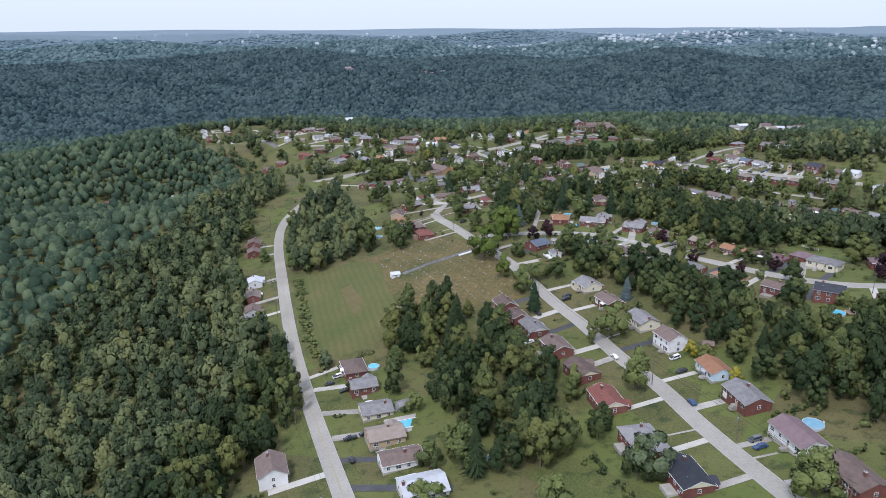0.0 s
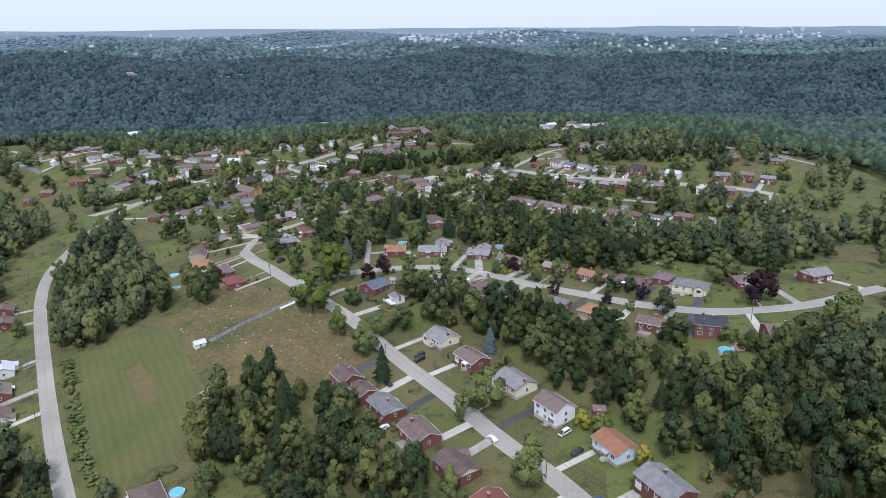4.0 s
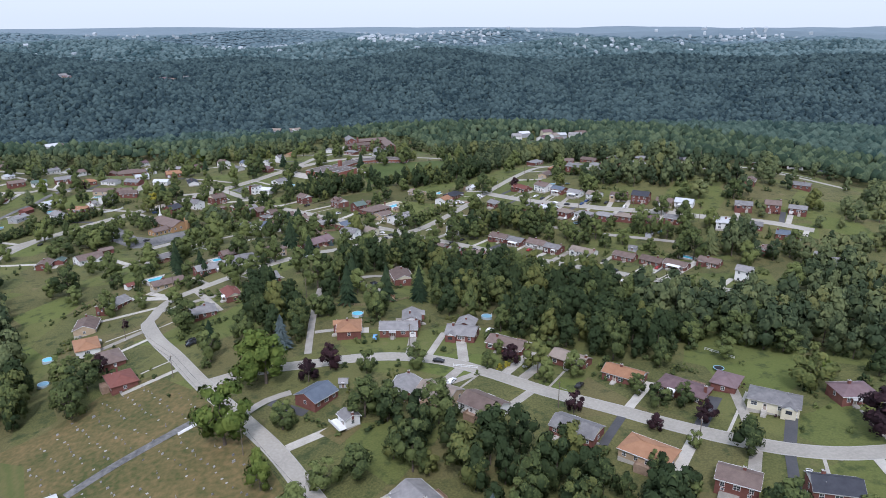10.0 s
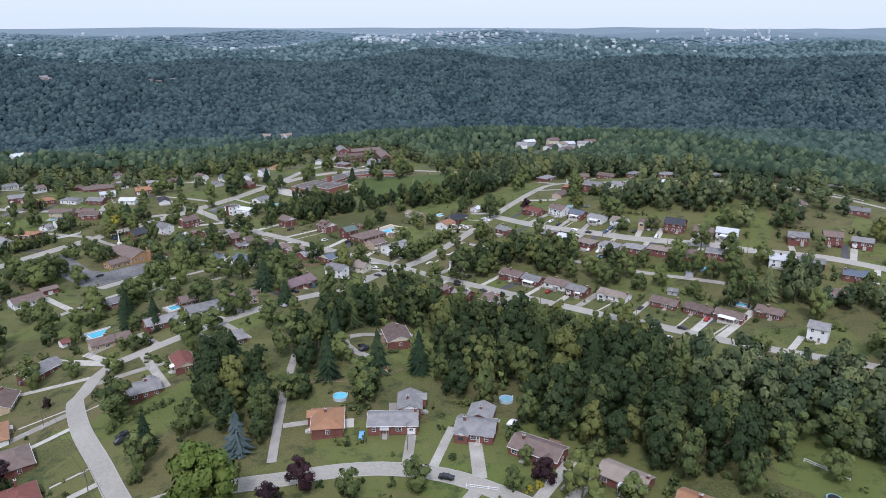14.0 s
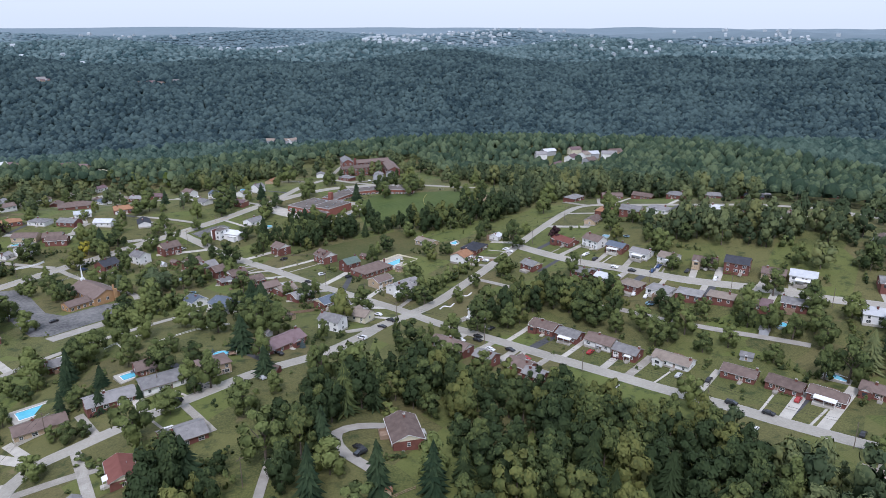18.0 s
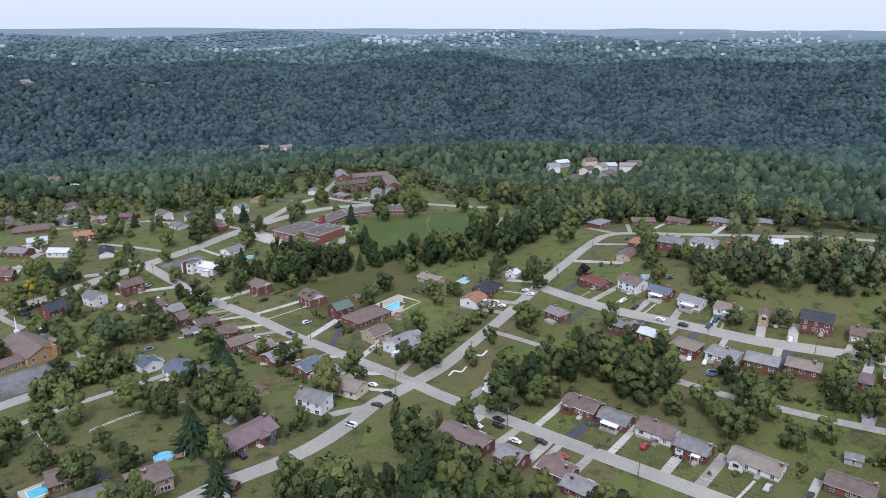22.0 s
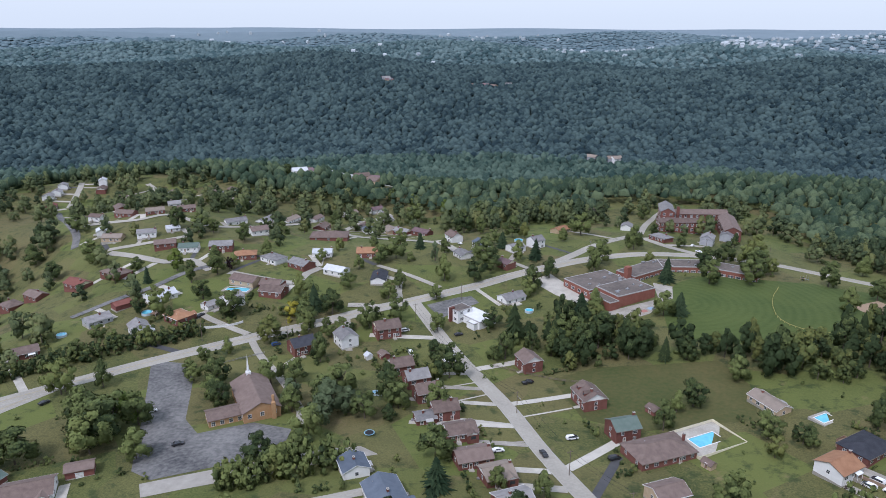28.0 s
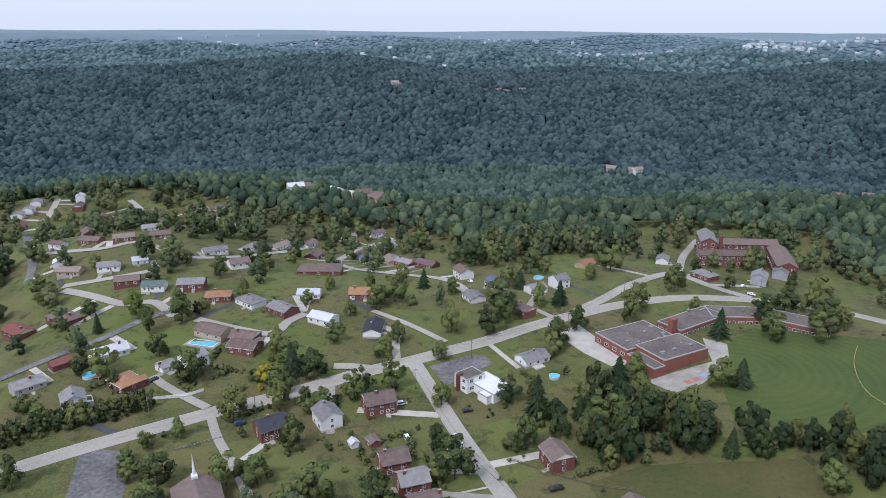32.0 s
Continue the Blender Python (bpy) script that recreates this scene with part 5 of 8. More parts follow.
house(313.7, 577.9, -53, 12, 9, 1.3, "h", "grey", "brick")
house(332.3, 568.7, -40, 14, 8, 1, "h", "grey", "brick")
house(352.2, 560.7, -40, 14, 8, 1, "h", "dark", "brick")
house(255.1, 560.6, -142, 11, 9, 1.3, "h", "orange", "brick")
house(242.2, 550.8, -142, 12, 7, 1, "g", "brown", "tan")
house(263.0, 547.9, 127, 12, 10, 1.6, "g", "grey", "brick", "porch")
house(273.6, 539.7, 127, 12, 9, 1.3, "h", "grey", "white")
house(281.8, 526.5, 127, 11, 9, 1.4, "h", "red", "brick")
house(290.3, 516.6, 140, 12, 9, 1.6, "h", "white", "white")
house(302.2, 508.4, 140, 11, 9, 1.4, "h", "grey", "brick")
house(178.6, 556.6, 38, 14, 10, 1.2, "h", "dark", "brick")
house(168.5, 547.3, 38, 10, 9, 1.6, "g", "orange", "white")
house(194.2, 565.2, 36, 6, 6, 1, "g", "white", "white")
house(385.6, 588.4, -39, 12, 8, 1.2, "h", "grey", "white")
house(348.3, 439.6, 126, 12, 8, 1.2, "g", "grey", "brick")
# ridge lane
house(452.3, 584.0, 5, 13, 8, 1, "g", "grey", "brick")
house(460.7, 560.6, -46, 13, 8, 1.2, "g", "brown", "brick")
house(321.6, 451.8, -140, 12, 8, 1.2, "g", "brown", "brick")
house(449.3, 592.5, 5, 14, 8, 1.2, "g", "brown", "brick")
house(466.1, 574.7, -46, 13, 8, 1.2, "g", "brown", "brick")
house(460.5, 552.5, -46, 13, 9, 1.6, "g", "brown", "white")
house(447.8, 516.5, -50, 13, 9, 1, "h", "dark", "brick")
house(312.7, 492.0, 5, 11, 8, 1.2, "g", "tan", "white")
house(440.1, 615.9, 5, 11, 8, 1.2, "g", "brown", "brick")
# terrace d
house(-108.4, 669.7, 158, 15, 10, 1.2, "h", "brown", "brick")
house(-70.5, 702.8, 17, 13, 9, 1.6, "g", "grey", "brick")
house(-85.8, 698.4, 17, 11, 8, 1.4, "g", "green", "white")
house(-158.7, 659.2, 158, 11, 9, 1.3, "h", "brown", "brick")
house(-146.4, 661.7, 158, 12, 8, 1.2, "g", "brown", "brick")
house(-123.3, 661.7, 158, 13, 9, 1.4, "g", "red", "brick")
# terrace f
house(-53.6, 693.6, 20, 12, 9, 1.2, "h", "orange", "brick")
house(-70.3, 642.1, -129, 14, 9, 1.2, "g", "white", "white")
house(-83.1, 633.3, -124, 8, 6, 1.2, "g", "red", "barn")
house(-85.1, 619.4, -124, 11, 8, 1.2, "g", "grey", "grey")
# terrace g
house(-38.1, 691.4, -30, 13, 9, 1.2, "h", "grey", "white")
house(-22.3, 686.3, 150, 13, 9, 1.2, "g", "grey", "brick")
house(-3.3, 680.9, 160, 12, 8, 1.3, "g", "white", "white")
house(-39.7, 661.8, 164, 15, 9, 1.3, "g", "brown", "tan")
house(-26.5, 659.7, 175, 11, 9, 1.3, "g", "brown", "brick")
house(-17.9, 705.7, 10, 11, 8, 1.2, "g", "white", "white")
house(-23.6, 653.3, 175, 12, 9, 1.3, "g", "brown", "brick")
# farm lane
house(4.6, 710.4, 10, 13, 10, 1.3, "g", "orange", "brick")
# stub a
house(18.1, 677.2, 97, 14, 8, 1, "g", "dark", "white")
# terrace h
house(-28.1, 749.8, -170, 24, 14, 1.4, "h", "brown", "brick")
house(-48.0, 796.1, 85, 12, 9, 1, "g", "brown", "brick")
house(-23.9, 807.4, -95, 10, 8, 1.2, "g", "brown", "white")
house(-16.5, 794.0, -59, 10, 8, 1.2, "g", "blue", "white")
house(-1.5, 790.7, -59, 12, 9, 1.2, "g", "tan", "tan")
house(7.2, 784.1, -29, 12, 8, 1.2, "g", "grey", "brick")
house(20.7, 776.3, -28, 13, 8, 1.2, "g", "purple", "brick")
house(-26.3, 853.2, 47, 11, 8, 1.4, "g", "purple", "white")
house(-15.5, 830.2, -133, 14, 8, 1, "g", "grey", "white")
house(-42.9, 846.0, 47, 10, 7, 1, "g", "tan", "white")
house(43.6, 746.6, -55, 10, 8, 1.8, "g", "brown", "white")
house(60.6, 729.3, -55, 10, 8, 1.5, "g", "blue", "white")
house(52.7, 713.3, 125, 10, 8, 1, "g", "grey", "white")
# terrace e
house(-101.0, 702.4, -154, 12, 8, 1.5, "g", "brown", "brick")
house(-120.3, 717.8, 26, 11, 8, 1.5, "g", "grey", "white")
house(-139.1, 715.9, 10, 12, 8, 1.2, "g", "tan", "tan")
house(-110.7, 727.8, 38, 8, 7, 1, "g", "white", "white")
# terrace i
house(-172.2, 751.4, -5, 9, 7, 1.4, "g", "brown", "white")
house(-155.0, 754.5, 1, 13, 8, 1, "g", "brown", "brick")
house(-138.5, 758.3, 33, 12, 8, 1, "g", "tan", "brick")
house(-141.2, 789.0, 33, 13, 8, 1, "g", "grey", "white")
house(-124.6, 769.6, 33, 12, 8, 1, "g", "brown", "brick")
house(-113.8, 834.1, 74, 13, 8, 1, "g", "grey", "brick")
house(-87.5, 757.4, 40, 14, 8, 1, "g", "grey", "white")
house(-79.3, 781.2, 77, 14, 8, 1, "g", "grey", "white")
house(-65.8, 739.3, -140, 11, 9, 1.6, "g", "brown", "white")
house(-72.1, 804.6, 74, 16, 8, 1, "g", "tan", "white")
house(-61.0, 822.9, 74, 12, 8, 1, "g", "brown", "white")
# terrace c
house(-235.7, 877.4, 140, 12, 8, 1, "g", "brown", "brick")
house(-199.7, 889.2, -47, 12, 8, 1.2, "g", "brown", "brick")
house(-163.0, 889.2, -47, 12, 8, 1, "g", "tan", "white")
house(-150.1, 890.4, -47, 12, 8, 1, "g", "brown", "brick")
house(-134.9, 852.5, -47, 13, 8, 1, "g", "tan", "brick")
# terrace b
house(-265.5, 896.8, -61, 9, 7, 2.6, "g", "white", "white")
house(-268.9, 836.3, 114, 14, 8, 1, "g", "red", "brick")
house(-283.2, 853.6, 114, 10, 8, 1.5, "g", "grey", "white")
house(-284.0, 865.1, 114, 10, 8, 1.5, "g", "grey", "white")
house(-289.0, 879.7, 119, 10, 8, 1.5, "g", "grey", "white")
house(-260.6, 886.9, -66, 14, 8, 1.2, "g", "brown", "brick")
# garden lane
house(78.3, 725.3, 40, 9, 8, 1.3, "g", "grey", "white")
house(75.0, 700.7, 139, 8, 7, 1.4, "g", "purple", "brick")
# school fork
house(88.3, 733.9, 40, 8, 8, 2, "g", "grey", "white")
house(101.4, 772.4, 55, 11, 8, 1, "g", "orange", "tan")
house(156.3, 763.6, -50, 12, 9, 1.2, "h", "grey", "brick")
house(181.0, 764.7, -110, 10, 8, 2, "g", "grey", "grey")
# apt drive
house(140.5, 789.3, 77, 9, 7, 1.3, "g", "grey", "white")
house(126.7, 845.3, 0, 11, 8, 1.2, "g", "brown", "brick")
house(247.7, 1212.6, 0, 11, 8, 1.6, "g", "white", "white")
house(349.4, 1242.6, 0, 15, 8, 1.2, "g", "white", "white")
house(400.3, 1259.3, 0, 12, 9, 1.6, "g", "brown", "white")
house(396.5, 1227.3, 0, 13, 9, 1.5, "g", "brown", "brick")
house(295.5, 954.1, 0, 12, 9, 1.2, "g", "brown", "brick")
# stub c
house(-52.1, 623.9, 152, 11, 9, 1.3, "h", "orange", "brick")
house(-36.6, 639.9, -118, 9, 8, 2, "g", "grey", "white")
house(-44.9, 636.1, -118, 6, 6, 1, "g", "grey", "white")

# ---- driveways ----
for i, (ax, ay, ex, ey, w, u, c, wide) in enumerate(DRIVES):
    d = math.hypot(ex - ax, ey - ay)
    k = (d - w / 2 - 0.2) / d
    bx, by = ax + (ex - ax) * k, ay + (ey - ay) * k
    dark = u < 0.16
    solid("driveway", ribbon("driveway", spline([(ax, ay), (bx, by)], 2.5), wide, 0.08 + 0.0006 * (i % 20), ASPHALT if dark else CONCRETE, 0, 2), Matrix(), "Dark asphalt driveway beside a house" if dark else "Pale concrete driveway running to the street", "driveway", kind="structure")
    for q in np.arange(0, 1.01, 0.2):
        keep_clear(ax + (bx - ax) * q, ay + (by - ay) * q, 2.6)


# ---- larger buildings ----
def block(ob, x, y, yaw, L, D, z0, z1, wall, trim=True, roof=None, rows=0, step=3.0, win=(1.4, 1.2)):
    """A flat-roofed block of a building, in its own frame, with parapet trim and rows of windows."""
    m = pose(x, y, 0, 0, 0, yaw)
    part("wall", Build().box(-L / 2, L / 2, -D / 2, D / 2, z0, z1).mesh("wall", wall), ob, m)
    part("flat_roof", Build().box(-L / 2 + 0.3, L / 2 - 0.3, -D / 2 + 0.3, D / 2 - 0.3, z1 - 0.1, z1 + 0.06).mesh("flat_roof", roof or FLAT_ROOF), ob, m)
    if trim:
        for a, b_, c, d in ((-L / 2 - 0.06, L / 2 + 0.06, -D / 2 - 0.06, -D / 2 + 0.3), (-L / 2 - 0.06, L / 2 + 0.06, D / 2 - 0.3, D / 2 + 0.06), (-L / 2 - 0.06, -L / 2 + 0.3, -D / 2 + 0.3, D / 2 - 0.3), (L / 2 - 0.3, L / 2 + 0.06, -D / 2 + 0.3, D / 2 - 0.3)):
            part("parapet", Build().box(a, b_, c, d, z1 - 0.22, z1 + 0.16).mesh("parapet", GREY_TRIM), ob, m)
    for r in range(rows):
        for s, ln, dp in ((-1, L, D), (1, L, D), (-2, D, L), (2, D, L)):
            n = int((ln - 1) / step)
            for i in range(n):
                u = (i + 0.5) / n * ln - ln / 2
                loc = pose(u, s * dp / 2, 1.1 + 2.9 * r, 0, 0, 0 if s < 0 else 180) if abs(s) == 1 else pose(math.copysign(dp / 2, s), u, 1.1 + 2.9 * r, 0, 0, 90 if s > 0 else -90)
                part("window", window_mesh(*win), ob, m @ loc)


def pitched(ob, x, y, yaw, L, D, wall_h, rise, wall, roof, rows=1, hip=False, step=3.2, z0=-4.0):
    m = pose(x, y, 0, 0, 0, yaw)
    b = Build().box(-L / 2, L / 2, -D / 2, D / 2, z0, wall_h)
    if not hip:
        for s in (-1, 1):
            b.add([(s * L / 2, -D / 2, wall_h), (s * L / 2, D / 2, wall_h), (s * L / 2, 0, wall_h + rise)], [(0, 1, 2)[::s]])
    part("wall", b.mesh("wall", wall), ob, m)
    part("roof", roof_mesh(L, D, wall_h, rise, hip, roof), ob, m)
    for r in range(rows):
        for s, ln, dp in ((-1, L, D), (1, L, D), (-2, D, L), (2, D, L)):
            n = max(1, int((ln - 1) / step))
            for i in range(n):
                u, zz = (i + 0.5) / n * ln - ln / 2, wall_h - 2.2 - 2.8 * r
                loc = pose(u, s * dp / 2, zz, 0, 0, 0 if s < 0 else 180) if abs(s) == 1 else pose(math.copysign(dp / 2, s), u, zz, 0, 0, 90 if s > 0 else -90)
                part("window", window_mesh(1.2, 1.4), ob, m @ loc)


def clear_box(x, y, r):
    keep_clear(x, y, r)


TAN_BRICK = material("tan_church_brick", (0.33, 0.19, 0.09), (0.45, 0.28, 0.15), 0.5, 0.85, fine=10, bump=0.3)
SCHOOL_BRICK = material("red_school_brick", (0.19, 0.068, 0.048), (0.27, 0.112, 0.082), 0.4, 0.85, fine=12, bump=0.3)

# the church with its annex and spire
church = thing("church", 4, 567, h(2, 562), 0, "Tan brick church with broad brown roof and white spire", "church", size=0.86)
pitched(church, 0, 0, -56, 25, 13, 4.6, 3.0, TAN_BRICK, roof_mat("brown"), 1, step=4)
pitched(church, -5.5, -10.5, 35, 15, 8, 3.2, 1.6, TAN_BRICK, roof_mat("brown"), 2, step=2.6)
part("buttress", Build().soft_box(-0.7, 0.7, -0.8, 0.3, -3, 7.2, 0.1).mesh("buttress", TAN_BRICK), church, pose(10.5, -8.5, 0, 0, 0, 34))
part("spire_base", Build().soft_box(-0.9, 0.9, -0.9, 0.9, 5, 8.6, 0.15).mesh("spire_base", WHITE), church, pose(-6.2, 9.2, 0, 0, 0, -56))
part("spire", Build().tube(0, 0, 8.5, 10.2, 0.55, 0.45, 8).tube(0, 0, 10.2, 15.5, 0.42, 0.03, 8).mesh("spire", WHITE), church, pose(-6.2, 9.2, 0))
part("chimney", Build().soft_box(-0.4, 0.4, -0.4, 0.4, 4, 8.4, 0.05).mesh("chimney", TAN_BRICK), church, pose(9.5, -6.0, 0))
for a, b_, r in ((4, 567, 11), (-2, 575, 9), (10, 558, 9), (-1, 556, 8), (-7, 552, 7)):
    clear_box(a, b_, r)

# the school: a gym, classrooms and a long bent wing, all flat-roofed
school = thing("school", 124, 660, h(124, 668), 0, "Low red brick school with grey flat roofs and white trim", "school", size=1)
U, V_ = (0.79, 0.62), (-0.62, 0.79)


def at_uv(u, v):
    return u * U[0] + v * V_[0], u * U[1] + v * V_[1]


block(school, *at_uv(10.5, 7), 38, 21, 14, -4, 4.9, SCHOOL_BRICK)
block(school, *at_uv(-2.5, 6), 38, 5, 13, -4, 3.2, SCHOOL_BRICK)
block(school, *at_uv(8, 22), 38, 24, 17, -4, 3.9, SCHOOL_BRICK, rows=1, step=4, win=(1.7, 1.2))
wing_top = 3.6
wing = [(131 - 124, 694 - 660), (149 - 124, 711 - 660), (169 - 124, 713 - 660), (190 - 124, 703 - 660)]
for (ax, ay), (bx, by) in zip(wing, wing[1:]):
    ln, yw = math.hypot(bx - ax, by - ay), math.degrees(math.atan2(by - ay, bx - ax))
    wing_top = wing_top + 0.09
    block(school, (ax + bx) / 2, (ay + by) / 2, yw, ln + 2.6, 11, -5, wing_top, SCHOOL_BRICK, rows=1, step=3.0, win=(2.2, 0.9))
part("chimney", Build().soft_box(-1.2, 1.2, -1.2, 1.2, -2, 8.6, 0.1).mesh("chimney", SCHOOL_BRICK), school, pose(6.5, 29, 0, 0, 0, 38))
rs = random.Random(4)
for i in range(26):
    u, v = (rs.uniform(0, 19), rs.uniform(2, 29)) if i < 18 else (0, 0)
    px, py = at_uv(u, v) if i < 18 else (wing[1][0] + (wing[2][0] - wing[1][0]) * rs.uniform(-0.6, 1.6), 51 + rs.uniform(-3, 3))
    s_ = rs.uniform(0.35, 0.85)
    top_z = 4.9 if i < 18 and v < 14 and u > 0 else 3.9
    part("roof_unit", shared(("roof_unit", round(s_, 1)), lambda: Build().soft_box(-s_, s_, -s_ * 0.7, s_ * 0.7, 0, s_ * 1.1, 0.08).tube(0, 0, s_ * 1.1, s_ * 1.4, s_ * 0.4, s_ * 0.35, 8).mesh("roof_unit", METAL)), school, pose(px, py, top_z - 0.1, 0, 0, 38))
for u in range(0, 26, 5):
    for v in (4, 12, 22, 28):
        clear_box(124 + at_uv(u, v)[0], 660 + at_uv(u, v)[1], 6)
for u in np.linspace(0, 1, 9):
    for (ax, ay), (bx, by) in zip(wing, wing[1:]):
        clear_box(124 + ax + (bx - ax) * u, 660 + ay + (by - ay) * u, 8)
PLAY_RED, PLAY_BLUE, PLAY_GOLD = (material("playground_paint_" + n, c, tuple(v * 1.2 for v in c), 0.6, 0.7, bump=0.1) for n, c in (("red", (0.34, 0.15, 0.12)), ("blue", (0.24, 0.32, 0.42)), ("gold", (0.42, 0.35, 0.2))))
for k, (ax, ay) in enumerate(((134, 656), (137, 659), (140, 662), (131, 654))):
    laid("playground_square", f"{ax},{ay} {ax + 2.2},{ay + 1.6} {ax + 0.8},{ay + 3.4} {ax - 1.4},{ay + 1.8}", 0.11, (PLAY_RED, PLAY_BLUE, PLAY_GOLD, PLAY_RED)[k], "Faded coloured square painted on the school yard", "marking")

# the brick apartment house above the road
flats = thing("apartment_building", 180, 800, h(182, 800), 0, "Red brick apartment building with three wings and brown roofs", "building", size=1)
BRICK = wall_mat("brick")
pitched(flats, -8, -3, 6, 26, 9, 7.4, 1.6, BRICK, roof_mat("brown"), 3, True, 2.6)
pitched(flats, -13, 18, 86, 20, 8, 9.6, 2.2, BRICK, roof_mat("grey"), 3)
pitched(flats, 6, 18, 6, 34, 9, 7.6, 1.8, BRICK, roof_mat("brown"), 3)
pitched(flats, 20, -2, 84, 34, 9, 6.6, 2.2, BRICK, roof_mat("brown"), 2)
part("chimney", Build().soft_box(-0.8, 0.8, -0.8, 0.8, 0, 12, 0.1).mesh("chimney", BRICK), flats, pose(-7, 12, 0))
for a, b_ in ((172, 797), (168, 820), (186, 818), (200, 798), (196, 812), (200, 785), (160, 797), (180, 806)):
    clear_box(a, b_, 9)

# the white flat-roofed building at the corner
shop = thing("flat_roofed_building", 66, 643, h(65, 642), 0, "White flat-roofed building with a brick chimney wall", "building", size=0.9)
SHOP_WHITE = wall_mat("white")
block(shop, 0.5, 0, -42, 15, 10, -4, 3.3, SHOP_WHITE, roof=WHITE_ROOF, rows=1, step=5)
block(shop, -7.2, 1.8, -42, 7, 8.5, -4, 5.6, SHOP_WHITE, roof=FLAT_ROOF, rows=2, step=3)
block(shop, 0, -6.6, -42, 5, 4, -4, 2.6, SHOP_WHITE, roof=WHITE_ROOF)
part("chimney_wall", Build().soft_box(-0.5, 0.5, -1.4, 1.4, -3, 6.6, 0.05).mesh("chimney_wall", BRICK), shop, pose(-10.6, -1.0, 0, 0, 0, -42))
clear_box(66, 643, 10)
clear_box(58, 645, 8)

# the cemetery: hut, drive, low wall and stones
shed(-19, 300.5, 20, 5, 4, "white", "white")
solid("cemetery_drive", ribbon("cemetery_drive", spline([(-15.5, 302), (-5, 308), (8, 314), (18, 318.5)], 2.0), 2.8, 0.13, LOT, 0, 2), Matrix(), "Narrow grey cemetery drive", "path", kind="structure")
solid("cemetery_wall", ribbon("cemetery_wall", spline([(10.5, 312.8), (16.5, 315.4)], 2.0), 0.35, 0.75, WHITE, 0, 1, 1.0), Matrix(), "Low white wall at the cemetery gate", "wall", kind="structure")


def stone_mesh(w, t, hh, kind):
    b = Build()
    b.box(-w / 2 - 0.1, w / 2 + 0.1, -t / 2 - 0.08, t / 2 + 0.08, -0.4, 0.12)
    if kind == "cross":
        b = Build().box(-w / 2, w / 2, -t / 2, t / 2, -0.4, 0.3).tube(0, 0, 0.3, hh, w * 0.28, w * 0.12, 4)
    elif kind == "flat":
        b = Build().soft_box(-w / 2, w / 2, -t, t, -0.3, 0.14, 0.03)
    else:
        b.soft_box(-w / 2, w / 2, -t / 2, t / 2, 0.1, hh, 0.06)
    return b.mesh("gravestone", STONE)


GRAVES = [stone_mesh(0.9, 0.28, 0.85, ""), stone_mesh(0.7, 0.25, 0.7, ""), stone_mesh(0.6, 0.6, 1.9, "cross"), stone_mesh(1.1, 0.45, 0.1, "flat"), stone_mesh(1.4, 0.35, 1.0, "")]
GRAVEYARD = points("-28,326 -14,344 2,347 14,330 25,304 32,278 30,264 16,258 4,266 -10,266 -16,290 -24,306")
rg = random.Random(9)
stones = 0
for row in range(-14, 16):
    for col in range(-18, 20):
        u, v = row * 5.0 + rg.uniform(-0.7, 0.7), col * 2.6 + rg.uniform(-0.7, 0.7)
        gx_, gy_ = 4 + u * 0.9 - v * 0.43, 302 + u * 0.43 + v * 0.9
        open_row = rg.random() < 0.85 + 0.35 * math.sin(row * 1.7 + col * 0.33)
        if not open_row or stones >= 240 or abs((gy_ - 302) - (gx_ + 15.5) * 0.48) < 2.6 or not bool(inside(GRAVEYARD, np.array([gx_]), np.array([gy_]))[0]):
            continue
        stones += 1
        solid("gravestone", rg.choices(GRAVES, (4, 4, 1, 3, 1))[0], pose(gx_, gy_, h(gx_, gy_) + 0.05, rg.uniform(-3, 3), rg.uniform(-3, 3), 25 + rg.uniform(-8, 8)) @ Matrix.Scale(SIZE * rg.uniform(0.45, 0.85), 4), "Weathered pale granite gravestone on dry grass", "gravestone", "gravestones in the cemetery")


# ---- poles and wires ----
def utility_pole(x, y, yaw, lamp=False, drum=False, tall=10.0):
    ob = thing("utility_pole", x, y, h(x, y), yaw, "Weathered wooden utility pole" + (" with street lamp arm" if lamp else " with crossarm"), "pole", "utility poles")
    part("pole", shared(("pole", tall), lambda: Build().tube(0, 0, -1, tall, 0.17, 0.1, 8).mesh("pole", POLE_WOOD)), ob)
    part("crossarm", shared("crossarm", lambda: Build().box(-1.2, 1.2, -0.06, 0.06, -0.07, 0.07).mesh("crossarm", POLE_WOOD)), ob, pose(0, 0.14, tall - 0.7))
    if drum:
        part("transformer", shared("drum", lambda: Build().tube(0, 0, 0, 1.0, 0.28, 0.28, 10).mesh("transformer", METAL)), ob, pose(0.42, 0, tall - 2.4))
    if lamp:
        part("lamp_arm", shared("lamp_arm", lambda: Build().box(-0.04, 0.04, -2.2, 0, 0, 0.08).soft_box(-0.14, 0.14, -2.8, -2.1, -0.02, 0.14, 0.04).mesh("lamp_arm", METAL)), ob, pose(0, 0, tall - 2.2))


POLES = {"main road": "-62,567 -35,609 -4,617 24,640 58,662 92,689 116,726 140,739 176,744 206,739", "cross street": "42,640 62,603 86,573 101,540 115,524 119,486 143,456 164,424 185,390 203,357",
         "hill street": "83,118 75,152 64,186 52,218 40,256 26,296 9,346 -8,392 8,434 36,444 66,455", "west road": "-28,142 -44,190 -57,236 -70,284 -82,326 -95,372 -104,424", "crescent": "51,361 56,384 105,280 125,250 150,223 80,331", "diagonal": "150,502 168,533 205,545 235,568 264,597 300,550 340,517", "terrace": "206,500 222,472 240,446 262,420"}
count = 0
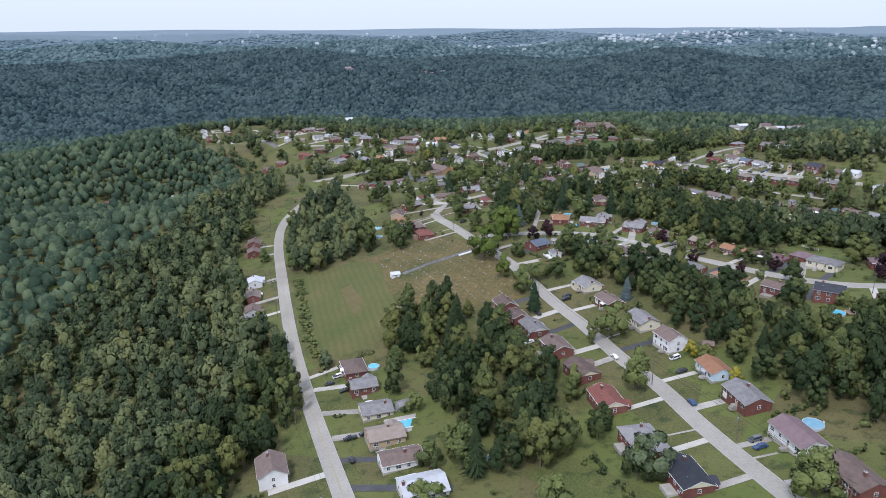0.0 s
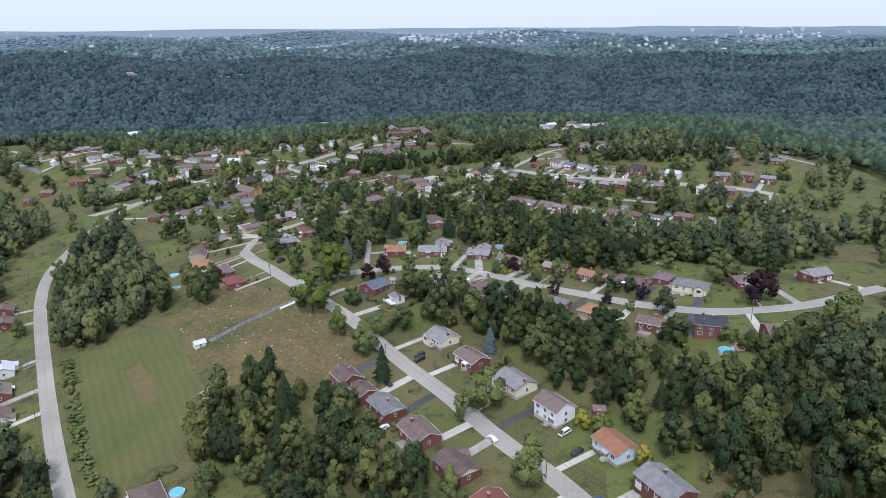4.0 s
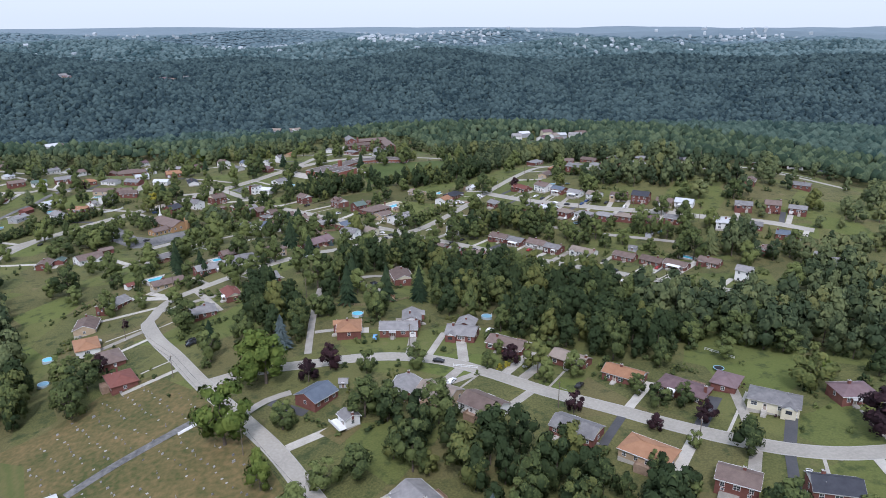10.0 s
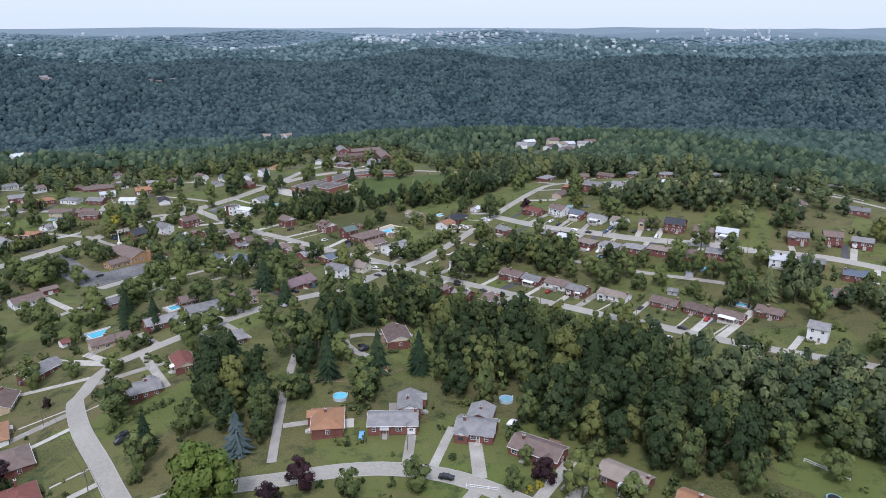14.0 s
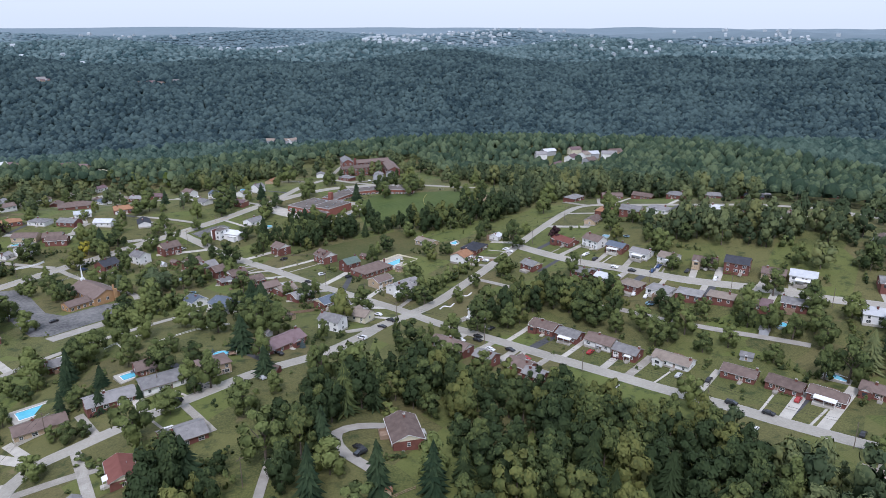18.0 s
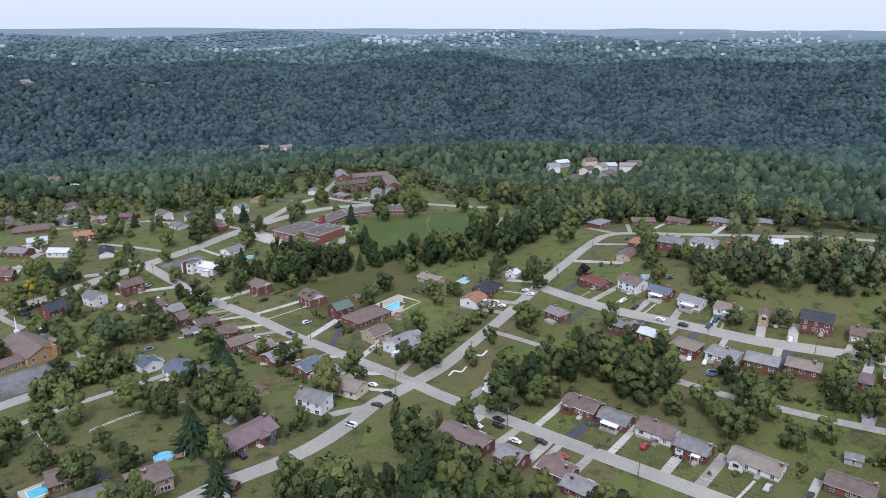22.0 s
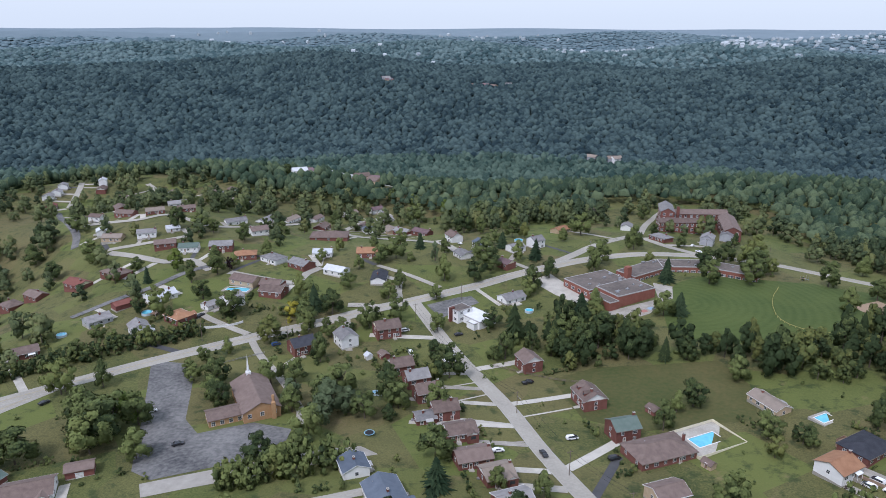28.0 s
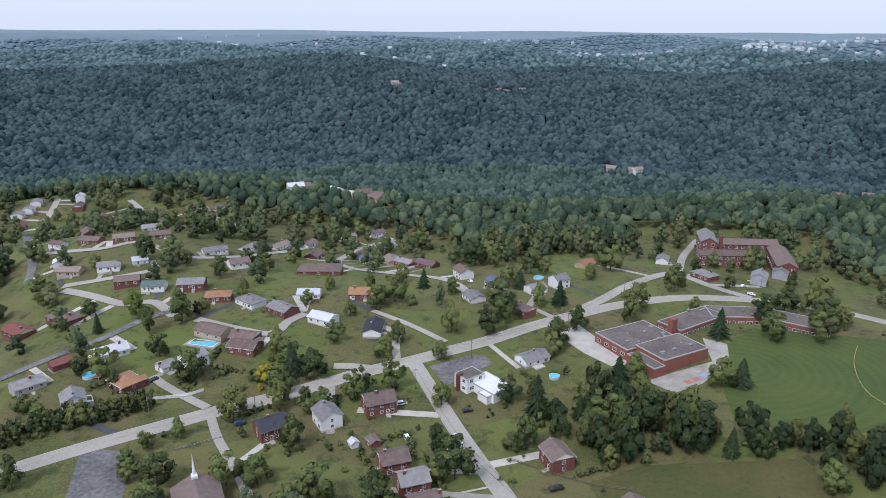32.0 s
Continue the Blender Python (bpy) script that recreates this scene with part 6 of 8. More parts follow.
for where, s in POLES.items():
    line = points(s)
    for k, (px, py) in enumerate(line):
        qx, qy = line[min(k + 1, len(line) - 1)]
        ox, oy = line[max(k - 1, 0)]
        yw = math.degrees(math.atan2(qy - oy, qx - ox)) + 90
        count += 1
        utility_pole(px, py, yw, lamp=count % 4 == 1, drum=count % 5 == 2)
    if where in ("main road", "cross street", "west road", "hill street"):
        for off in (-1.1, 0.4):
            b, wire = Build(), []
            for (ax, ay), (bx, by) in zip(line, line[1:]):
                d = math.hypot(bx - ax, by - ay)
                nx_, ny_ = -(by - ay) / d * off, (bx - ax) / d * off
                for q in np.linspace(0, 0.9, 9):
                    wire.append((ax + (bx - ax) * q + nx_, ay + (by - ay) * q + ny_, h(ax, ay) * (1 - q) + h(bx, by) * q + (9.5 - 3.2 * q * (1 - q)) * SIZE))
            e, n_ = 0.022, len(wire)
            b.v = [(x_ + dx_, y_ + dx_, z_ + dz_) for x_, y_, z_ in wire for dx_, dz_ in ((-e, -e), (e, -e), (0, e))]
            b.f = [(3 * i + k, 3 * i + (k + 1) % 3, 3 * i + 3 + (k + 1) % 3, 3 * i + 3 + k) for i in range(n_ - 1) for k in range(3)]
            b.m = [0] * len(b.f)
            solid("power_line", b.mesh("power_line", RUBBER), Matrix(), "Black overhead power line slung between poles", "cable", "power lines")


# ---- fences, ropes and edging ----
def fence(s, label, tall=1.2, mat=None, rails=2, every=2.5, board=False):
    line = spline(points(s), every)
    ob = thing("fence", line[0][0], line[0][1], 0, 0, label, "fence", "garden fences", size=1)
    tall *= SIZE
    ox, oy = line[0]
    post = shared(("fpost", tall, mat), lambda: Build().box(-0.06, 0.06, -0.06, 0.06, -0.5, tall).mesh("post", mat or WHITE))
    for x_, y_ in line:
        part("post", post, ob, pose(x_ - ox, y_ - oy, h(x_, y_)))
    for r in range(1 if board else rails):
        b = Build()
        zl = 0.1 if board else tall * (r + 1) / rails - 0.12
        zh = tall - 0.05 if board else zl + 0.1
        run = np.gradient(line, axis=0)
        for (ax, ay), (dx_, dy_) in zip(line, run):
            d, za = math.hypot(dx_, dy_), h(ax, ay)
            nx_, ny_ = -dy_ / d * 0.04, dx_ / d * 0.04
            b.v += [(ax - nx_ - ox, ay - ny_ - oy, za + zl), (ax - nx_ - ox, ay - ny_ - oy, za + zh), (ax + nx_ - ox, ay + ny_ - oy, za + zh), (ax + nx_ - ox, ay + ny_ - oy, za + zl)]
        b.f = [(4 * i + k, 4 * i + (k + 1) % 4, 4 * i + 4 + (k + 1) % 4, 4 * i + 4 + k) for i in range(len(line) - 1) for k in range(4)]
        b.m = [0] * len(b.f)
        part("board_panel" if board else "rail", b.mesh("rail", mat or WHITE), ob)


fence("161,292 163,282", "White two-rail garden fence")
fence("88,313 94,309", "White picket garden fence")
fence("34,486 46,492 58,494", "Low white garden fence", 1.0)
fence("16,492 24,497 30,499", "Low white garden fence", 1.0)
fence("-20,594 -8,604", "Low roadside rail fence", 0.9, METAL)
fence("86,512 94,518 100,522 106,514", "Brown board garden fence", 1.5, TIMBER, board=True)
fence("60,550 70,556 76,560", "Brown board garden fence", 1.5, TIMBER, board=True)
fence("168,552 178,540 186,534", "Brown board garden fence", 1.4, TIMBER, board=True)
fence("64,372 78,368 92,372", "Brown post and rail fence", 1.1, TIMBER)
fence("196,690 190,677 186,663 185,650 190,640 202,634", "Low yellow rope fence round a ball field", 0.9, ROPE, 1, 3.0)
fence("-40,618 -30,622 -26,626", "White board fence by a driveway", 1.5, WHITE, board=True)
fence("78.0,501.4 84.8,501.8 91.1,503.7", "Brown board garden fence", 1.5, TIMBER, board=True)
fence("19.6,494.4 24.3,483.4 27.6,486.4", "Low white garden fence", 1.0)
fence("76,606 96,598 108,596", "Weathered post fence at a field edge", 1.1, POLE_WOOD)
for s in ("150,503 153,505.5 155,504.5 158,507", "139,494 142,497 144,495.5 147,498.5"):
    solid("stone_edging", ribbon("stone_edging", spline(points(s), 0.6), 0.5, 0.3, WHITE, 0, 1, 0.5), Matrix(), "Wavy bed edging of white stones", "edging", "flower bed edgings")

# a camper trailer, a delivery truck, a playground climber
camper = thing("camper_trailer", 127.5, 514.5, h(127, 514) + 0.2, 35, "White camper trailer parked on a driveway", "trailer")
part("body", Build().prism([(-1.15, 0.6), (1.15, 0.6), (1.15, 2.6), (0.9, 2.9), (-0.9, 2.9), (-1.15, 2.6)], -3.2, 3.2).mesh("body", WHITE), camper)
part("stripe", Build().box(-3.22, 3.22, -1.17, 1.17, 1.15, 1.3).mesh("stripe", GLASS), camper)
for u in (-1.6, 0.2, 1.8):
    part("window", window_mesh(1.05, 0.6), camper, pose(u, -1.15, 1.6))
part("tow_bar", Build().box(3.2, 4.4, -0.08, 0.08, 0.55, 0.65).mesh("tow_bar", METAL), camper)
for u in (-0.5, 0.5):
    for s in (-1, 1):
        part("wheel", wheel_mesh(), camper, pose(u, s * 1.0, 0, 0, 0, 90))
van = thing("delivery_truck", 60.5, 611.5, h(60, 612) + 0.2, -60, "White box delivery truck at the kerb", "truck")
part("box_body", Build().soft_box(-3.0, 1.2, -1.1, 1.1, 0.7, 3.1, 0.06).mesh("box_body", WHITE), van)
part("cab", Build().prism([(-1.0, 0.5), (1.0, 0.5), (1.0, 1.5), (0.85, 2.2), (-0.85, 2.2), (-1.0, 1.5)], 1.25, 2.9).mesh("cab", WHITE), van)
part("windscreen", Build().box(2.88, 2.94, -0.8, 0.8, 1.4, 2.1).mesh("windscreen", GLASS), van)
for u in (-1.8, 2.1):
    for s in (-1, 1):
        part("wheel", wheel_mesh(), van, pose(u, s * 0.95, 0, 0, 0, 90))
climber = thing("playground_climber", 212, 706, h(212, 706), 20, "Grey playground climbing frame on a lawn", "playground")
for u in (-2, 0, 2):
    for s in (-1, 1):
        part("post", shared("climb_post", lambda: Build().tube(0, 0, -0.5, 2.6, 0.08, 0.08, 6).mesh("post", METAL)), climber, pose(u, s, 0))
part("platform", Build().box(-2, 0, -1, 1, 1.2, 1.3).mesh("platform", TIMBER), climber)
part("slide", Build().add([(0, -0.4, 1.3), (0, 0.4, 1.3), (3.2, 0.4, 0.2), (3.2, -0.4, 0.2), (0, -0.4, 1.2), (0, 0.4, 1.2), (3.2, 0.4, 0.1), (3.2, -0.4, 0.1)], [(0, 3, 2, 1), (4, 5, 6, 7), (0, 4, 7, 3), (1, 2, 6, 5)]).mesh("slide", PLAY_BLUE), climber)


# ---- houses in the valley and on the ridge, some placed for the camera's view ----
FAR_SITES = []


def far_house(x, y, yaw, L, D, wall, wc, rc, group):
    z = h(x, y)
    FAR_SITES.append((x, y))
    ob = thing("house", x, y, z, yaw, f"Distant {WALL_WORDS[wc].lower()} house with {ROOF_WORDS[rc]} gabled roof", "house", group, size=1)
    b = Build().box(-L / 2, L / 2, -D / 2, D / 2, -4, wall)
    for s in (-1, 1):
        b.add([(s * L / 2, -D / 2, wall), (s * L / 2, D / 2, wall), (s * L / 2, 0, wall + D * 0.24)], [(0, 1, 2)[::s]])
    part("wall", b.mesh("wall", wall_mat(wc)), ob)
    part("roof", roof_mesh(L, D, wall, D * 0.24, False, roof_mat(rc)), ob)


rv = random.Random(12)
for cx_, cy_, sx_, sy_, n, group in ((560, 1190, 85, 45, 26, "houses in the valley"), (380, 1245, 50, 24, 9, "houses in the valley"), (392, 832, 46, 36, 11, "houses in the valley"), (170, 1325, 30, 10, 3, "houses in the valley"), (-430, 1120, 50, 20, 7, "houses in the valley"), (-70, 955, 55, 16, 10, "houses in the valley"), (-12, 1690, 60, 10, 6, "houses on the ridge"), (-210, 1640, 40, 10, 4, "houses on the ridge")):
    for i in range(n):
        a, q = rv.random() * 6.283, math.sqrt(rv.random())
        big = cx_ == 170
        far_house(cx_ + sx_ * q * math.cos(a), cy_ + sy_ * q * math.sin(a), rv.uniform(-40, 40), 15 if big else rv.uniform(10, 15), 11 if big else rv.uniform(8, 10), rv.uniform(4, 7), rv.choice(("white", "tan", "white", "grey", "cream")), "tan" if big else rv.choice(("tan", "grey", "brown", "white", "purple")), group)


# ---- garden pools, sheds and trampolines ----
ground_pool(-8.9, 183.9, 20, 9, 4.5, 2.5)
round_pool(-22.6, 223.0, 2.6)
round_pool(14.3, 158.5, 3, 2, yaw=100, cover=True)
round_pool(94.1, 152.5, 3.4, cover=True)
round_pool(131.5, 210.4, 2.9, deck=True)
round_pool(70.0, 360.3, 2.6)
round_pool(112.6, 345.7, 2.5, cover=True)
round_pool(-34.0, 394.8, 2.6)
round_pool(-31.8, 372.5, 2.4, cover=True)
round_pool(54.0, 460.9, 3.2, 2.4, deck=True)
ground_pool(28.2, 459.8, 25, 8, 4, 1.6)
ground_pool(1.6, 453.5, 25, 10, 5.5, 1.8)
ground_pool(139.9, 563.1, 33, 10, 5, 4.5, True)
ground_pool(175.0, 574.5, 35, 6, 3.5, 1.2)
ground_pool(230.2, 387.1, -58, 6, 3.5, 1.4)
round_pool(239.1, 418.8, 2.8, deck=True)
ground_pool(-40.9, 655.3, -5, 11, 4.5, 1.5)
round_pool(-68.5, 628.1, 3, deck=True)
round_pool(-93.2, 608.1, 2.6)
round_pool(87.4, 653.8, 2.3)
round_pool(40.3, 579.7, 2.4, 1.6, cover=True)
round_pool(79.0, 745.1, 3)
round_pool(234.2, 525.4, 2.3, cover=True)
trampoline(44.6, 552.5, 2)
trampoline(212.4, 456.8, 2.2)
trampoline(240.8, 518.2, 2)
trampoline(154.2, 278.1, 2)
trampoline(211.5, 456.4, 2)
shed(85.3, 372.1, 80, 4, 3, "tan", "orange")
shed(-11.1, 194.0, 30, 5, 4, "grey", "grey")
shed(86.6, 202.6, -20, 4, 3, "barn", "brown")
shed(79.5, 494.6, -55, 5, 4, "tan", "brown")
shed(70.0, 476.4, -55, 4, 3, "grey", "grey")
shed(30.7, 606.1, -50, 3, 3, "white", "white")
shed(36.0, 607.9, -50, 5, 4, "barn", "brown")
shed(127.4, 578.0, -55, 5, 4, "barn", "brown")
shed(91.4, 607.2, -50, 3, 2, "grey", "grey")
shed(137.7, 549.5, -50, 4, 3, "tan", "brown")
shed(-10.4, 453.0, 30, 5, 5, "white", "red")
shed(231.6, 418.8, 40, 5, 4, "grey", "grey")
shed(55.5, 315.0, -20, 3, 3, "grey", "grey")
shed(215.3, 408.4, -50, 5, 4, "grey", "grey")
shed(69.0, 441.5, -40, 4, 3, "barn", "brown")
shed(207.2, 600.4, 40, 4, 3, "barn", "brown")

# ---- parked cars ----
car(-35.0, 220.6, 198, "suv", "white")
car(-37.4, 216.4, 198, "car", "black")
car(-31.3, 209.8, 198, "car", "black")
car(-21.3, 180.7, 198, "pickup truck", "black")
car(-25.8, 179.1, 198, "pickup truck", "black")
car(-24.0, 167.3, 108, "car", "black", "at the kerb", lift=0.2)
car(49.0, 147.3, 190, "car", "light blue")
car(79.0, 150.3, 190, "suv", "grey")
car(78.7, 146.9, 190, "car", "dark blue")
car(84.4, 127.1, 189, "car", "black")
car(51.1, 255.7, 197, "suv", "black")
car(71.2, 172.5, 99, "car", "dark blue", "at the kerb", lift=0.2)
car(75.1, 199.0, 197, "suv", "white")
car(32.4, 224.2, 195, "car", "white")
car(74.4, 190.6, 197, "car", "black")
car(57.8, 205.8, 105, "car", "white", "at the kerb", lift=0.2)
car(38.3, 244.5, 108, "car", "black", "at the kerb", lift=0.2)
car(50.5, 253.3, 198, "suv", "black")
car(71.1, 340.1, 72, "car", "light blue")
car(84.9, 317.2, -34, "car", "black", "at the kerb", lift=0.2)
car(108.6, 333.5, 38, "car", "white")
car(14.5, 368.9, 198, "car", "black")
car(136.6, 230.0, 42, "pickup truck", "white")
car(115.4, 287.1, 35, "car", "black")
car(14.8, 366.1, 198, "pickup truck", "black")
car(83.6, 391.1, 121, "car", "black", "at the kerb", lift=0.2)
car(108.1, 304.3, 31, "car", "silver")
car(84.3, 304.3, 38, "car", "white")
car(197.3, 379.3, -62, "car", "black", "at the kerb", lift=0.2)
car(210.5, 360.8, 29, "car", "black")
car(83.4, 388.8, 211, "suv", "black")
car(41.4, 431.6, 17, "suv", "black", "at the kerb", lift=0.2)
car(50.5, 445.4, 108, "car", "black")
car(64.7, 437.7, 118, "car", "silver")
car(192.1, 388.1, -62, "suv", "black", "at the kerb", lift=0.2)
car(187.5, 373.9, 28, "car", "white")
car(71.8, 455.6, 118, "car", "black")
car(67.1, 438.4, 118, "suv", "silver")
car(173.7, 435.3, 31, "car", "red")
car(189.7, 408.9, 30, "car", "silver")
car(167.4, 410.1, 30, "suv", "white")
car(142.8, 461.5, -56, "car", "black", "at the kerb", lift=0.2)
car(148.9, 446.7, -58, "car", "black", "at the kerb", lift=0.2)
car(135.4, 459.7, -56, "car", "white", "at the kerb", lift=0.2)
car(142.3, 449.0, -58, "car", "white", "at the kerb", lift=0.2)
car(151.0, 438.6, -58, "car", "red", "at the kerb", lift=0.2)
car(147.0, 481.0, 34, "car", "white")
car(148.7, 478.4, 34, "car", "black")
car(196.0, 402.5, 33, "car", "black")
car(210.2, 381.9, 28, "car", "red")
car(211.7, 466.8, 35, "car", "white")
car(39.5, 630.3, 29, "suv", "white")
car(102.4, 559.4, 24, "suv", "white")
car(113.4, 550.2, 28, "suv", "black")
car(127.2, 514.4, 30, "car", "white")
car(113.4, 493.1, 128, "car", "white")
car(111.2, 478.4, 135, "car", "black")
car(101.2, 466.7, 132, "suv", "white")
car(116.5, 484.8, 128, "pickup truck", "black")
car(59.1, 606.7, -61, "car", "white", "at the kerb", lift=0.2)
car(150.5, 467.4, 34, "car", "black")
car(141.3, 458.2, -58, "car", "black", "at the kerb", lift=0.2)
car(224.5, 516.6, 19, "car", "black")
car(216.4, 513.0, 19, "car", "white")
car(216.8, 505.5, 27, "suv", "black")
car(218.4, 492.4, -63, "car", "white", "at the kerb", lift=0.2)
car(222.0, 484.5, -62, "car", "black", "at the kerb", lift=0.2)
car(232.4, 480.6, 28, "car", "dark blue")
car(228.4, 479.0, 28, "car", "dark blue")
car(238.6, 469.9, 30, "car", "black")
car(242.8, 457.9, 39, "suv", "white")
car(214.1, 462.4, 35, "car", "white")
car(191.6, 546.9, 128, "car", "white")
car(191.6, 542.2, 128, "car", "white")
car(176.5, 543.6, 128, "suv", "white")
car(177.6, 539.1, 128, "car", "white")
car(-26.9, 558.9, 45, "car", "white", "at the kerb", lift=0.2)
car(-63.5, 558.7, 67, "car", "black", "at the kerb", lift=0.2)
car(45.5, 611.4, -61, "suv", "white", "at the kerb", lift=0.2)
car(94.4, 549.0, -66, "car", "black", "at the kerb", lift=0.2)
car(173.7, 541.6, 128, "suv", "white")
car(81.9, 548.6, 24, "car", "white")
car(-8.2, 541.0, 30, "car", "black")
car(-45.2, 628.6, 242, "car", "black")
car(-6.2, 610.7, 36, "suv", "dark blue")
car(60.9, 629.7, 29, "car", "black")
car(48.0, 737.4, 125, "car", "white", "at the kerb", lift=0.2)
car(88.8, 594.1, 29, "pickup truck", "black")
car(172.4, 743.1, -39, "car", "white", "at the kerb", lift=0.2)
car(142.7, 746.1, -50, "car", "black", "at the kerb", lift=0.2)
car(171.7, 755.3, 51, "car", "white")
# ---- trees ----
def ball(detail):
    bm = bmesh.new()
    bmesh.ops.create_icosphere(bm, subdivisions=detail, radius=1.0)
    v = np.array([p.co[:] for p in bm.verts])
    f = np.array([[q.index for q in t.verts] for t in bm.faces])
    bm.free()
    return v, f


BALLS = {1: ball(1), 2: ball(2)}


def unit(v):
    return v / np.maximum(np.linalg.norm(v, axis=-1, keepdims=True), 1e-6)


def leafy(rng, clumps, detail, cards, card, spire=0.0, rough=0.2, full=1.0):
    """A crown round the origin: clumps of foliage on an uneven frame, each covered in leaf sprays. Gives corners, faces, tints and soft normals."""
    V, F, T, N, o = [], [], [], [], 0
    bv, bf = BALLS[detail]
    z = np.linspace(-0.72, 0.74, clumps) + rng.uniform(-0.07, 0.07, clumps)
    turn = np.cumsum(rng.uniform(1.7, 3.1, clumps))
    lean = rng.uniform(-0.12, 0.12, 2)
    for k in range(clumps):
        wide = math.sqrt(max(0.05, 1 - abs(z[k] + 0.12) ** 2.2)) * (1 - spire * (z[k] + 0.7) * 0.55)
        size = full * rng.uniform(0.28, 0.45) * (1 - 0.22 * max(z[k], 0)) * (0.75 + 0.25 * wide)
        reach = max(0.0, wide - size * 0.75) * rng.uniform(0.66, 1.08)
        if k % 4 == 3:
            reach *= 0.3
        c = np.array([reach * math.cos(turn[k]) + lean[0] * z[k], reach * math.sin(turn[k]) + lean[1] * z[k], z[k]])
        squash = np.array([1.0, 1.0, rng.uniform(0.72, 1.0)])
        out = c / max(0.2, np.linalg.norm(c))
        v = bv * rng.uniform(1 - rough, 1 + rough, (len(bv), 1)) * size * 0.74 * squash + c
        mid = bv[bf].mean(1)
        f = bf[(mid[:, 2] > -0.75) & (mid @ out > -0.72)]
        V.append(v)
        F.append(f + o)
        N.append(unit(0.55 * bv + v + np.array([0, 0, 0.3])))
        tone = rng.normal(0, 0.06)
        # cores tinted darker than the sprays: shade inside the clump put into colour
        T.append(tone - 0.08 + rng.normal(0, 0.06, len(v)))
        o += len(v)
        if cards:
            d = unit(rng.normal(size=(cards, 3)) + out * 0.6 + np.array([0, 0, 0.4]))
            p = c + d * squash * size * rng.uniform(0.76, 1.06, (cards, 1))
            nrm = d + rng.normal(size=(cards, 3)) * 0.28
            a = unit(np.cross(nrm, rng.normal(size=(cards, 3))))
            b = unit(np.cross(nrm, a))
            s = card * rng.uniform(0.55, 1.4, (cards, 1))
            V.append(np.stack([p - a * s, p + a * s * 0.8 - b * s * 0.4, p + b * s * 1.15], 1).reshape(-1, 3))
            i = o + 3 * np.arange(cards)[:, None]
            F.append(i + np.array([0, 1, 2]))
            N.append(np.repeat(unit(0.55 * d + p + rng.normal(size=(cards, 3)) * 0.2 + np.array([0, 0, 0.3])), 3, axis=0))
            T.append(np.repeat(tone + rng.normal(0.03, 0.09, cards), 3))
            o += 3 * cards
    V, F = np.vstack(V), np.vstack(F)
    N = np.vstack(N)
    face = np.cross(V[F[:, 1]] - V[F[:, 0]], V[F[:, 2]] - V[F[:, 0]])
    away = (face * N[F[:, 0]]).sum(1) < 0
    F[away] = F[away][:, ::-1]
    return V, F, np.concatenate(T), N


def cone(rng, tiers, sides):
    """A conifer crown of height 1 and radius about 0.2: drooping tiers with ragged edges."""
    V, F, o = [], [], 0
    for k in range(tiers):
        u = k / tiers
        r, z = 0.24 * (1 - u) ** 0.8 + 0.015, 0.06 + 0.9 * u
        a = np.arange(sides * 2) * math.pi / sides + rng.random() * 3
        rad = r * np.where(np.arange(sides * 2) % 2 == 0, 1.0, 0.45) * rng.uniform(0.65, 1.25, sides * 2)
        ring_ = np.stack([rad * np.cos(a), rad * np.sin(a), z - 0.06 * rad / r * rng.uniform(0.4, 1.4, sides * 2)], 1)
        V.append(np.vstack([ring_, [[0, 0, min(1.0, z + 1.9 / tiers)]]]))
        n = sides * 2
        F.append(np.array([(o + i, o + (i + 1) % n, o + n) for i in range(n)]))
        o += n + 1
    v = np.vstack(V)
    n = unit(np.stack([v[:, 0], v[:, 1], 0.08 + 0.3 * np.hypot(v[:, 0], v[:, 1])], 1) + rng.normal(0, 0.03, v.shape))
    return v, np.vstack(F), rng.normal(0, 0.2, len(v)), n


rng = np.random.default_rng(7)
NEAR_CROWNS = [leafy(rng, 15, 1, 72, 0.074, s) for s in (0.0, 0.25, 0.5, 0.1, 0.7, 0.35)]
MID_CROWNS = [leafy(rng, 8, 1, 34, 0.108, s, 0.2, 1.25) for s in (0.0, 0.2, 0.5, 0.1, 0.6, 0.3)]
BUSHES = [leafy(rng, 3, 1, 20, 0.26, 0.0, 0.2, 1.6) for _ in range(6)]


def dome(detail, lo, hi, cut, mottle):
    """A far crown: one uneven dome."""
    v, f = BALLS[detail]
    n = unit(v + rng.normal(0, 0.12, v.shape))
    v = v * rng.uniform(lo, hi, (len(v), 1))
    return v, f[v[f].mean(1)[:, 2] > cut], rng.normal(0, mottle, len(v)), n


FAR_CROWNS = [dome(1, 0.84, 1.14, -0.2, 0.12) for _ in range(10)]
RAGGED_CROWNS = [dome(2, 0.66, 1.2, 0.02, 0.2) for _ in range(8)]
TALL_CONES = []
for _ in range(2):
    v_, f_, t_, n_ = cone(rng, 17, 11)
    TALL_CONES.append((v_ * np.array([3.3, 3.3, 2.1]) - np.array([0, 0, 1.1]), f_, t_ - 0.25, n_))
CONES = [cone(rng, 15, 9) for _ in range(3)]


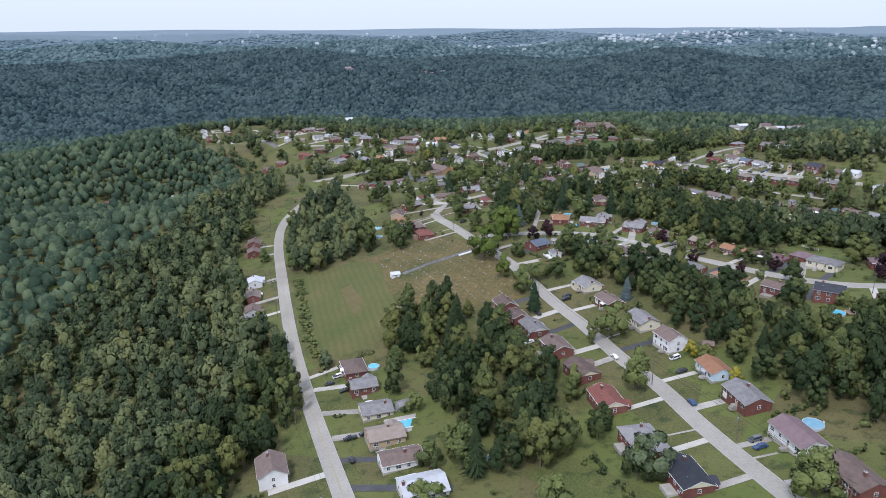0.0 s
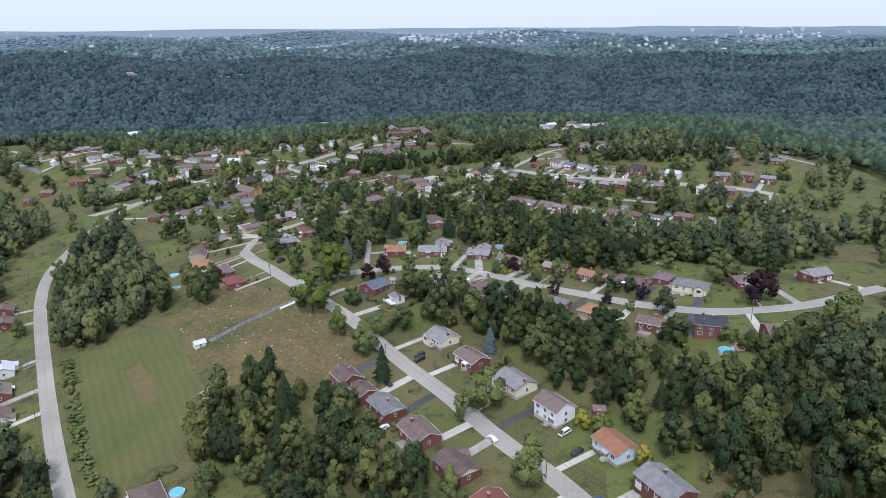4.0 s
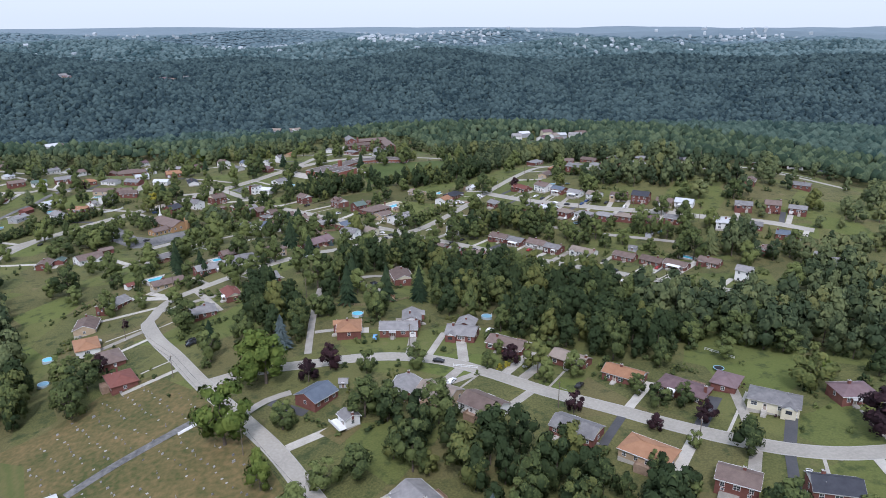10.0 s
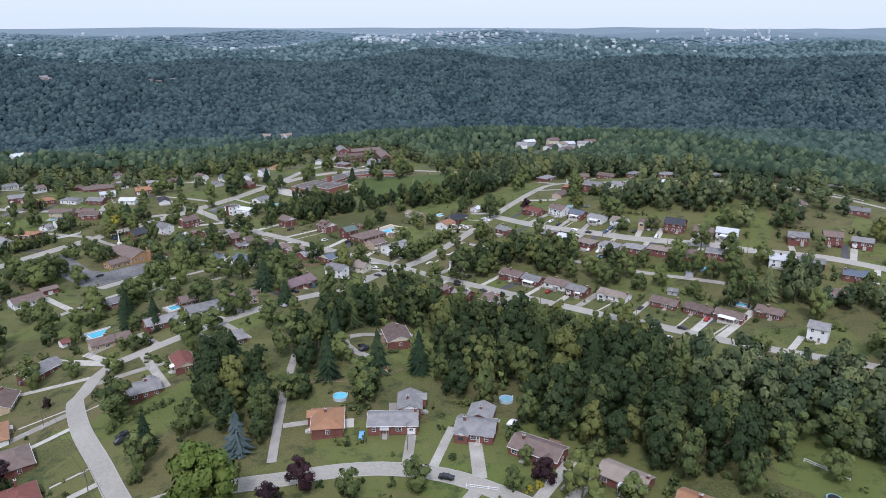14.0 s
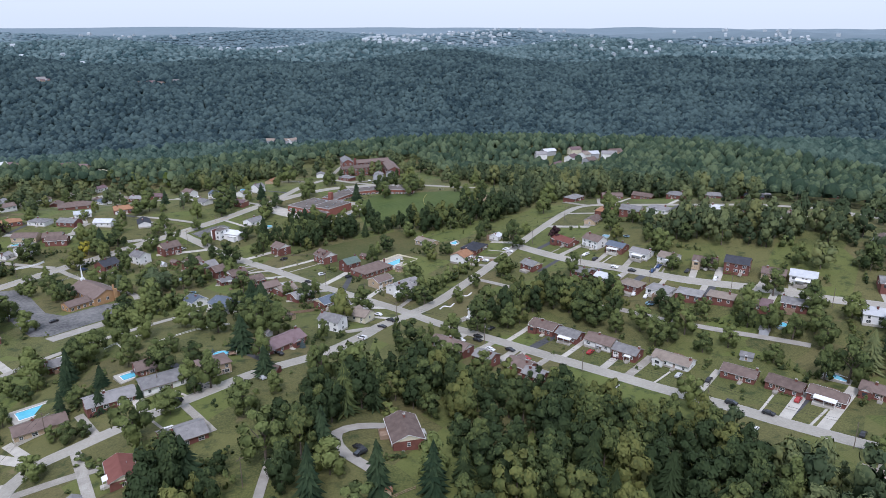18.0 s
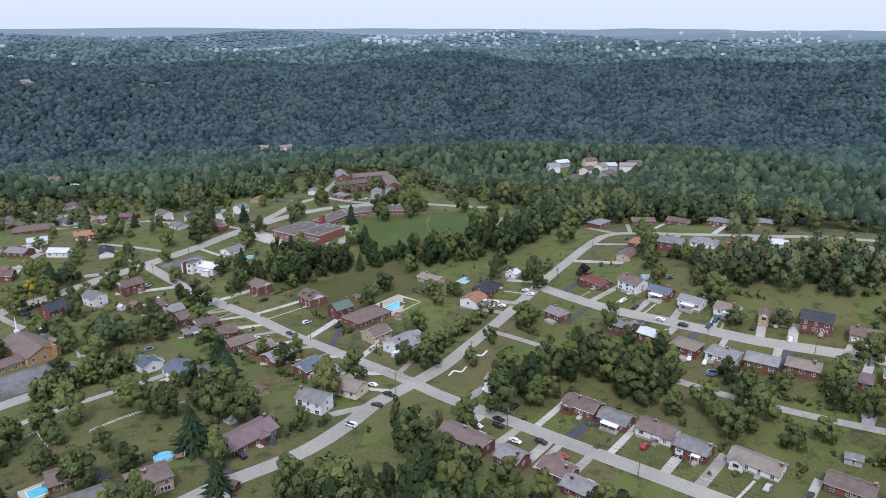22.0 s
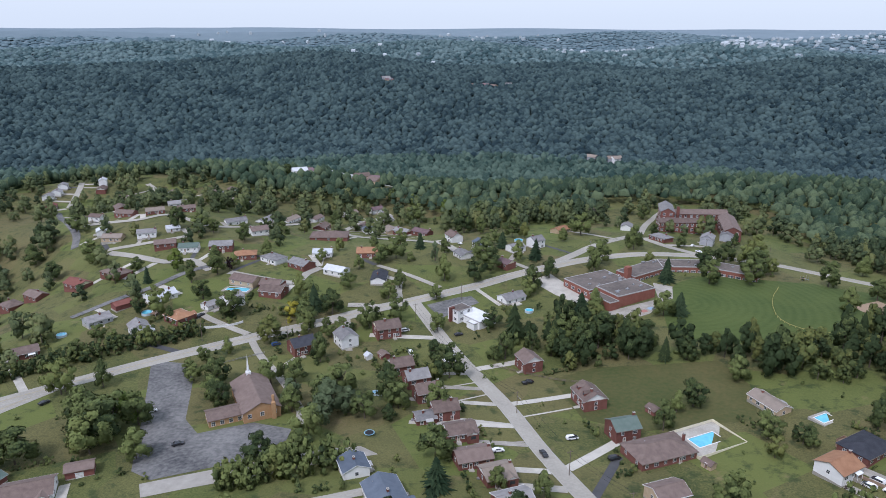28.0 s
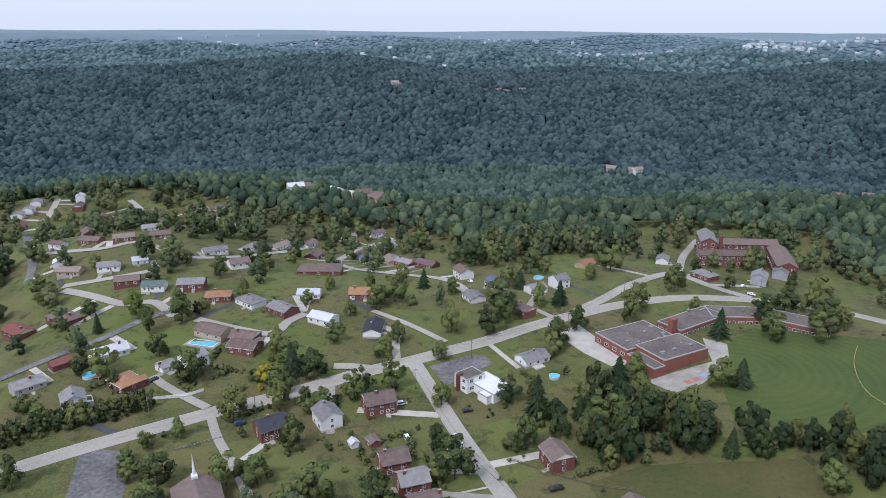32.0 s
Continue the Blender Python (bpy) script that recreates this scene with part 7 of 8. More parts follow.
def trunk_mesh(seed, slim=1.0, conifer=False):
    """A tapered, slightly bent trunk of height 1 with limbs."""
    r = random.Random(seed)
    b = Build()

    def limb(p, q, r0, r1):
        d = (Vector(q) - Vector(p)).normalized()
        a = d.orthogonal().normalized()
        c = d.cross(a)
        n = 6
        v = [Vector(p) + (a * math.cos(2 * math.pi * i / n) + c * math.sin(2 * math.pi * i / n)) * r0 for i in range(n)] + [Vector(q) + (a * math.cos(2 * math.pi * i / n) + c * math.sin(2 * math.pi * i / n)) * r1 for i in range(n)]
        b.add(v, [(i, (i + 1) % n, n + (i + 1) % n, n + i) for i in range(n)])
    k = 0.024 * slim
    bend = (r.uniform(-0.03, 0.03), r.uniform(-0.03, 0.03), 0.4)
    limb((0, 0, -0.08), bend, k * 1.25, k * 0.8)
    limb(bend, (bend[0] * 1.5, bend[1] * 1.5, 0.92 if conifer else 0.72), k * 0.8, k * 0.25)
    if not conifer:
        for i in range(6):
            t, z = i * 1.05 + r.random(), r.uniform(0.28, 0.5)
            limb((bend[0] * z * 2.4, bend[1] * z * 2.4, z), (0.23 * math.cos(t), 0.23 * math.sin(t), z + r.uniform(0.18, 0.3)), k * 0.5, k * 0.15)
    return b.mesh("trunk", BARK)


TREE_KINDS = {"oak": (LEAF, "Broad green deciduous tree with a full rounded crown"), "pale": (LEAF_PALE, "Tall pale grey-green tree with feathery crown"),
              "lime": (LEAF_YELLOW, "Wide yellow-green shade tree with dense crown"), "gold": (LEAF_GOLD, "Small golden-yellow ornamental tree"),
              "plum": (LEAF_PLUM, "Dark purple-leaved plum tree"), "fir": (NEEDLE, "Tall dark green conifer with drooping tiers"),
              "spruce": (SPRUCE, "Blue-grey spruce with layered branches"), "column": (LEAF, "Narrow upright dark green tree")}
TREE_COUNT = {}


def tree(x, y, tall, wide, kind="oak"):
    """A tree as a thing: trunk and crown. tall and wide in metres."""
    k = TREE_COUNT[kind] = TREE_COUNT.get(kind, 0) + 1
    leaf, label = TREE_KINDS[kind]
    conifer = kind in ("fir", "spruce")
    tall, wide = tall * 1.25, wide * (1.25 if conifer else 1.4)
    key = ("tree", kind, k % (3 if conifer else 6))
    ob = thing("conifer" if conifer else "tree", x, y, h(x, y) - 0.1, (k * 137) % 360, label, "tree", "garden trees")
    if conifer:
        v, f, t, n = CONES[key[2]]
        crown = shared(key, lambda: quick_mesh("crown", v, f, [leaf], False, t + 0.5, None, n))
        part("trunk", shared(("trunk", "fir"), lambda: trunk_mesh(3, 0.7, True)), ob, Matrix.Diagonal((tall, tall, tall, 1)))
        part("crown", crown, ob, Matrix.Diagonal((wide / 0.48, wide / 0.48, tall, 1)))
    else:
        v, f, t, n = NEAR_CROWNS[key[2]]
        crown = shared(key, lambda: quick_mesh("crown", v, f, [leaf], False, t + 0.5, None, n))
        ch = tall * (0.45 if tall > 7 else 0.48)
        part("trunk", shared(("trunk", key[2]), lambda: trunk_mesh(key[2])), ob, Matrix.Diagonal((tall, tall, tall, 1)))
        part("crown", crown, ob, pose(0, 0, tall - ch) @ Matrix.Diagonal((wide / 2.15, wide / 2.15, ch, 1)))
    return ob


def shrub(x, y, r, kind="oak"):
    k = TREE_COUNT["shrub"] = TREE_COUNT.get("shrub", 0) + 1
    v, f, t, n = MID_CROWNS[k % 6]
    leaf = TREE_KINDS[kind][0]
    m = shared(("shrub", kind, k % 6), lambda: quick_mesh("shrub", v * np.array([1, 1, 0.9]), f, [leaf], False, t + 0.5, None, n))
    ob = new("shrub", m)
    r *= 0.85
    ob.matrix_basis = pose(x, y, h(x, y) + 0.45 * r, 0, 0, k * 77 % 360) @ Matrix.Scale(r, 4)
    tagged(ob, {"plum": "Rounded dark purple garden shrub", "gold": "Rounded golden garden shrub"}.get(kind, "Rounded green garden shrub on a lawn"), "shrub", "garden shrubs")


def front_hedge(x, y, z, yaw, L, D, door_x, u):
    """Clipped bushes in a bed along the front of a house, clear of its door."""
    side = -1 if door_x > 0 else 1
    k = int(u * 100) % 5

    def make():
        r = np.random.default_rng(200 + k)
        V, F, T, N, o = [], [], [], [], 0
        for i in range(3 + k % 3):
            v, f, t, n = BUSHES[(i + k) % 6]
            s_ = r.uniform(0.45, 0.85)
            V.append(v * np.array([s_, s_ * 0.9, s_ * 0.85]) + np.array([i * 1.25 + r.uniform(-0.2, 0.2), r.uniform(-0.2, 0.2), 0.5 * s_]))
            F.append(f + o)
            T.append(t + r.uniform(0.2, 0.8))
            N.append(n)
            o += len(v)
        return quick_mesh("hedge", np.vstack(V), np.vstack(F), [(LEAF, LEAF, LEAF_YELLOW, LEAF, LEAF_PLUM)[k]], False, np.concatenate(T), None, np.vstack(N))
    m = pose(x, y, z - 0.1, 0, 0, yaw) @ pose(side * L * 0.06 + (0 if side > 0 else -L * 0.4), -D / 2 - 0.85, 0) @ Matrix.Scale(SIZE, 4)
    solid("hedge", shared(("hedge", k), make), m, ("Clipped green hedge", "Rounded green hedge", "Yellow-green hedge", "Low green hedge", "Dark red barberry hedge")[k] + " along a house front", "hedge", "foundation plantings")


for p_ in PLANTINGS:
    if p_[7] < 0.62:
        front_hedge(*p_)


def woods(name, label, xs, ys, tall, wide, crowns, leaf, trunks=0, seed=1, depth=0.46, spread_=0.24, tone=0.5):
    """Many trees in one mesh, of a kind that nobody would count."""
    r = np.random.default_rng(seed)
    z = sheet(xs, ys)
    V, F, T, M, N, o = [], [], [], [], [], 0
    pick = r.integers(0, len(crowns), len(xs))
    tint = np.clip(r.normal(tone, spread_, len(xs)), 0, 1)
    for k, (cv, cf, ct, cn) in enumerate(crowns):
        w = np.flatnonzero(pick == k)
        if not len(w):
            continue
        a = r.random(len(w)) * 2 * math.pi
        ca, sa = np.cos(a)[:, None], np.sin(a)[:, None]
        rx_, ch = (wide[w] / 2.0)[:, None], (tall[w] * depth)[:, None]
        P = np.stack([xs[w][:, None] + (cv[:, 0] * ca - cv[:, 1] * sa) * rx_, ys[w][:, None] + (cv[:, 0] * sa + cv[:, 1] * ca) * rx_, (z[w] + tall[w])[:, None] - ch + cv[:, 2] * ch], -1)
        V.append(P.reshape(-1, 3))
        F.append((cf[None] + (o + len(cv) * np.arange(len(w)))[:, None, None]).reshape(-1, 3))
        T.append((tint[w][:, None] + ct).ravel())
        squat = np.maximum(rx_ / ch, 1.0)
        N.append(unit(np.stack([cn[:, 0] * ca - cn[:, 1] * sa, cn[:, 0] * sa + cn[:, 1] * ca, cn[:, 2] * squat], -1)).reshape(-1, 3))
        M.append(np.zeros(len(F[-1])))
        o += len(V[-1])
    if trunks:
        n = 5
        a = np.arange(n) * 2 * math.pi / n
        tv = np.vstack([np.stack([np.cos(a), np.sin(a), np.zeros(n)], 1), np.stack([0.6 * np.cos(a), 0.6 * np.sin(a), np.ones(n)], 1)])
        tf = np.array([t for i in range(n) for t in ((i, (i + 1) % n, n + i), ((i + 1) % n, n + (i + 1) % n, n + i))])
        rad = (tall * 0.02)[:, None]
        P = np.stack([xs[:, None] + tv[:, 0] * rad, ys[:, None] + tv[:, 1] * rad, z[:, None] - 0.5 + tv[:, 2] * (tall * 0.5)[:, None]], -1)
        V.append(P.reshape(-1, 3))
        F.append((tf[None] + (o + len(tv) * np.arange(len(xs)))[:, None, None]).reshape(-1, 3))
        T.append(np.zeros(len(V[-1])))
        N.append(np.tile(tv * np.array([1.0, 1.0, 0.0]), (len(xs), 1)))
        M.append(np.ones(len(F[-1])))
    ob = new(name, quick_mesh(name, np.vstack(V), np.vstack(F), [leaf, BARK], False, np.concatenate(T), np.concatenate(M), np.vstack(N)))
    return tagged(ob, label, "woodland", kind="stuff")


def jitter(x0, x1, y0, y1, step, seed):
    r = np.random.default_rng(seed)
    x, y = np.meshgrid(np.arange(x0, x1, step), np.arange(y0, y1, step))
    x, y = x.ravel(), y.ravel()
    return x + r.uniform(-0.45, 0.45, x.size) * step, y + r.uniform(-0.45, 0.45, y.size) * step


def path_distance(x, y):
    """How far a place lies from the flight line over the plateau."""
    ax, ay, bx, by = 0.0, 0.0, 110.0, 600.0
    u = np.clip(((x - ax) * (bx - ax) + (y - ay) * (by - ay)) / ((bx - ax) ** 2 + (by - ay) ** 2), 0, 1)
    return np.hypot(x - ax - u * (bx - ax), y - ay - u * (by - ay))


# ---- garden trees ----
tree(-136.0, 691.7, 13, 14, "oak")
tree(-189.3, 725.0, 14, 16, "oak")
tree(-176.0, 737.0, 12, 12, "oak")
tree(-181.0, 705.7, 13, 15, "oak")
tree(-196.0, 696.0, 12, 13, "pale")
tree(-150.0, 680.0, 11, 12, "oak")
tree(7.0, 827.2, 14, 14, "oak")
tree(25.8, 839.5, 13, 10, "lime")
tree(-37.8, 543.0, 12, 13, "oak")
tree(-31.0, 552.0, 11, 12, "lime")
tree(28.6, 566.0, 12, 12, "pale")
tree(6.5, 156.9, 15, 12, "oak")
tree(52.7, 217.8, 9, 5, "oak")
tree(59.0, 185.1, 15, 11, "oak")
tree(49.7, 141.3, 14, 12, "pale")
tree(79.8, 198.8, 6, 5, "gold")
tree(85.6, 179.1, 6, 5, "gold")
tree(72.1, 247.2, 10, 6, "spruce")
tree(37.2, 248.2, 13, 7, "fir")
tree(-74.2, 270.7, 11, 9, "oak")
tree(-21.2, 345.3, 11, 9, "oak")
tree(-40.3, 229.1, 8, 7, "pale")
tree(-2.4, 158.8, 9, 8, "oak")
tree(80.7, 132.2, 6, 5, "oak")
tree(-29.3, 208.7, 5, 3, "oak")
tree(22.0, 302.5, 19, 16, "lime")
tree(28.8, 281.5, 12, 9, "lime")
tree(34.5, 265.2, 13, 12, "oak")
tree(36.6, 301.9, 8, 8, "oak")
tree(35.0, 326.5, 18, 17, "lime")
tree(20.3, 349.6, 12, 8, "oak")
tree(53.8, 325.8, 9, 7, "plum")
tree(46.5, 321.5, 8, 7, "plum")
tree(77.8, 317.1, 8, 8, "oak")
tree(-18.8, 340.2, 13, 11, "oak")
tree(107.2, 275.8, 7, 5, "plum")
tree(120.6, 260.1, 5, 5, "plum")
tree(123.6, 249.9, 5, 4, "oak")
tree(132.3, 242.7, 10, 10, "oak")
tree(162.5, 234.3, 12, 14, "plum")
tree(132.6, 257.4, 6, 6, "plum")
tree(50.1, 274.9, 10, 10, "oak")
tree(42.3, 274.8, 9, 9, "oak")
tree(57.4, 297.8, 12, 11, "oak")
tree(104.4, 316.6, 5, 5, "oak")
tree(169.6, 262.3, 5, 5, "oak")
tree(177.0, 263.4, 4, 4, "lime")
tree(137.8, 208.4, 7, 7, "oak")
tree(123.2, 222.2, 11, 10, "oak")
tree(110.9, 246.4, 6, 5, "oak")
tree(11.3, 372.9, 4, 3, "oak")
tree(-8.8, 403.1, 4, 3, "plum")
tree(20.8, 358.8, 11, 7, "fir")
tree(32.4, 329.7, 17, 16, "lime")
tree(104.4, 308.0, 7, 7, "plum")
tree(18.8, 345.6, 4, 4, "oak")
tree(-13.8, 367.4, 7, 6, "plum")
tree(57.0, 364.9, 9, 8, "oak")
tree(42.0, 344.8, 13, 8, "spruce")
tree(97.4, 309.4, 6, 6, "oak")
tree(126.2, 276.6, 7, 6, "oak")
tree(127.5, 268.7, 7, 7, "oak")
tree(133.1, 265.7, 7, 6, "oak")
tree(-32.6, 451.5, 9, 9, "oak")
tree(-37.0, 465.9, 15, 14, "oak")
tree(-19.8, 472.1, 15, 12, "oak")
tree(17.9, 447.3, 6, 4, "oak")
tree(81.1, 430.6, 14, 8, "oak")
tree(74.8, 390.0, 15, 8, "fir")
tree(230.2, 383.4, 16, 12, "oak")
tree(161.4, 346.3, 15, 12, "oak")
tree(120.8, 313.0, 5, 5, "oak")
tree(60.8, 305.6, 8, 8, "oak")
tree(9.3, 459.1, 9, 6, "fir")
tree(160.3, 308, 9, 9, "oak")
tree(166.7, 301, 10, 10, "oak")
tree(172.5, 294.1, 11, 11, "oak")
tree(178, 287.4, 12, 9, "oak")
tree(178.8, 279.9, 9, 10, "oak")
tree(173.7, 312.4, 10, 11, "oak")
tree(187.4, 300.8, 11, 9, "oak")
tree(194.3, 294.9, 12, 10, "oak")
tree(178.6, 305.4, 9, 11, "oak")
tree(158.8, 315, 10, 9, "oak")
tree(-2.7, 461.5, 7, 6, "oak")
tree(-0.7, 469.7, 7, 6, "oak")
tree(8.9, 467.3, 13, 7, "fir")
tree(19.3, 457.1, 8, 6, "fir")
tree(10.3, 443.8, 9, 5, "fir")
tree(-9.3, 471, 8, 7, "oak")
tree(10.6, 430.3, 5, 5, "oak")
tree(14.7, 427, 6, 6, "oak")
tree(18.3, 427.6, 5, 5, "oak")
tree(31.1, 441, 5, 3, "fir")
tree(45.2, 440.1, 5, 3, "fir")
tree(46, 458.6, 8, 8, "oak")
tree(23.7, 488.1, 6, 5, "oak")
tree(229.3, 424.5, 11, 8, "oak")
tree(233, 418, 12, 9, "oak")
tree(236, 411, 10, 8, "oak")
tree(217, 446, 8, 6, "oak")
tree(240, 402, 12, 9, "oak")
tree(20.9, 439.4, 8, 6, "fir")
tree(66.0, 439.7, 11, 8, "fir")
tree(69.0, 372.1, 17, 8, "fir")
tree(83.6, 372.2, 15, 8, "fir")
tree(95.2, 369.0, 15, 8, "fir")
tree(40.3, 384.5, 8, 8, "plum")
tree(44.1, 389.9, 14, 11, "fir")
tree(50.6, 436.9, 13, 9, "oak")
tree(14.6, 488.8, 10, 9, "oak")
tree(48.5, 492.0, 11, 9, "oak")
tree(38.8, 537.3, 4, 1.5, "column")
tree(45.6, 521.8, 3, 2, "oak")
tree(24.1, 487.5, 6, 5, "oak")
tree(164.8, 354.5, 11, 9, "oak")
tree(169.0, 343.5, 13, 11, "oak")
tree(58.2, 417.0, 12, 10, "oak")
tree(61.8, 392.7, 15, 12, "oak")
tree(90.6, 424.4, 15, 13, "oak")
tree(145.0, 467.3, 14, 13, "oak")
tree(185.5, 459.5, 14, 12, "oak")
tree(189.5, 444.9, 10, 8, "oak")
tree(61.6, 569.7, 12, 9, "oak")
tree(9.3, 484.4, 9, 9, "oak")
tree(39.1, 472.7, 7, 6, "oak")
tree(26.5, 482.8, 6, 6, "oak")
tree(67.2, 478.2, 13, 10, "oak")
tree(60.8, 462.2, 14, 11, "fir")
tree(66.5, 452.4, 12, 9, "oak")
tree(69.8, 493.9, 12, 9, "oak")
tree(46.1, 435.0, 6, 5, "column")
tree(88.2, 430.1, 13, 10, "oak")
tree(105.1, 418.3, 12, 10, "oak")
tree(114.6, 429.2, 10, 8, "oak")
tree(114.5, 469.2, 8, 2.5, "column")
tree(51.7, 462.0, 3, 2, "spruce")
tree(79.8, 460.8, 3, 3, "spruce")
tree(64.5, 495.8, 8, 8, "oak")
tree(200.5, 462.1, 12, 9, "oak")
tree(208.6, 439.4, 12, 9, "oak")
tree(208.8, 431.5, 12, 9, "oak")
tree(206.2, 418.4, 8, 7, "oak")
tree(234.4, 431.1, 13, 11, "oak")
tree(251.1, 436.6, 12, 10, "oak")
tree(252.8, 420.3, 14, 12, "oak")
tree(215.1, 417.0, 9, 8, "oak")
tree(197.7, 442.0, 11, 9, "oak")
tree(141.9, 537.0, 8, 7, "oak")
tree(195.4, 547.3, 15, 14, "oak")
tree(214.3, 539.7, 9, 8, "plum")
tree(201.0, 497.5, 12, 7, "oak")
tree(16.9, 564.4, 10, 9, "oak")
tree(24.3, 570.6, 11, 10, "oak")
tree(28.3, 578.9, 12, 12, "oak")
tree(65.6, 541.3, 11, 11, "oak")
tree(68.3, 526.0, 10, 9, "fir")
tree(69.9, 508.7, 12, 10, "fir")
tree(88.7, 514.8, 10, 9, "oak")
tree(70.6, 502.9, 15, 11, "fir")
tree(64.0, 487.2, 12, 10, "oak")
tree(53.9, 485.4, 12, 10, "oak")
tree(52.1, 632.0, 9, 8, "oak")
tree(73.1, 637.8, 9, 9, "oak")
tree(80.6, 641.9, 8, 6, "oak")
tree(83.2, 529.8, 7, 6, "oak")
tree(139.8, 582.2, 10, 9, "oak")
tree(134.4, 578.9, 8, 6, "oak")
tree(156.8, 599.4, 10, 9, "oak")
tree(135.1, 501.7, 9, 8, "oak")
tree(128.1, 507.8, 9, 8, "oak")
tree(138.0, 516.3, 8, 7, "oak")
tree(28.5, 507.0, 4, 1.5, "column")
tree(12.5, 620.5, 6, 6, "oak")
tree(48.1, 562.2, 6, 6, "oak")
tree(234.7, 474.9, 8, 8, "oak")
tree(245.4, 465.7, 8, 8, "oak")
tree(238.0, 494.6, 5, 5, "oak")
tree(182.7, 488.7, 11, 10, "oak")
tree(186.2, 473.4, 14, 12, "oak")
tree(187.8, 465.1, 13, 11, "oak")
tree(208.4, 477.5, 8, 7, "oak")
tree(194.9, 455.6, 12, 8, "oak")
tree(222.9, 439.7, 7, 7, "oak")
tree(243.0, 495.2, 5, 5, "oak")
tree(255.9, 494.6, 9, 8, "oak")
tree(157.1, 466.8, 11, 10, "oak")
tree(132.2, 460.1, 12, 9, "oak")
tree(124.1, 459.6, 9, 3, "column")
tree(112.3, 462.0, 9, 3, "column")
tree(178.1, 517.3, 4, 4, "oak")
tree(-32.6, 541.3, 14, 17, "oak")
tree(-48.7, 527.4, 12, 16, "oak")
tree(-6.9, 563.7, 11, 9, "oak")
tree(147.7, 654.2, 11, 9, "fir")
tree(95.5, 690.3, 11, 11, "oak")
tree(166.9, 691.6, 13, 12, "oak")
tree(185.1, 694.3, 13, 12, "oak")
tree(10.6, 584.8, 9, 9, "oak")
tree(54.5, 609.4, 8, 8, "oak")
tree(-29.3, 587.9, 5, 5, "oak")
tree(-54.7, 621.8, 8, 5, "oak")
tree(-74.2, 590.7, 8, 8, "oak")
tree(-37.4, 632.1, 6, 3, "column")
tree(-51.7, 643.8, 10, 9, "oak")
tree(-1.3, 630.7, 10, 10, "oak")
tree(-1.1, 641.4, 13, 9, "fir")
tree(6.8, 640.1, 12, 11, "oak")
tree(-75.4, 605.0, 7, 7, "oak")
tree(47.2, 660.7, 8, 8, "oak")
tree(80.0, 612.2, 12, 8, "oak")
tree(103.2, 628.5, 13, 12, "oak")
tree(108.5, 652.6, 11, 9, "fir")
tree(116.2, 629.0, 13, 12, "oak")
tree(130.5, 624.3, 12, 12, "oak")
tree(156.6, 564.4, 9, 9, "oak")
tree(195.5, 582.2, 9, 8, "oak")
tree(47.6, 571.9, 8, 7, "oak")
tree(40.6, 562.6, 10, 9, "oak")
tree(18.8, 534.2, 9, 9, "oak")
tree(29.9, 535.0, 10, 9, "oak")
tree(17.7, 521.6, 7, 7, "oak")
tree(213.2, 659.8, 12, 10, "oak")
tree(231.5, 678.1, 11, 10, "oak")
tree(-72.1, 628.3, 8, 7, "oak")
tree(-65.7, 600.9, 7, 7, "oak")
tree(88.0, 676.5, 12, 11, "oak")
tree(-65.0, 659.6, 12, 7, "oak")
tree(-57.6, 670.1, 15, 12, "oak")
tree(-79.1, 672.8, 12, 10, "lime")
tree(-99.5, 673.1, 8, 8, "oak")
tree(-85.7, 658.5, 9, 5, "fir")
tree(2.8, 582.4, 11, 10, "oak")
tree(-53.9, 675.9, 7, 4, "plum")
tree(5.4, 688.4, 8, 6, "oak")
tree(4.2, 723.6, 8, 7, "oak")
tree(15.9, 735.6, 10, 8, "oak")
tree(28.4, 726.5, 10, 7, "fir")
tree(-43.3, 810.4, 12, 11, "oak")
tree(-109.8, 732.1, 14, 12, "oak")
tree(-95.5, 727.8, 12, 11, "oak")
tree(-66.4, 720.9, 11, 10, "oak")
tree(-52.5, 739.7, 10, 11, "oak")
tree(-88.4, 730.4, 9, 8, "oak")
tree(-245.5, 858.6, 10, 12, "oak")
tree(-160.0, 844.1, 13, 12, "oak")
tree(-63.9, 745.7, 10, 8, "oak")
tree(39.6, 705.7, 11, 5, "pale")
tree(27.8, 704.1, 5, 5, "oak")
tree(42.3, 719.6, 8, 8, "oak")
tree(63.1, 708.7, 13, 13, "oak")
tree(71.2, 730.2, 10, 8, "fir")
tree(88.7, 712.3, 12, 8, "fir")
tree(79.8, 790.1, 11, 9, "pale")
tree(45.4, 777.3, 16, 16, "oak")
tree(49.7, 825.4, 15, 15, "oak")
tree(63.9, 808.5, 14, 12, "oak")
tree(91.8, 823.0, 13, 12, "oak")
tree(108.1, 776.1, 8, 7, "oak")
tree(112.8, 764.3, 14, 13, "oak")
tree(139.8, 751.1, 9, 8, "oak")
tree(164.6, 750.8, 7, 7, "oak")
tree(155.0, 831.2, 10, 9, "oak")
tree(168.7, 710.2, 13, 12, "oak")
tree(191.6, 709.6, 13, 13, "oak")
tree(190.9, 805.1, 11, 9, "oak")
tree(195.1, 763.4, 9, 7, "oak")
tree(154.3, 776.4, 8, 7, "oak")
tree(18.4, 625.4, 5, 5, "oak")
tree(21.8, 636.2, 5, 5, "oak")
tree(-23.7, 580.6, 7, 7, "oak")
tree(-14.9, 579.5, 11, 10, "oak")
tree(-7.9, 633.9, 8, 7, "gold")
tree(-37.7, 871.6, 12, 11, "oak")
tree(-18.7, 873.0, 13, 9, "oak")
tree(-1.4, 863.0, 12, 10, "oak")
tree(-103.6, 802.4, 13, 12, "oak")
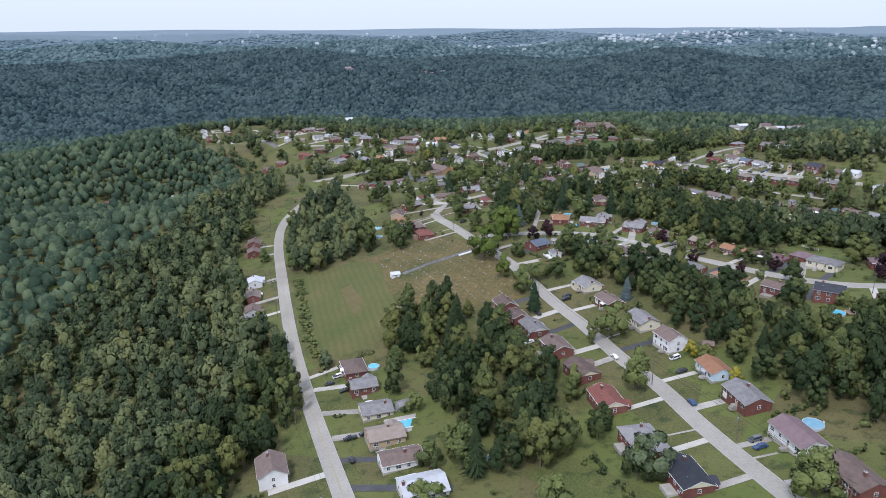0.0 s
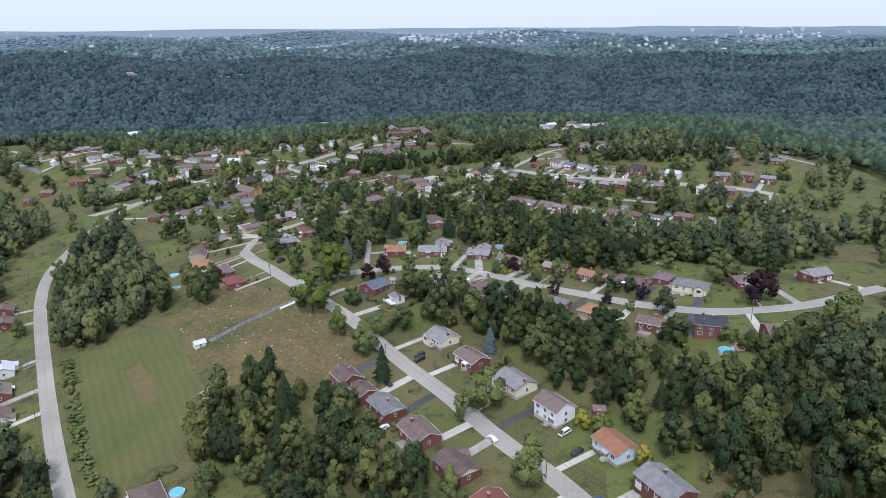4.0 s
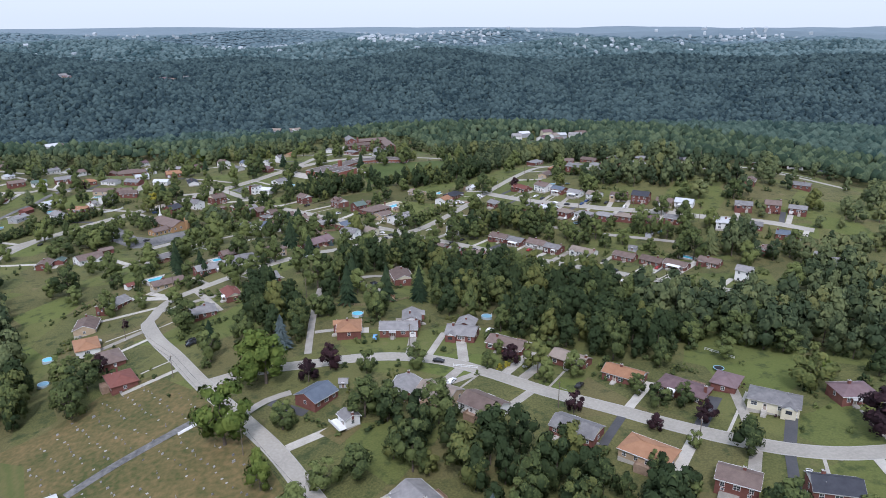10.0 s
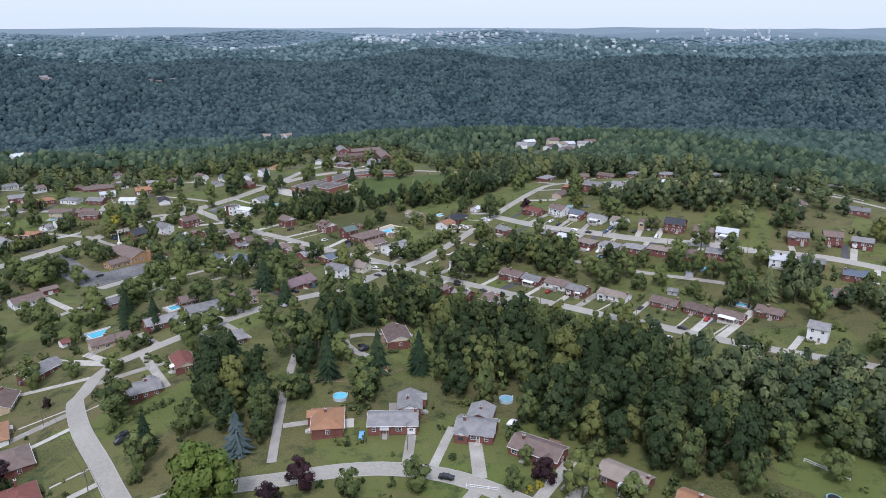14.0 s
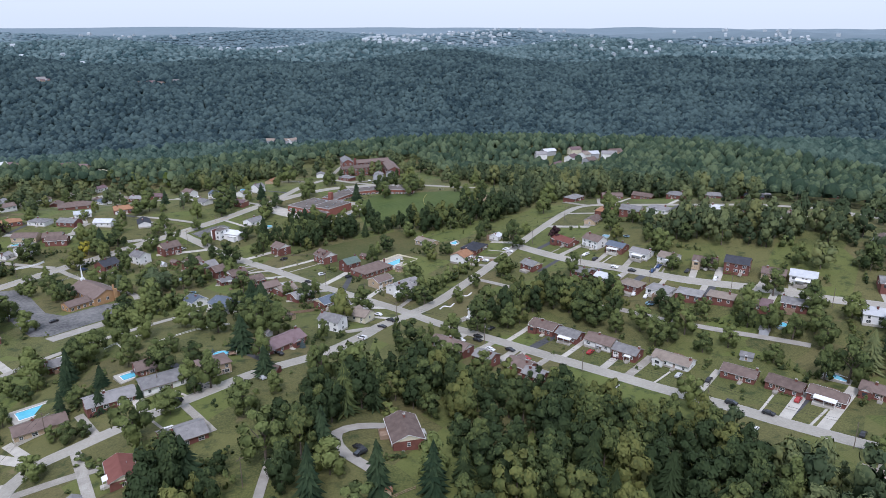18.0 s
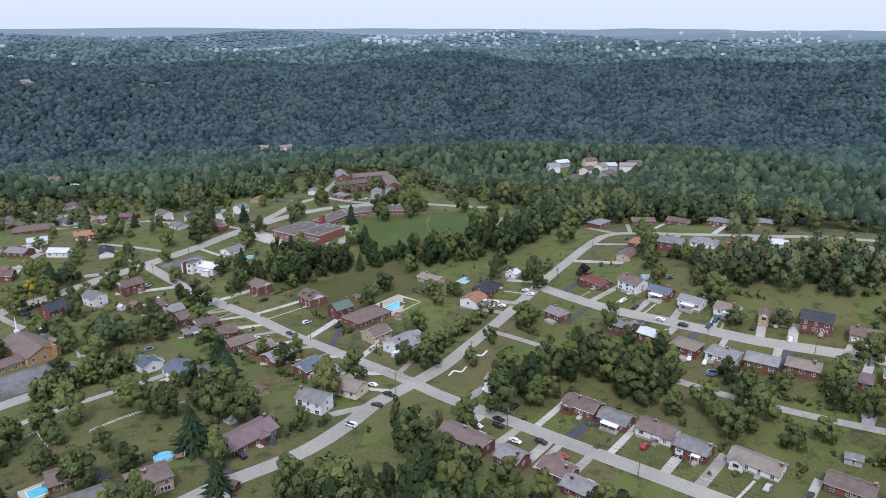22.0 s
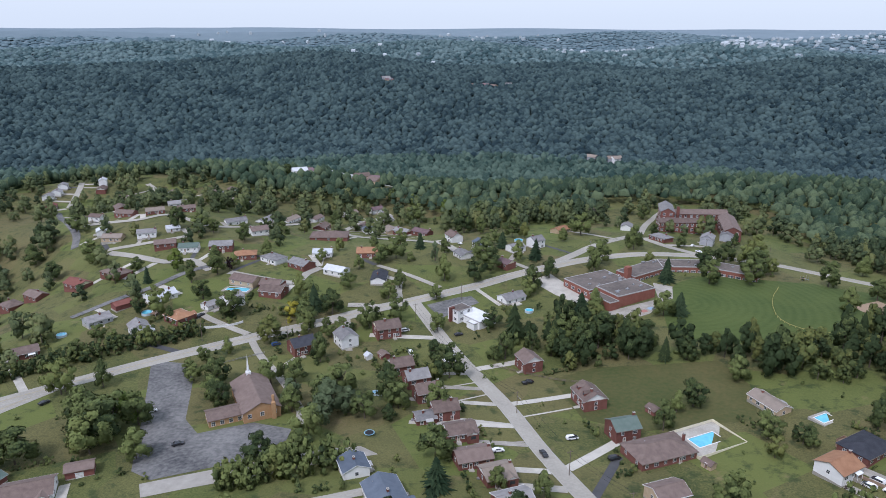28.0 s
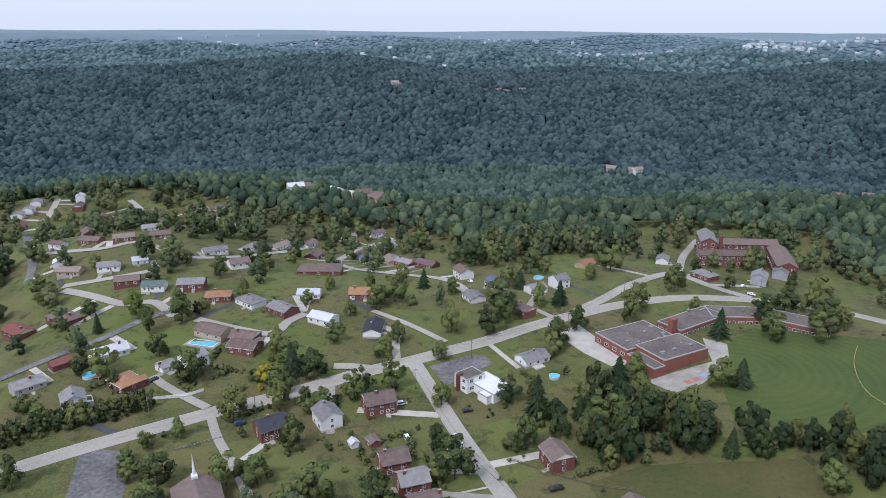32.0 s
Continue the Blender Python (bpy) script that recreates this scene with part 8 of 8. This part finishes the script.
tree(-111.1, 784.1, 13, 12, "oak")
tree(-128.5, 951.1, 12, 10, "oak")
tree(101.3, 823.2, 12, 10, "oak")
tree(-43.1, 548.8, 14, 13, "oak")
tree(-32.0, 547.3, 14, 13, "oak")
tree(-26.5, 551.1, 12, 10, "oak")
tree(14.4, 570.7, 9, 8, "pale")
tree(29.1, 557.8, 11, 11, "pale")
tree(34.5, 565.9, 9, 9, "pale")
tree(-11.9, 570.1, 9, 9, "oak")
tree(-27.7, 585.1, 5, 5, "oak")
tree(29.3, 669.6, 10, 8, "oak")
tree(8.6, 626.8, 6, 5, "oak")
tree(61.8, 682.6, 12, 11, "oak")
tree(67.9, 695.0, 13, 12, "oak")
tree(148.1, 691.5, 13, 9, "fir")
tree(180.3, 722.5, 13, 12, "oak")
tree(194.9, 718.6, 12, 12, "oak")
tree(158.9, 311.0, 8, 7, "oak")
tree(159.8, 297.6, 9, 8, "oak")
tree(176.8, 302.3, 10, 9, "oak")
tree(176.1, 289.5, 11, 10, "oak")
tree(146.8, 306.8, 6, 5, "oak")
tree(160.8, 283.4, 8, 7, "oak")
tree(175.1, 318.6, 9, 8, "oak")
tree(143.8, 317.6, 6, 6, "oak")
tree(61.3, 502.7, 12, 9, "oak")
shrub(77.8, 465.0, 1.6, "oak")
shrub(81.5, 463.8, 1.4, "oak")
shrub(83.9, 464.4, 1.4, "oak")
shrub(51.8, 478.0, 1.5, "oak")
shrub(8.0, 334.5, 1, "oak")
shrub(88.7, 323.7, 1.5, "oak")
shrub(96.8, 308.1, 1.2, "oak")
shrub(100.1, 306.7, 1.4, "gold")
shrub(102.7, 307.2, 1.4, "gold")
shrub(92.6, 305.6, 1.3, "oak")
shrub(123.3, 288.9, 1.2, "oak")
shrub(122.3, 290.9, 1.2, "oak")
shrub(123.8, 287.3, 1.3, "oak")
shrub(130.2, 284.1, 1.2, "oak")
shrub(106.8, 296.7, 1.3, "oak")
shrub(129.0, 267.9, 1.6, "oak")
shrub(134.0, 267.6, 1.3, "oak")
shrub(58.0, 325.5, 1.4, "oak")
shrub(62.4, 325.0, 1.4, "oak")
shrub(67.2, 323.0, 1.2, "oak")
shrub(168.7, 261.8, 2, "oak")
shrub(-15.2, 411.2, 1, "oak")
shrub(-5.9, 440.1, 1, "oak")
shrub(6.8, 413.6, 1, "oak")
shrub(76.1, 330.0, 1, "oak")
shrub(108.3, 293.8, 1.2, "oak")
shrub(107.6, 309.6, 1.4, "oak")
shrub(100.5, 307.4, 1.2, "oak")
shrub(126.9, 283.8, 1.3, "oak")
shrub(132.4, 270.6, 1.5, "oak")
shrub(138.0, 264.8, 1.5, "oak")
shrub(158.4, 249.3, 1.3, "oak")
shrub(156.4, 238.1, 1.2, "oak")
shrub(148.3, 243.3, 1.2, "oak")
shrub(-2.2, 354.6, 1.2, "oak")
shrub(3.5, 349.8, 1.2, "oak")
shrub(153.5, 252.5, 1, "oak")
shrub(160.9, 247.7, 1, "oak")
shrub(39.4, 303.2, 2, "oak")
shrub(-11.4, 386.7, 1, "oak")
shrub(-0.3, 352.9, 1, "oak")
shrub(32.4, 330.0, 1.1, "oak")
shrub(35.2, 435.4, 1, "oak")
shrub(37.3, 441.1, 1.2, "oak")
shrub(26.5, 444.7, 1.2, "oak")
shrub(43.0, 445.4, 1.5, "oak")
shrub(50.5, 443.2, 1.3, "oak")
shrub(62.4, 428.2, 1.4, "oak")
shrub(165.7, 450.5, 1.2, "oak")
shrub(166.8, 441.9, 1, "oak")
shrub(186.8, 416.4, 1.3, "oak")
shrub(159.9, 455.1, 1.5, "oak")
shrub(154.1, 468.8, 1.2, "oak")
shrub(199.6, 396.1, 1.3, "oak")
shrub(200.3, 392.9, 1.2, "oak")
shrub(209.3, 394.4, 1.4, "oak")
shrub(189.2, 400.9, 1, "oak")
shrub(181.2, 419.0, 1, "oak")
shrub(161.8, 439.9, 1.2, "oak")
shrub(27.2, 448.5, 1.1, "oak")
shrub(57.2, 427.5, 1, "oak")
shrub(51.7, 464.0, 1.2, "oak")
shrub(64.9, 597.5, 1.2, "oak")
shrub(100.7, 594.9, 1, "oak")
shrub(76.5, 595.9, 1, "oak")
shrub(129.7, 542.3, 1, "oak")
shrub(118.7, 546.8, 1, "oak")
shrub(133.5, 513.9, 1.4, "oak")
shrub(232.1, 499.5, 1.2, "oak")
shrub(201.6, 482.1, 1, "oak")
shrub(144.1, 475.7, 1.1, "oak")
shrub(150.3, 459.9, 1.3, "oak")
shrub(231.0, 505.2, 1.2, "oak")
shrub(232.4, 547.8, 1.4, "oak")
shrub(228.7, 549.8, 1.6, "oak")
shrub(233.0, 513.9, 1, "oak")
shrub(243.7, 492.3, 1.3, "oak")
shrub(197.8, 503.9, 1.5, "oak")
shrub(199.4, 521.0, 1.3, "oak")
shrub(112.6, 583.3, 1, "oak")
shrub(26.6, 605.8, 1.3, "oak")
shrub(40.6, 606.6, 1, "oak")
shrub(87.3, 594.5, .9, "oak")
shrub(115.0, 548.3, 1, "oak")
shrub(-27.4, 586.0, 1.6, "oak")
shrub(-44.4, 567.5, 1, "oak")
shrub(-23.4, 519.9, 1, "oak")
shrub(77.6, 551.0, 1.1, "oak")
shrub(79.5, 608.0, 1, "oak")
shrub(75.7, 605.3, 1, "oak")
shrub(93.5, 607.1, 1.2, "oak")
shrub(41.9, 600.9, 1, "oak")
shrub(136.8, 613.5, 1.1, "oak")
shrub(114.2, 554.4, 1.2, "oak")
shrub(120.1, 552.3, 1.3, "oak")
shrub(100.6, 568.6, 1, "oak")
shrub(24.8, 602.9, 1.3, "oak")
shrub(16.7, 601.7, 1.5, "oak")
shrub(13.4, 598.9, 1.6, "oak")
shrub(6.6, 600.1, 1.6, "oak")
shrub(-26.6, 585.1, 1.6, "oak")
shrub(18.7, 630.5, 1.8, "oak")
shrub(13.8, 627.9, 1.8, "oak")
shrub(21.8, 636.2, 1.6, "oak")
shrub(24.5, 636.7, 1.4, "oak")
shrub(73.9, 596.4, 1.2, "oak")
shrub(77.7, 595.7, 1.2, "oak")
shrub(23.3, 604.8, 1.6, "oak")
shrub(28.1, 611.5, 1.5, "oak")
shrub(47.4, 617.8, 1.5, "oak")
shrub(-13.8, 629.2, 2, "oak")
shrub(-8.3, 630.3, 2, "gold")
shrub(-17.7, 625.1, 2, "oak")
shrub(-11.6, 648.0, 2, "oak")
shrub(-31.8, 625.7, 2, "oak")
shrub(-98.7, 668.3, 1.4, "oak")
shrub(4.1, 677.6, 2, "oak")
shrub(0.2, 628.6, 1.5, "oak")
shrub(60.9, 632.6, 1.2, "oak")

# ---- woods: near groves, the valley, the ridge and the far hills ----
def spread(seed, lo, hi, n):
    return np.random.default_rng(seed).uniform(lo, hi, n)


def by_itself(x, y):
    """True where no house of the valley or the ridge stands, nor in the clearing cut towards the camera so that it
    shows.
    """
    ok = np.ones(x.shape, bool)
    for a, b_ in FAR_SITES:
        u = np.array([CX - a, CY - b_]) / math.hypot(CX - a, CY - b_)
        along, aside = (x - a) * u[0] + (y - b_) * u[1], (y - b_) * u[0] - (x - a) * u[1]
        ok &= ~((np.abs(aside) < 10) & (along > -8) & (along < (14 if b_ > 1500 else 30)))
    return ok


wx, wy = jitter(-420, 540, 40, 1000, 6.6, 11)
keep = (zone(wx, wy) == 2) & by_itself(wx, wy)
wx, wy = wx[keep], wy[keep]
dist = path_distance(wx, wy)
ahead = wy > 60
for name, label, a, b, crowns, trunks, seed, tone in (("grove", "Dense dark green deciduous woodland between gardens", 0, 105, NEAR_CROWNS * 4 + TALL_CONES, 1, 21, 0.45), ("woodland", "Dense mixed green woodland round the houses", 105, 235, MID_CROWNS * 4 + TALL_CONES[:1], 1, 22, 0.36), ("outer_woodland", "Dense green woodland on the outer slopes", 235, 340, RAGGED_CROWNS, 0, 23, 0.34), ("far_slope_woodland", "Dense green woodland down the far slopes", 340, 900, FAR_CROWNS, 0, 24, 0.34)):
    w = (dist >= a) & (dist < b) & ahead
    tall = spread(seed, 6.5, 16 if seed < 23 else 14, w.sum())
    woods(name, label, wx[w], wy[w], tall, tall * spread(seed + 50, 0.45, 0.68, w.sum()) + (1.8 if seed < 23 else 0.9), crowns, (LEAF, HAZED_PLATEAU_LEAF, HAZED_SLOPE_LEAF, HAZED_SLOPE_LEAF)[seed - 21], trunks, seed, 0.46, 0.33, tone)
# undergrowth at the edges and between the trunks
ux, uy = jitter(-150, 330, 60, 720, 13, 24)
keep = (zone(ux, uy) == 2) & (path_distance(ux, uy) < 210)
woods("undergrowth", "Low leafy undergrowth along woodland edges", ux[keep], uy[keep], spread(25, 2.0, 5.0, keep.sum()), spread(26, 3, 5.5, keep.sum()), BUSHES, LEAF, 0, 25, 0.55)

# thickets and hedges: low and dense
for k, (name, label, s_, lo, hi) in enumerate((("thicket", "Low dense thicket of bushes beside a car park", "10,520 18,530 30,538 42,541 46,533 34,524 20,517", 3.5, 7), ("roadside_thicket", "Overgrown bushes along the main road", "-92,566 -66,588 -44,606 -36,614 -42,620 -58,606 -80,588 -96,574", 2.5, 6),
                                              ("hedge", "Clipped dark green hedge beside the main road", "-12,632 2,643 8,648 6,651 -4,645 -14,636", 3, 4.5), ("garden_hedge", "Long clipped green garden hedge", "17,417 28,401 37,389 39,390 30,403 19,418", 1.8, 2.4),
                                              ("lawn_hedge", "Clipped dark green hedge along a lawn", "19.3,415.7 25.8,405.7 32.9,394.0 31.3,393.0 24.2,404.7 17.7,414.7", 1.2, 1.7), ("street_thicket", "Dense bushes along a street edge", "130,508 150,524 168,538 172,535 152,520 134,505", 3.5, 7), ("road_verge_scrub", "Weedy green scrub along a road verge", "-42,226 -52,252 -60,282 -70,322 -66,322 -56,282 -48,252 -38,228", 0.8, 1.8))):
    bx_, by_ = jitter(-120, 200, 200, 680, 2.4, 80 + k)
    keep = inside(points(s_), bx_, by_)
    tall = spread(90 + k, lo, hi, keep.sum())
    woods(name, label, bx_[keep], by_[keep], tall, spread(95 + k, 2.6, 4.2, keep.sum()), BUSHES, LEAF, 0, 80 + k)

# loose trees on lawns
lx, ly = jitter(-330, 430, 60, 940, 9.0, 31)
r_ = np.random.default_rng(32).random(lx.size)
dist = path_distance(lx, ly)
loose = (zone(lx, ly) == 0) & (ly > 70)
for name, label, a, b_, dense, crowns, seed in (("garden_trees", "Green garden trees of many sizes between houses", 0, 190, 0.1, NEAR_CROWNS, 33), ("lawn_trees", "Scattered green trees on lawns between far houses", 190, 900, 0.22, MID_CROWNS, 35)):
    keep = loose & (dist >= a) & (dist < b_) & (r_ < np.where(ly > 780, 2.0, 1.0) * dense)
    tall = 6 + 8 * spread(seed, 0, 1, keep.sum())
    woods(name, label, lx[keep], ly[keep], tall, tall * spread(seed + 1, 0.65, 0.95, keep.sum()) + 0.8, crowns, LEAF if seed == 33 else HAZED_PLATEAU_LEAF, 1, seed)
# a tree or two and a ragged line of bushes at the back and side of each near garden
rb = random.Random(77)
back_trees, back_bushes = [], []
for x_, y_, z_, yaw_, L_, D_, door_, u_ in PLANTINGS:
    c_, s_ = math.cos(radians(yaw_)), math.sin(radians(yaw_))
    for side in (-1, 1):
        if rb.random() < 0.3:
            q, d_ = side * (L_ * 0.5 + rb.uniform(0, 4)), D_ * 0.5 + rb.uniform(4, 11)
            back_trees.append((x_ + c_ * q - s_ * d_, y_ + s_ * q + c_ * d_))
        if rb.random() < 0.5:
            for k in range(rb.randint(4, 9)):
                q, d_ = side * (L_ * 0.5 + 3.2) + rb.uniform(-0.5, 0.5), D_ * 0.3 + k * 1.3
                back_bushes.append((x_ + c_ * q - s_ * d_, y_ + s_ * q + c_ * d_))
    if rb.random() < 0.6:
        far_ = D_ * 0.5 + rb.uniform(8, 12)
        for k in range(rb.randint(5, 12)):
            q = -L_ * 0.6 + k * 1.5 + rb.uniform(-0.5, 0.5)
            d_ = far_ + rb.uniform(-0.7, 0.7)
            back_bushes.append((x_ + c_ * q - s_ * d_, y_ + s_ * q + c_ * d_))
back_trees, back_bushes = np.array(back_trees), np.array(back_bushes)
back_trees = back_trees[zone(back_trees[:, 0], back_trees[:, 1]) == 0]
back_bushes = back_bushes[zone(back_bushes[:, 0], back_bushes[:, 1]) == 0]
tall = spread(78, 6, 13, len(back_trees))
woods("back_garden_trees", "Green shade trees behind houses in back gardens", back_trees[:, 0], back_trees[:, 1], tall, tall * spread(79, 0.7, 1.0, len(back_trees)), NEAR_CROWNS, LEAF, 1, 78)
woods("back_garden_bushes", "Ragged green bushes along back garden boundaries", back_bushes[:, 0], back_bushes[:, 1], spread(85, 1.0, 2.6, len(back_bushes)), spread(86, 1.4, 2.6, len(back_bushes)), BUSHES, LEAF, 0, 85, 0.55)
# low bushes in the gardens
lx, ly = jitter(-120, 330, 60, 720, 5.5, 36)
keep = (zone(lx, ly) == 0) & (np.random.default_rng(37).random(lx.size) < 0.07) & (path_distance(lx, ly) < 190)
tall = spread(38, 1.0, 2.6, keep.sum())
woods("garden_bushes", "Low green bushes scattered over gardens", lx[keep], ly[keep], tall, tall * spread(39, 0.9, 1.5, keep.sum()), BUSHES, LEAF, 0, 38, 0.55)

def wedge(x, y):
    az = np.degrees(np.arctan2(x - 40, y - 60))
    return (az > -47) & (az < 58)


vx, vy = jitter(-1500, 1900, 100, 2150, 6.6, 41)
r2 = np.hypot(vx - CX, vy - CY)
outside = (vx < -420) | (vx > 540) | (vy > 1000)
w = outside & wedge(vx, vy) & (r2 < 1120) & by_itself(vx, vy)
woods("valley_woods", "Dense valley woodland of rounded green crowns", vx[w], vy[w], spread(42, 8, 15, w.sum()), spread(43, 8, 13, w.sum()), FAR_CROWNS, HAZED_VALLEY_LEAF, 0, 42, 0.5, 0.24)
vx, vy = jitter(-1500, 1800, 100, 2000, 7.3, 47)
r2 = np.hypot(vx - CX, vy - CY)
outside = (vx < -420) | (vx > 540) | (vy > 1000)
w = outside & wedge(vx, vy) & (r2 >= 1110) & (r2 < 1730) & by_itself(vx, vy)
woods("ridge_woods", "Unbroken dark forest on a long ridge, tinted with blue haze", vx[w], vy[w], spread(44, 8.5, 14, w.sum()), spread(45, 9.5, 14.5, w.sum()), FAR_CROWNS, HAZED_RIDGE_LEAF, 0, 44, 0.5, 0.24)
vx, vy = jitter(-2200, 2300, 900, 2500, 13, 51)
r2 = np.hypot(vx - CX, vy - CY)
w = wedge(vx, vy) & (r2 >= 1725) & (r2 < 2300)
woods("distant_woods", "Distant forest on rolling hills, tinted with blue haze", vx[w], vy[w], spread(52, 5, 9, w.sum()), spread(53, 14, 21, w.sum()), FAR_CROWNS, HAZED_DISTANT_LEAF, 0, 52, 1.0, 0.24)
vx, vy = jitter(-2700, 2700, 900, 3000, 17, 57)
r2 = np.hypot(vx - CX, vy - CY)
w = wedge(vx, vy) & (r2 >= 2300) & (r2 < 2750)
# the palest woodland: thick haze painted as its base colour
HAZED_BACK_LEAF = material("hazed_back_hill_woodland", (0.08, 0.125, 0.147), (0.165, 0.222, 0.245), 0.006, 0.95, fine=20, bump=0.0, tint=True, spec=0.0)
woods("back_hill_woods", "Forest on a farther line of hills, tinted with pale haze", vx[w], vy[w], spread(54, 4, 6.5, w.sum()), spread(55, 19, 27, w.sum()), FAR_CROWNS, HAZED_BACK_LEAF, 0, 54, 1.0, 0.22)

# the scattered town on the far hills: small gabled boxes, joined
rt = np.random.default_rng(71)
b = Build()
for az0, d0, n, sa, sd in ((14.5, 2140, 60, 1.3, 60), (18.5, 2680, 60, 3.5, 90), (-4, 2700, 16, 2.5, 80), (26, 2650, 40, 5, 120), (42, 2700, 60, 2.0, 90), (34, 2180, 24, 3, 60), (5, 2180, 22, 2, 60), (-22, 2700, 20, 3, 100), (-12, 2160, 14, 2, 60)):
    for i in range(n):
        a_, d_ = radians(az0 + rt.normal() * sa), d0 + rt.normal() * sd
        x_, y_ = CX + d_ * math.sin(a_), CY + d_ * math.cos(a_)
        z_, t_ = float(sheet(x_, y_)) + 3.5, rt.random() * 3
        l_, w_, k_ = rt.uniform(4, 8), rt.uniform(3.5, 5), rt.uniform(1.5, 4)
        ca, sa_ = math.cos(t_), math.sin(t_)
        pts = [(-l_, -w_, -10), (l_, -w_, -10), (l_, w_, -10), (-l_, w_, -10), (-l_, -w_, k_), (l_, -w_, k_), (l_, w_, k_), (-l_, w_, k_), (-l_, 0, k_ + 4), (l_, 0, k_ + 4)]
        b.add([(x_ + ca * p[0] - sa_ * p[1], y_ + sa_ * p[0] + ca * p[1], z_ + p[2]) for p in pts], [(0, 1, 5, 4), (1, 2, 6, 5), (2, 3, 7, 6), (3, 0, 4, 7), (5, 6, 9), (7, 4, 8)], 0)
        b.add([(x_ + ca * p[0] - sa_ * p[1], y_ + sa_ * p[0] + ca * p[1], z_ + p[2] + 0.2) for p in pts[4:]], [(0, 1, 5, 4), (2, 3, 4, 5)], int(rt.random() * 2) + 1)
# walls and roofs all drawn towards pale blue-grey: haze put into their colours
solid("distant_town", b.mesh("distant_town", material("hazed_pale_walls", (0.3, 0.34, 0.36), (0.48, 0.52, 0.54), 0.02, 0.8, bump=0, island=0.5), material("hazed_grey_roofs", (0.2, 0.25, 0.28), (0.34, 0.38, 0.41), 0.02, 0.8, bump=0), material("hazed_white_roofs", (0.34, 0.38, 0.41), (0.5, 0.54, 0.57), 0.02, 0.8, bump=0)), Matrix(), "Scattered pale distant houses of a hill town", "town", kind="stuff")

# ---- from the plan to metres ----
for ob in list(scene.objects):
    if ob.parent is None and ob.type in ("MESH", "EMPTY"):
        ob.matrix_basis = Matrix.Scale(PLAN, 4) @ ob.matrix_basis
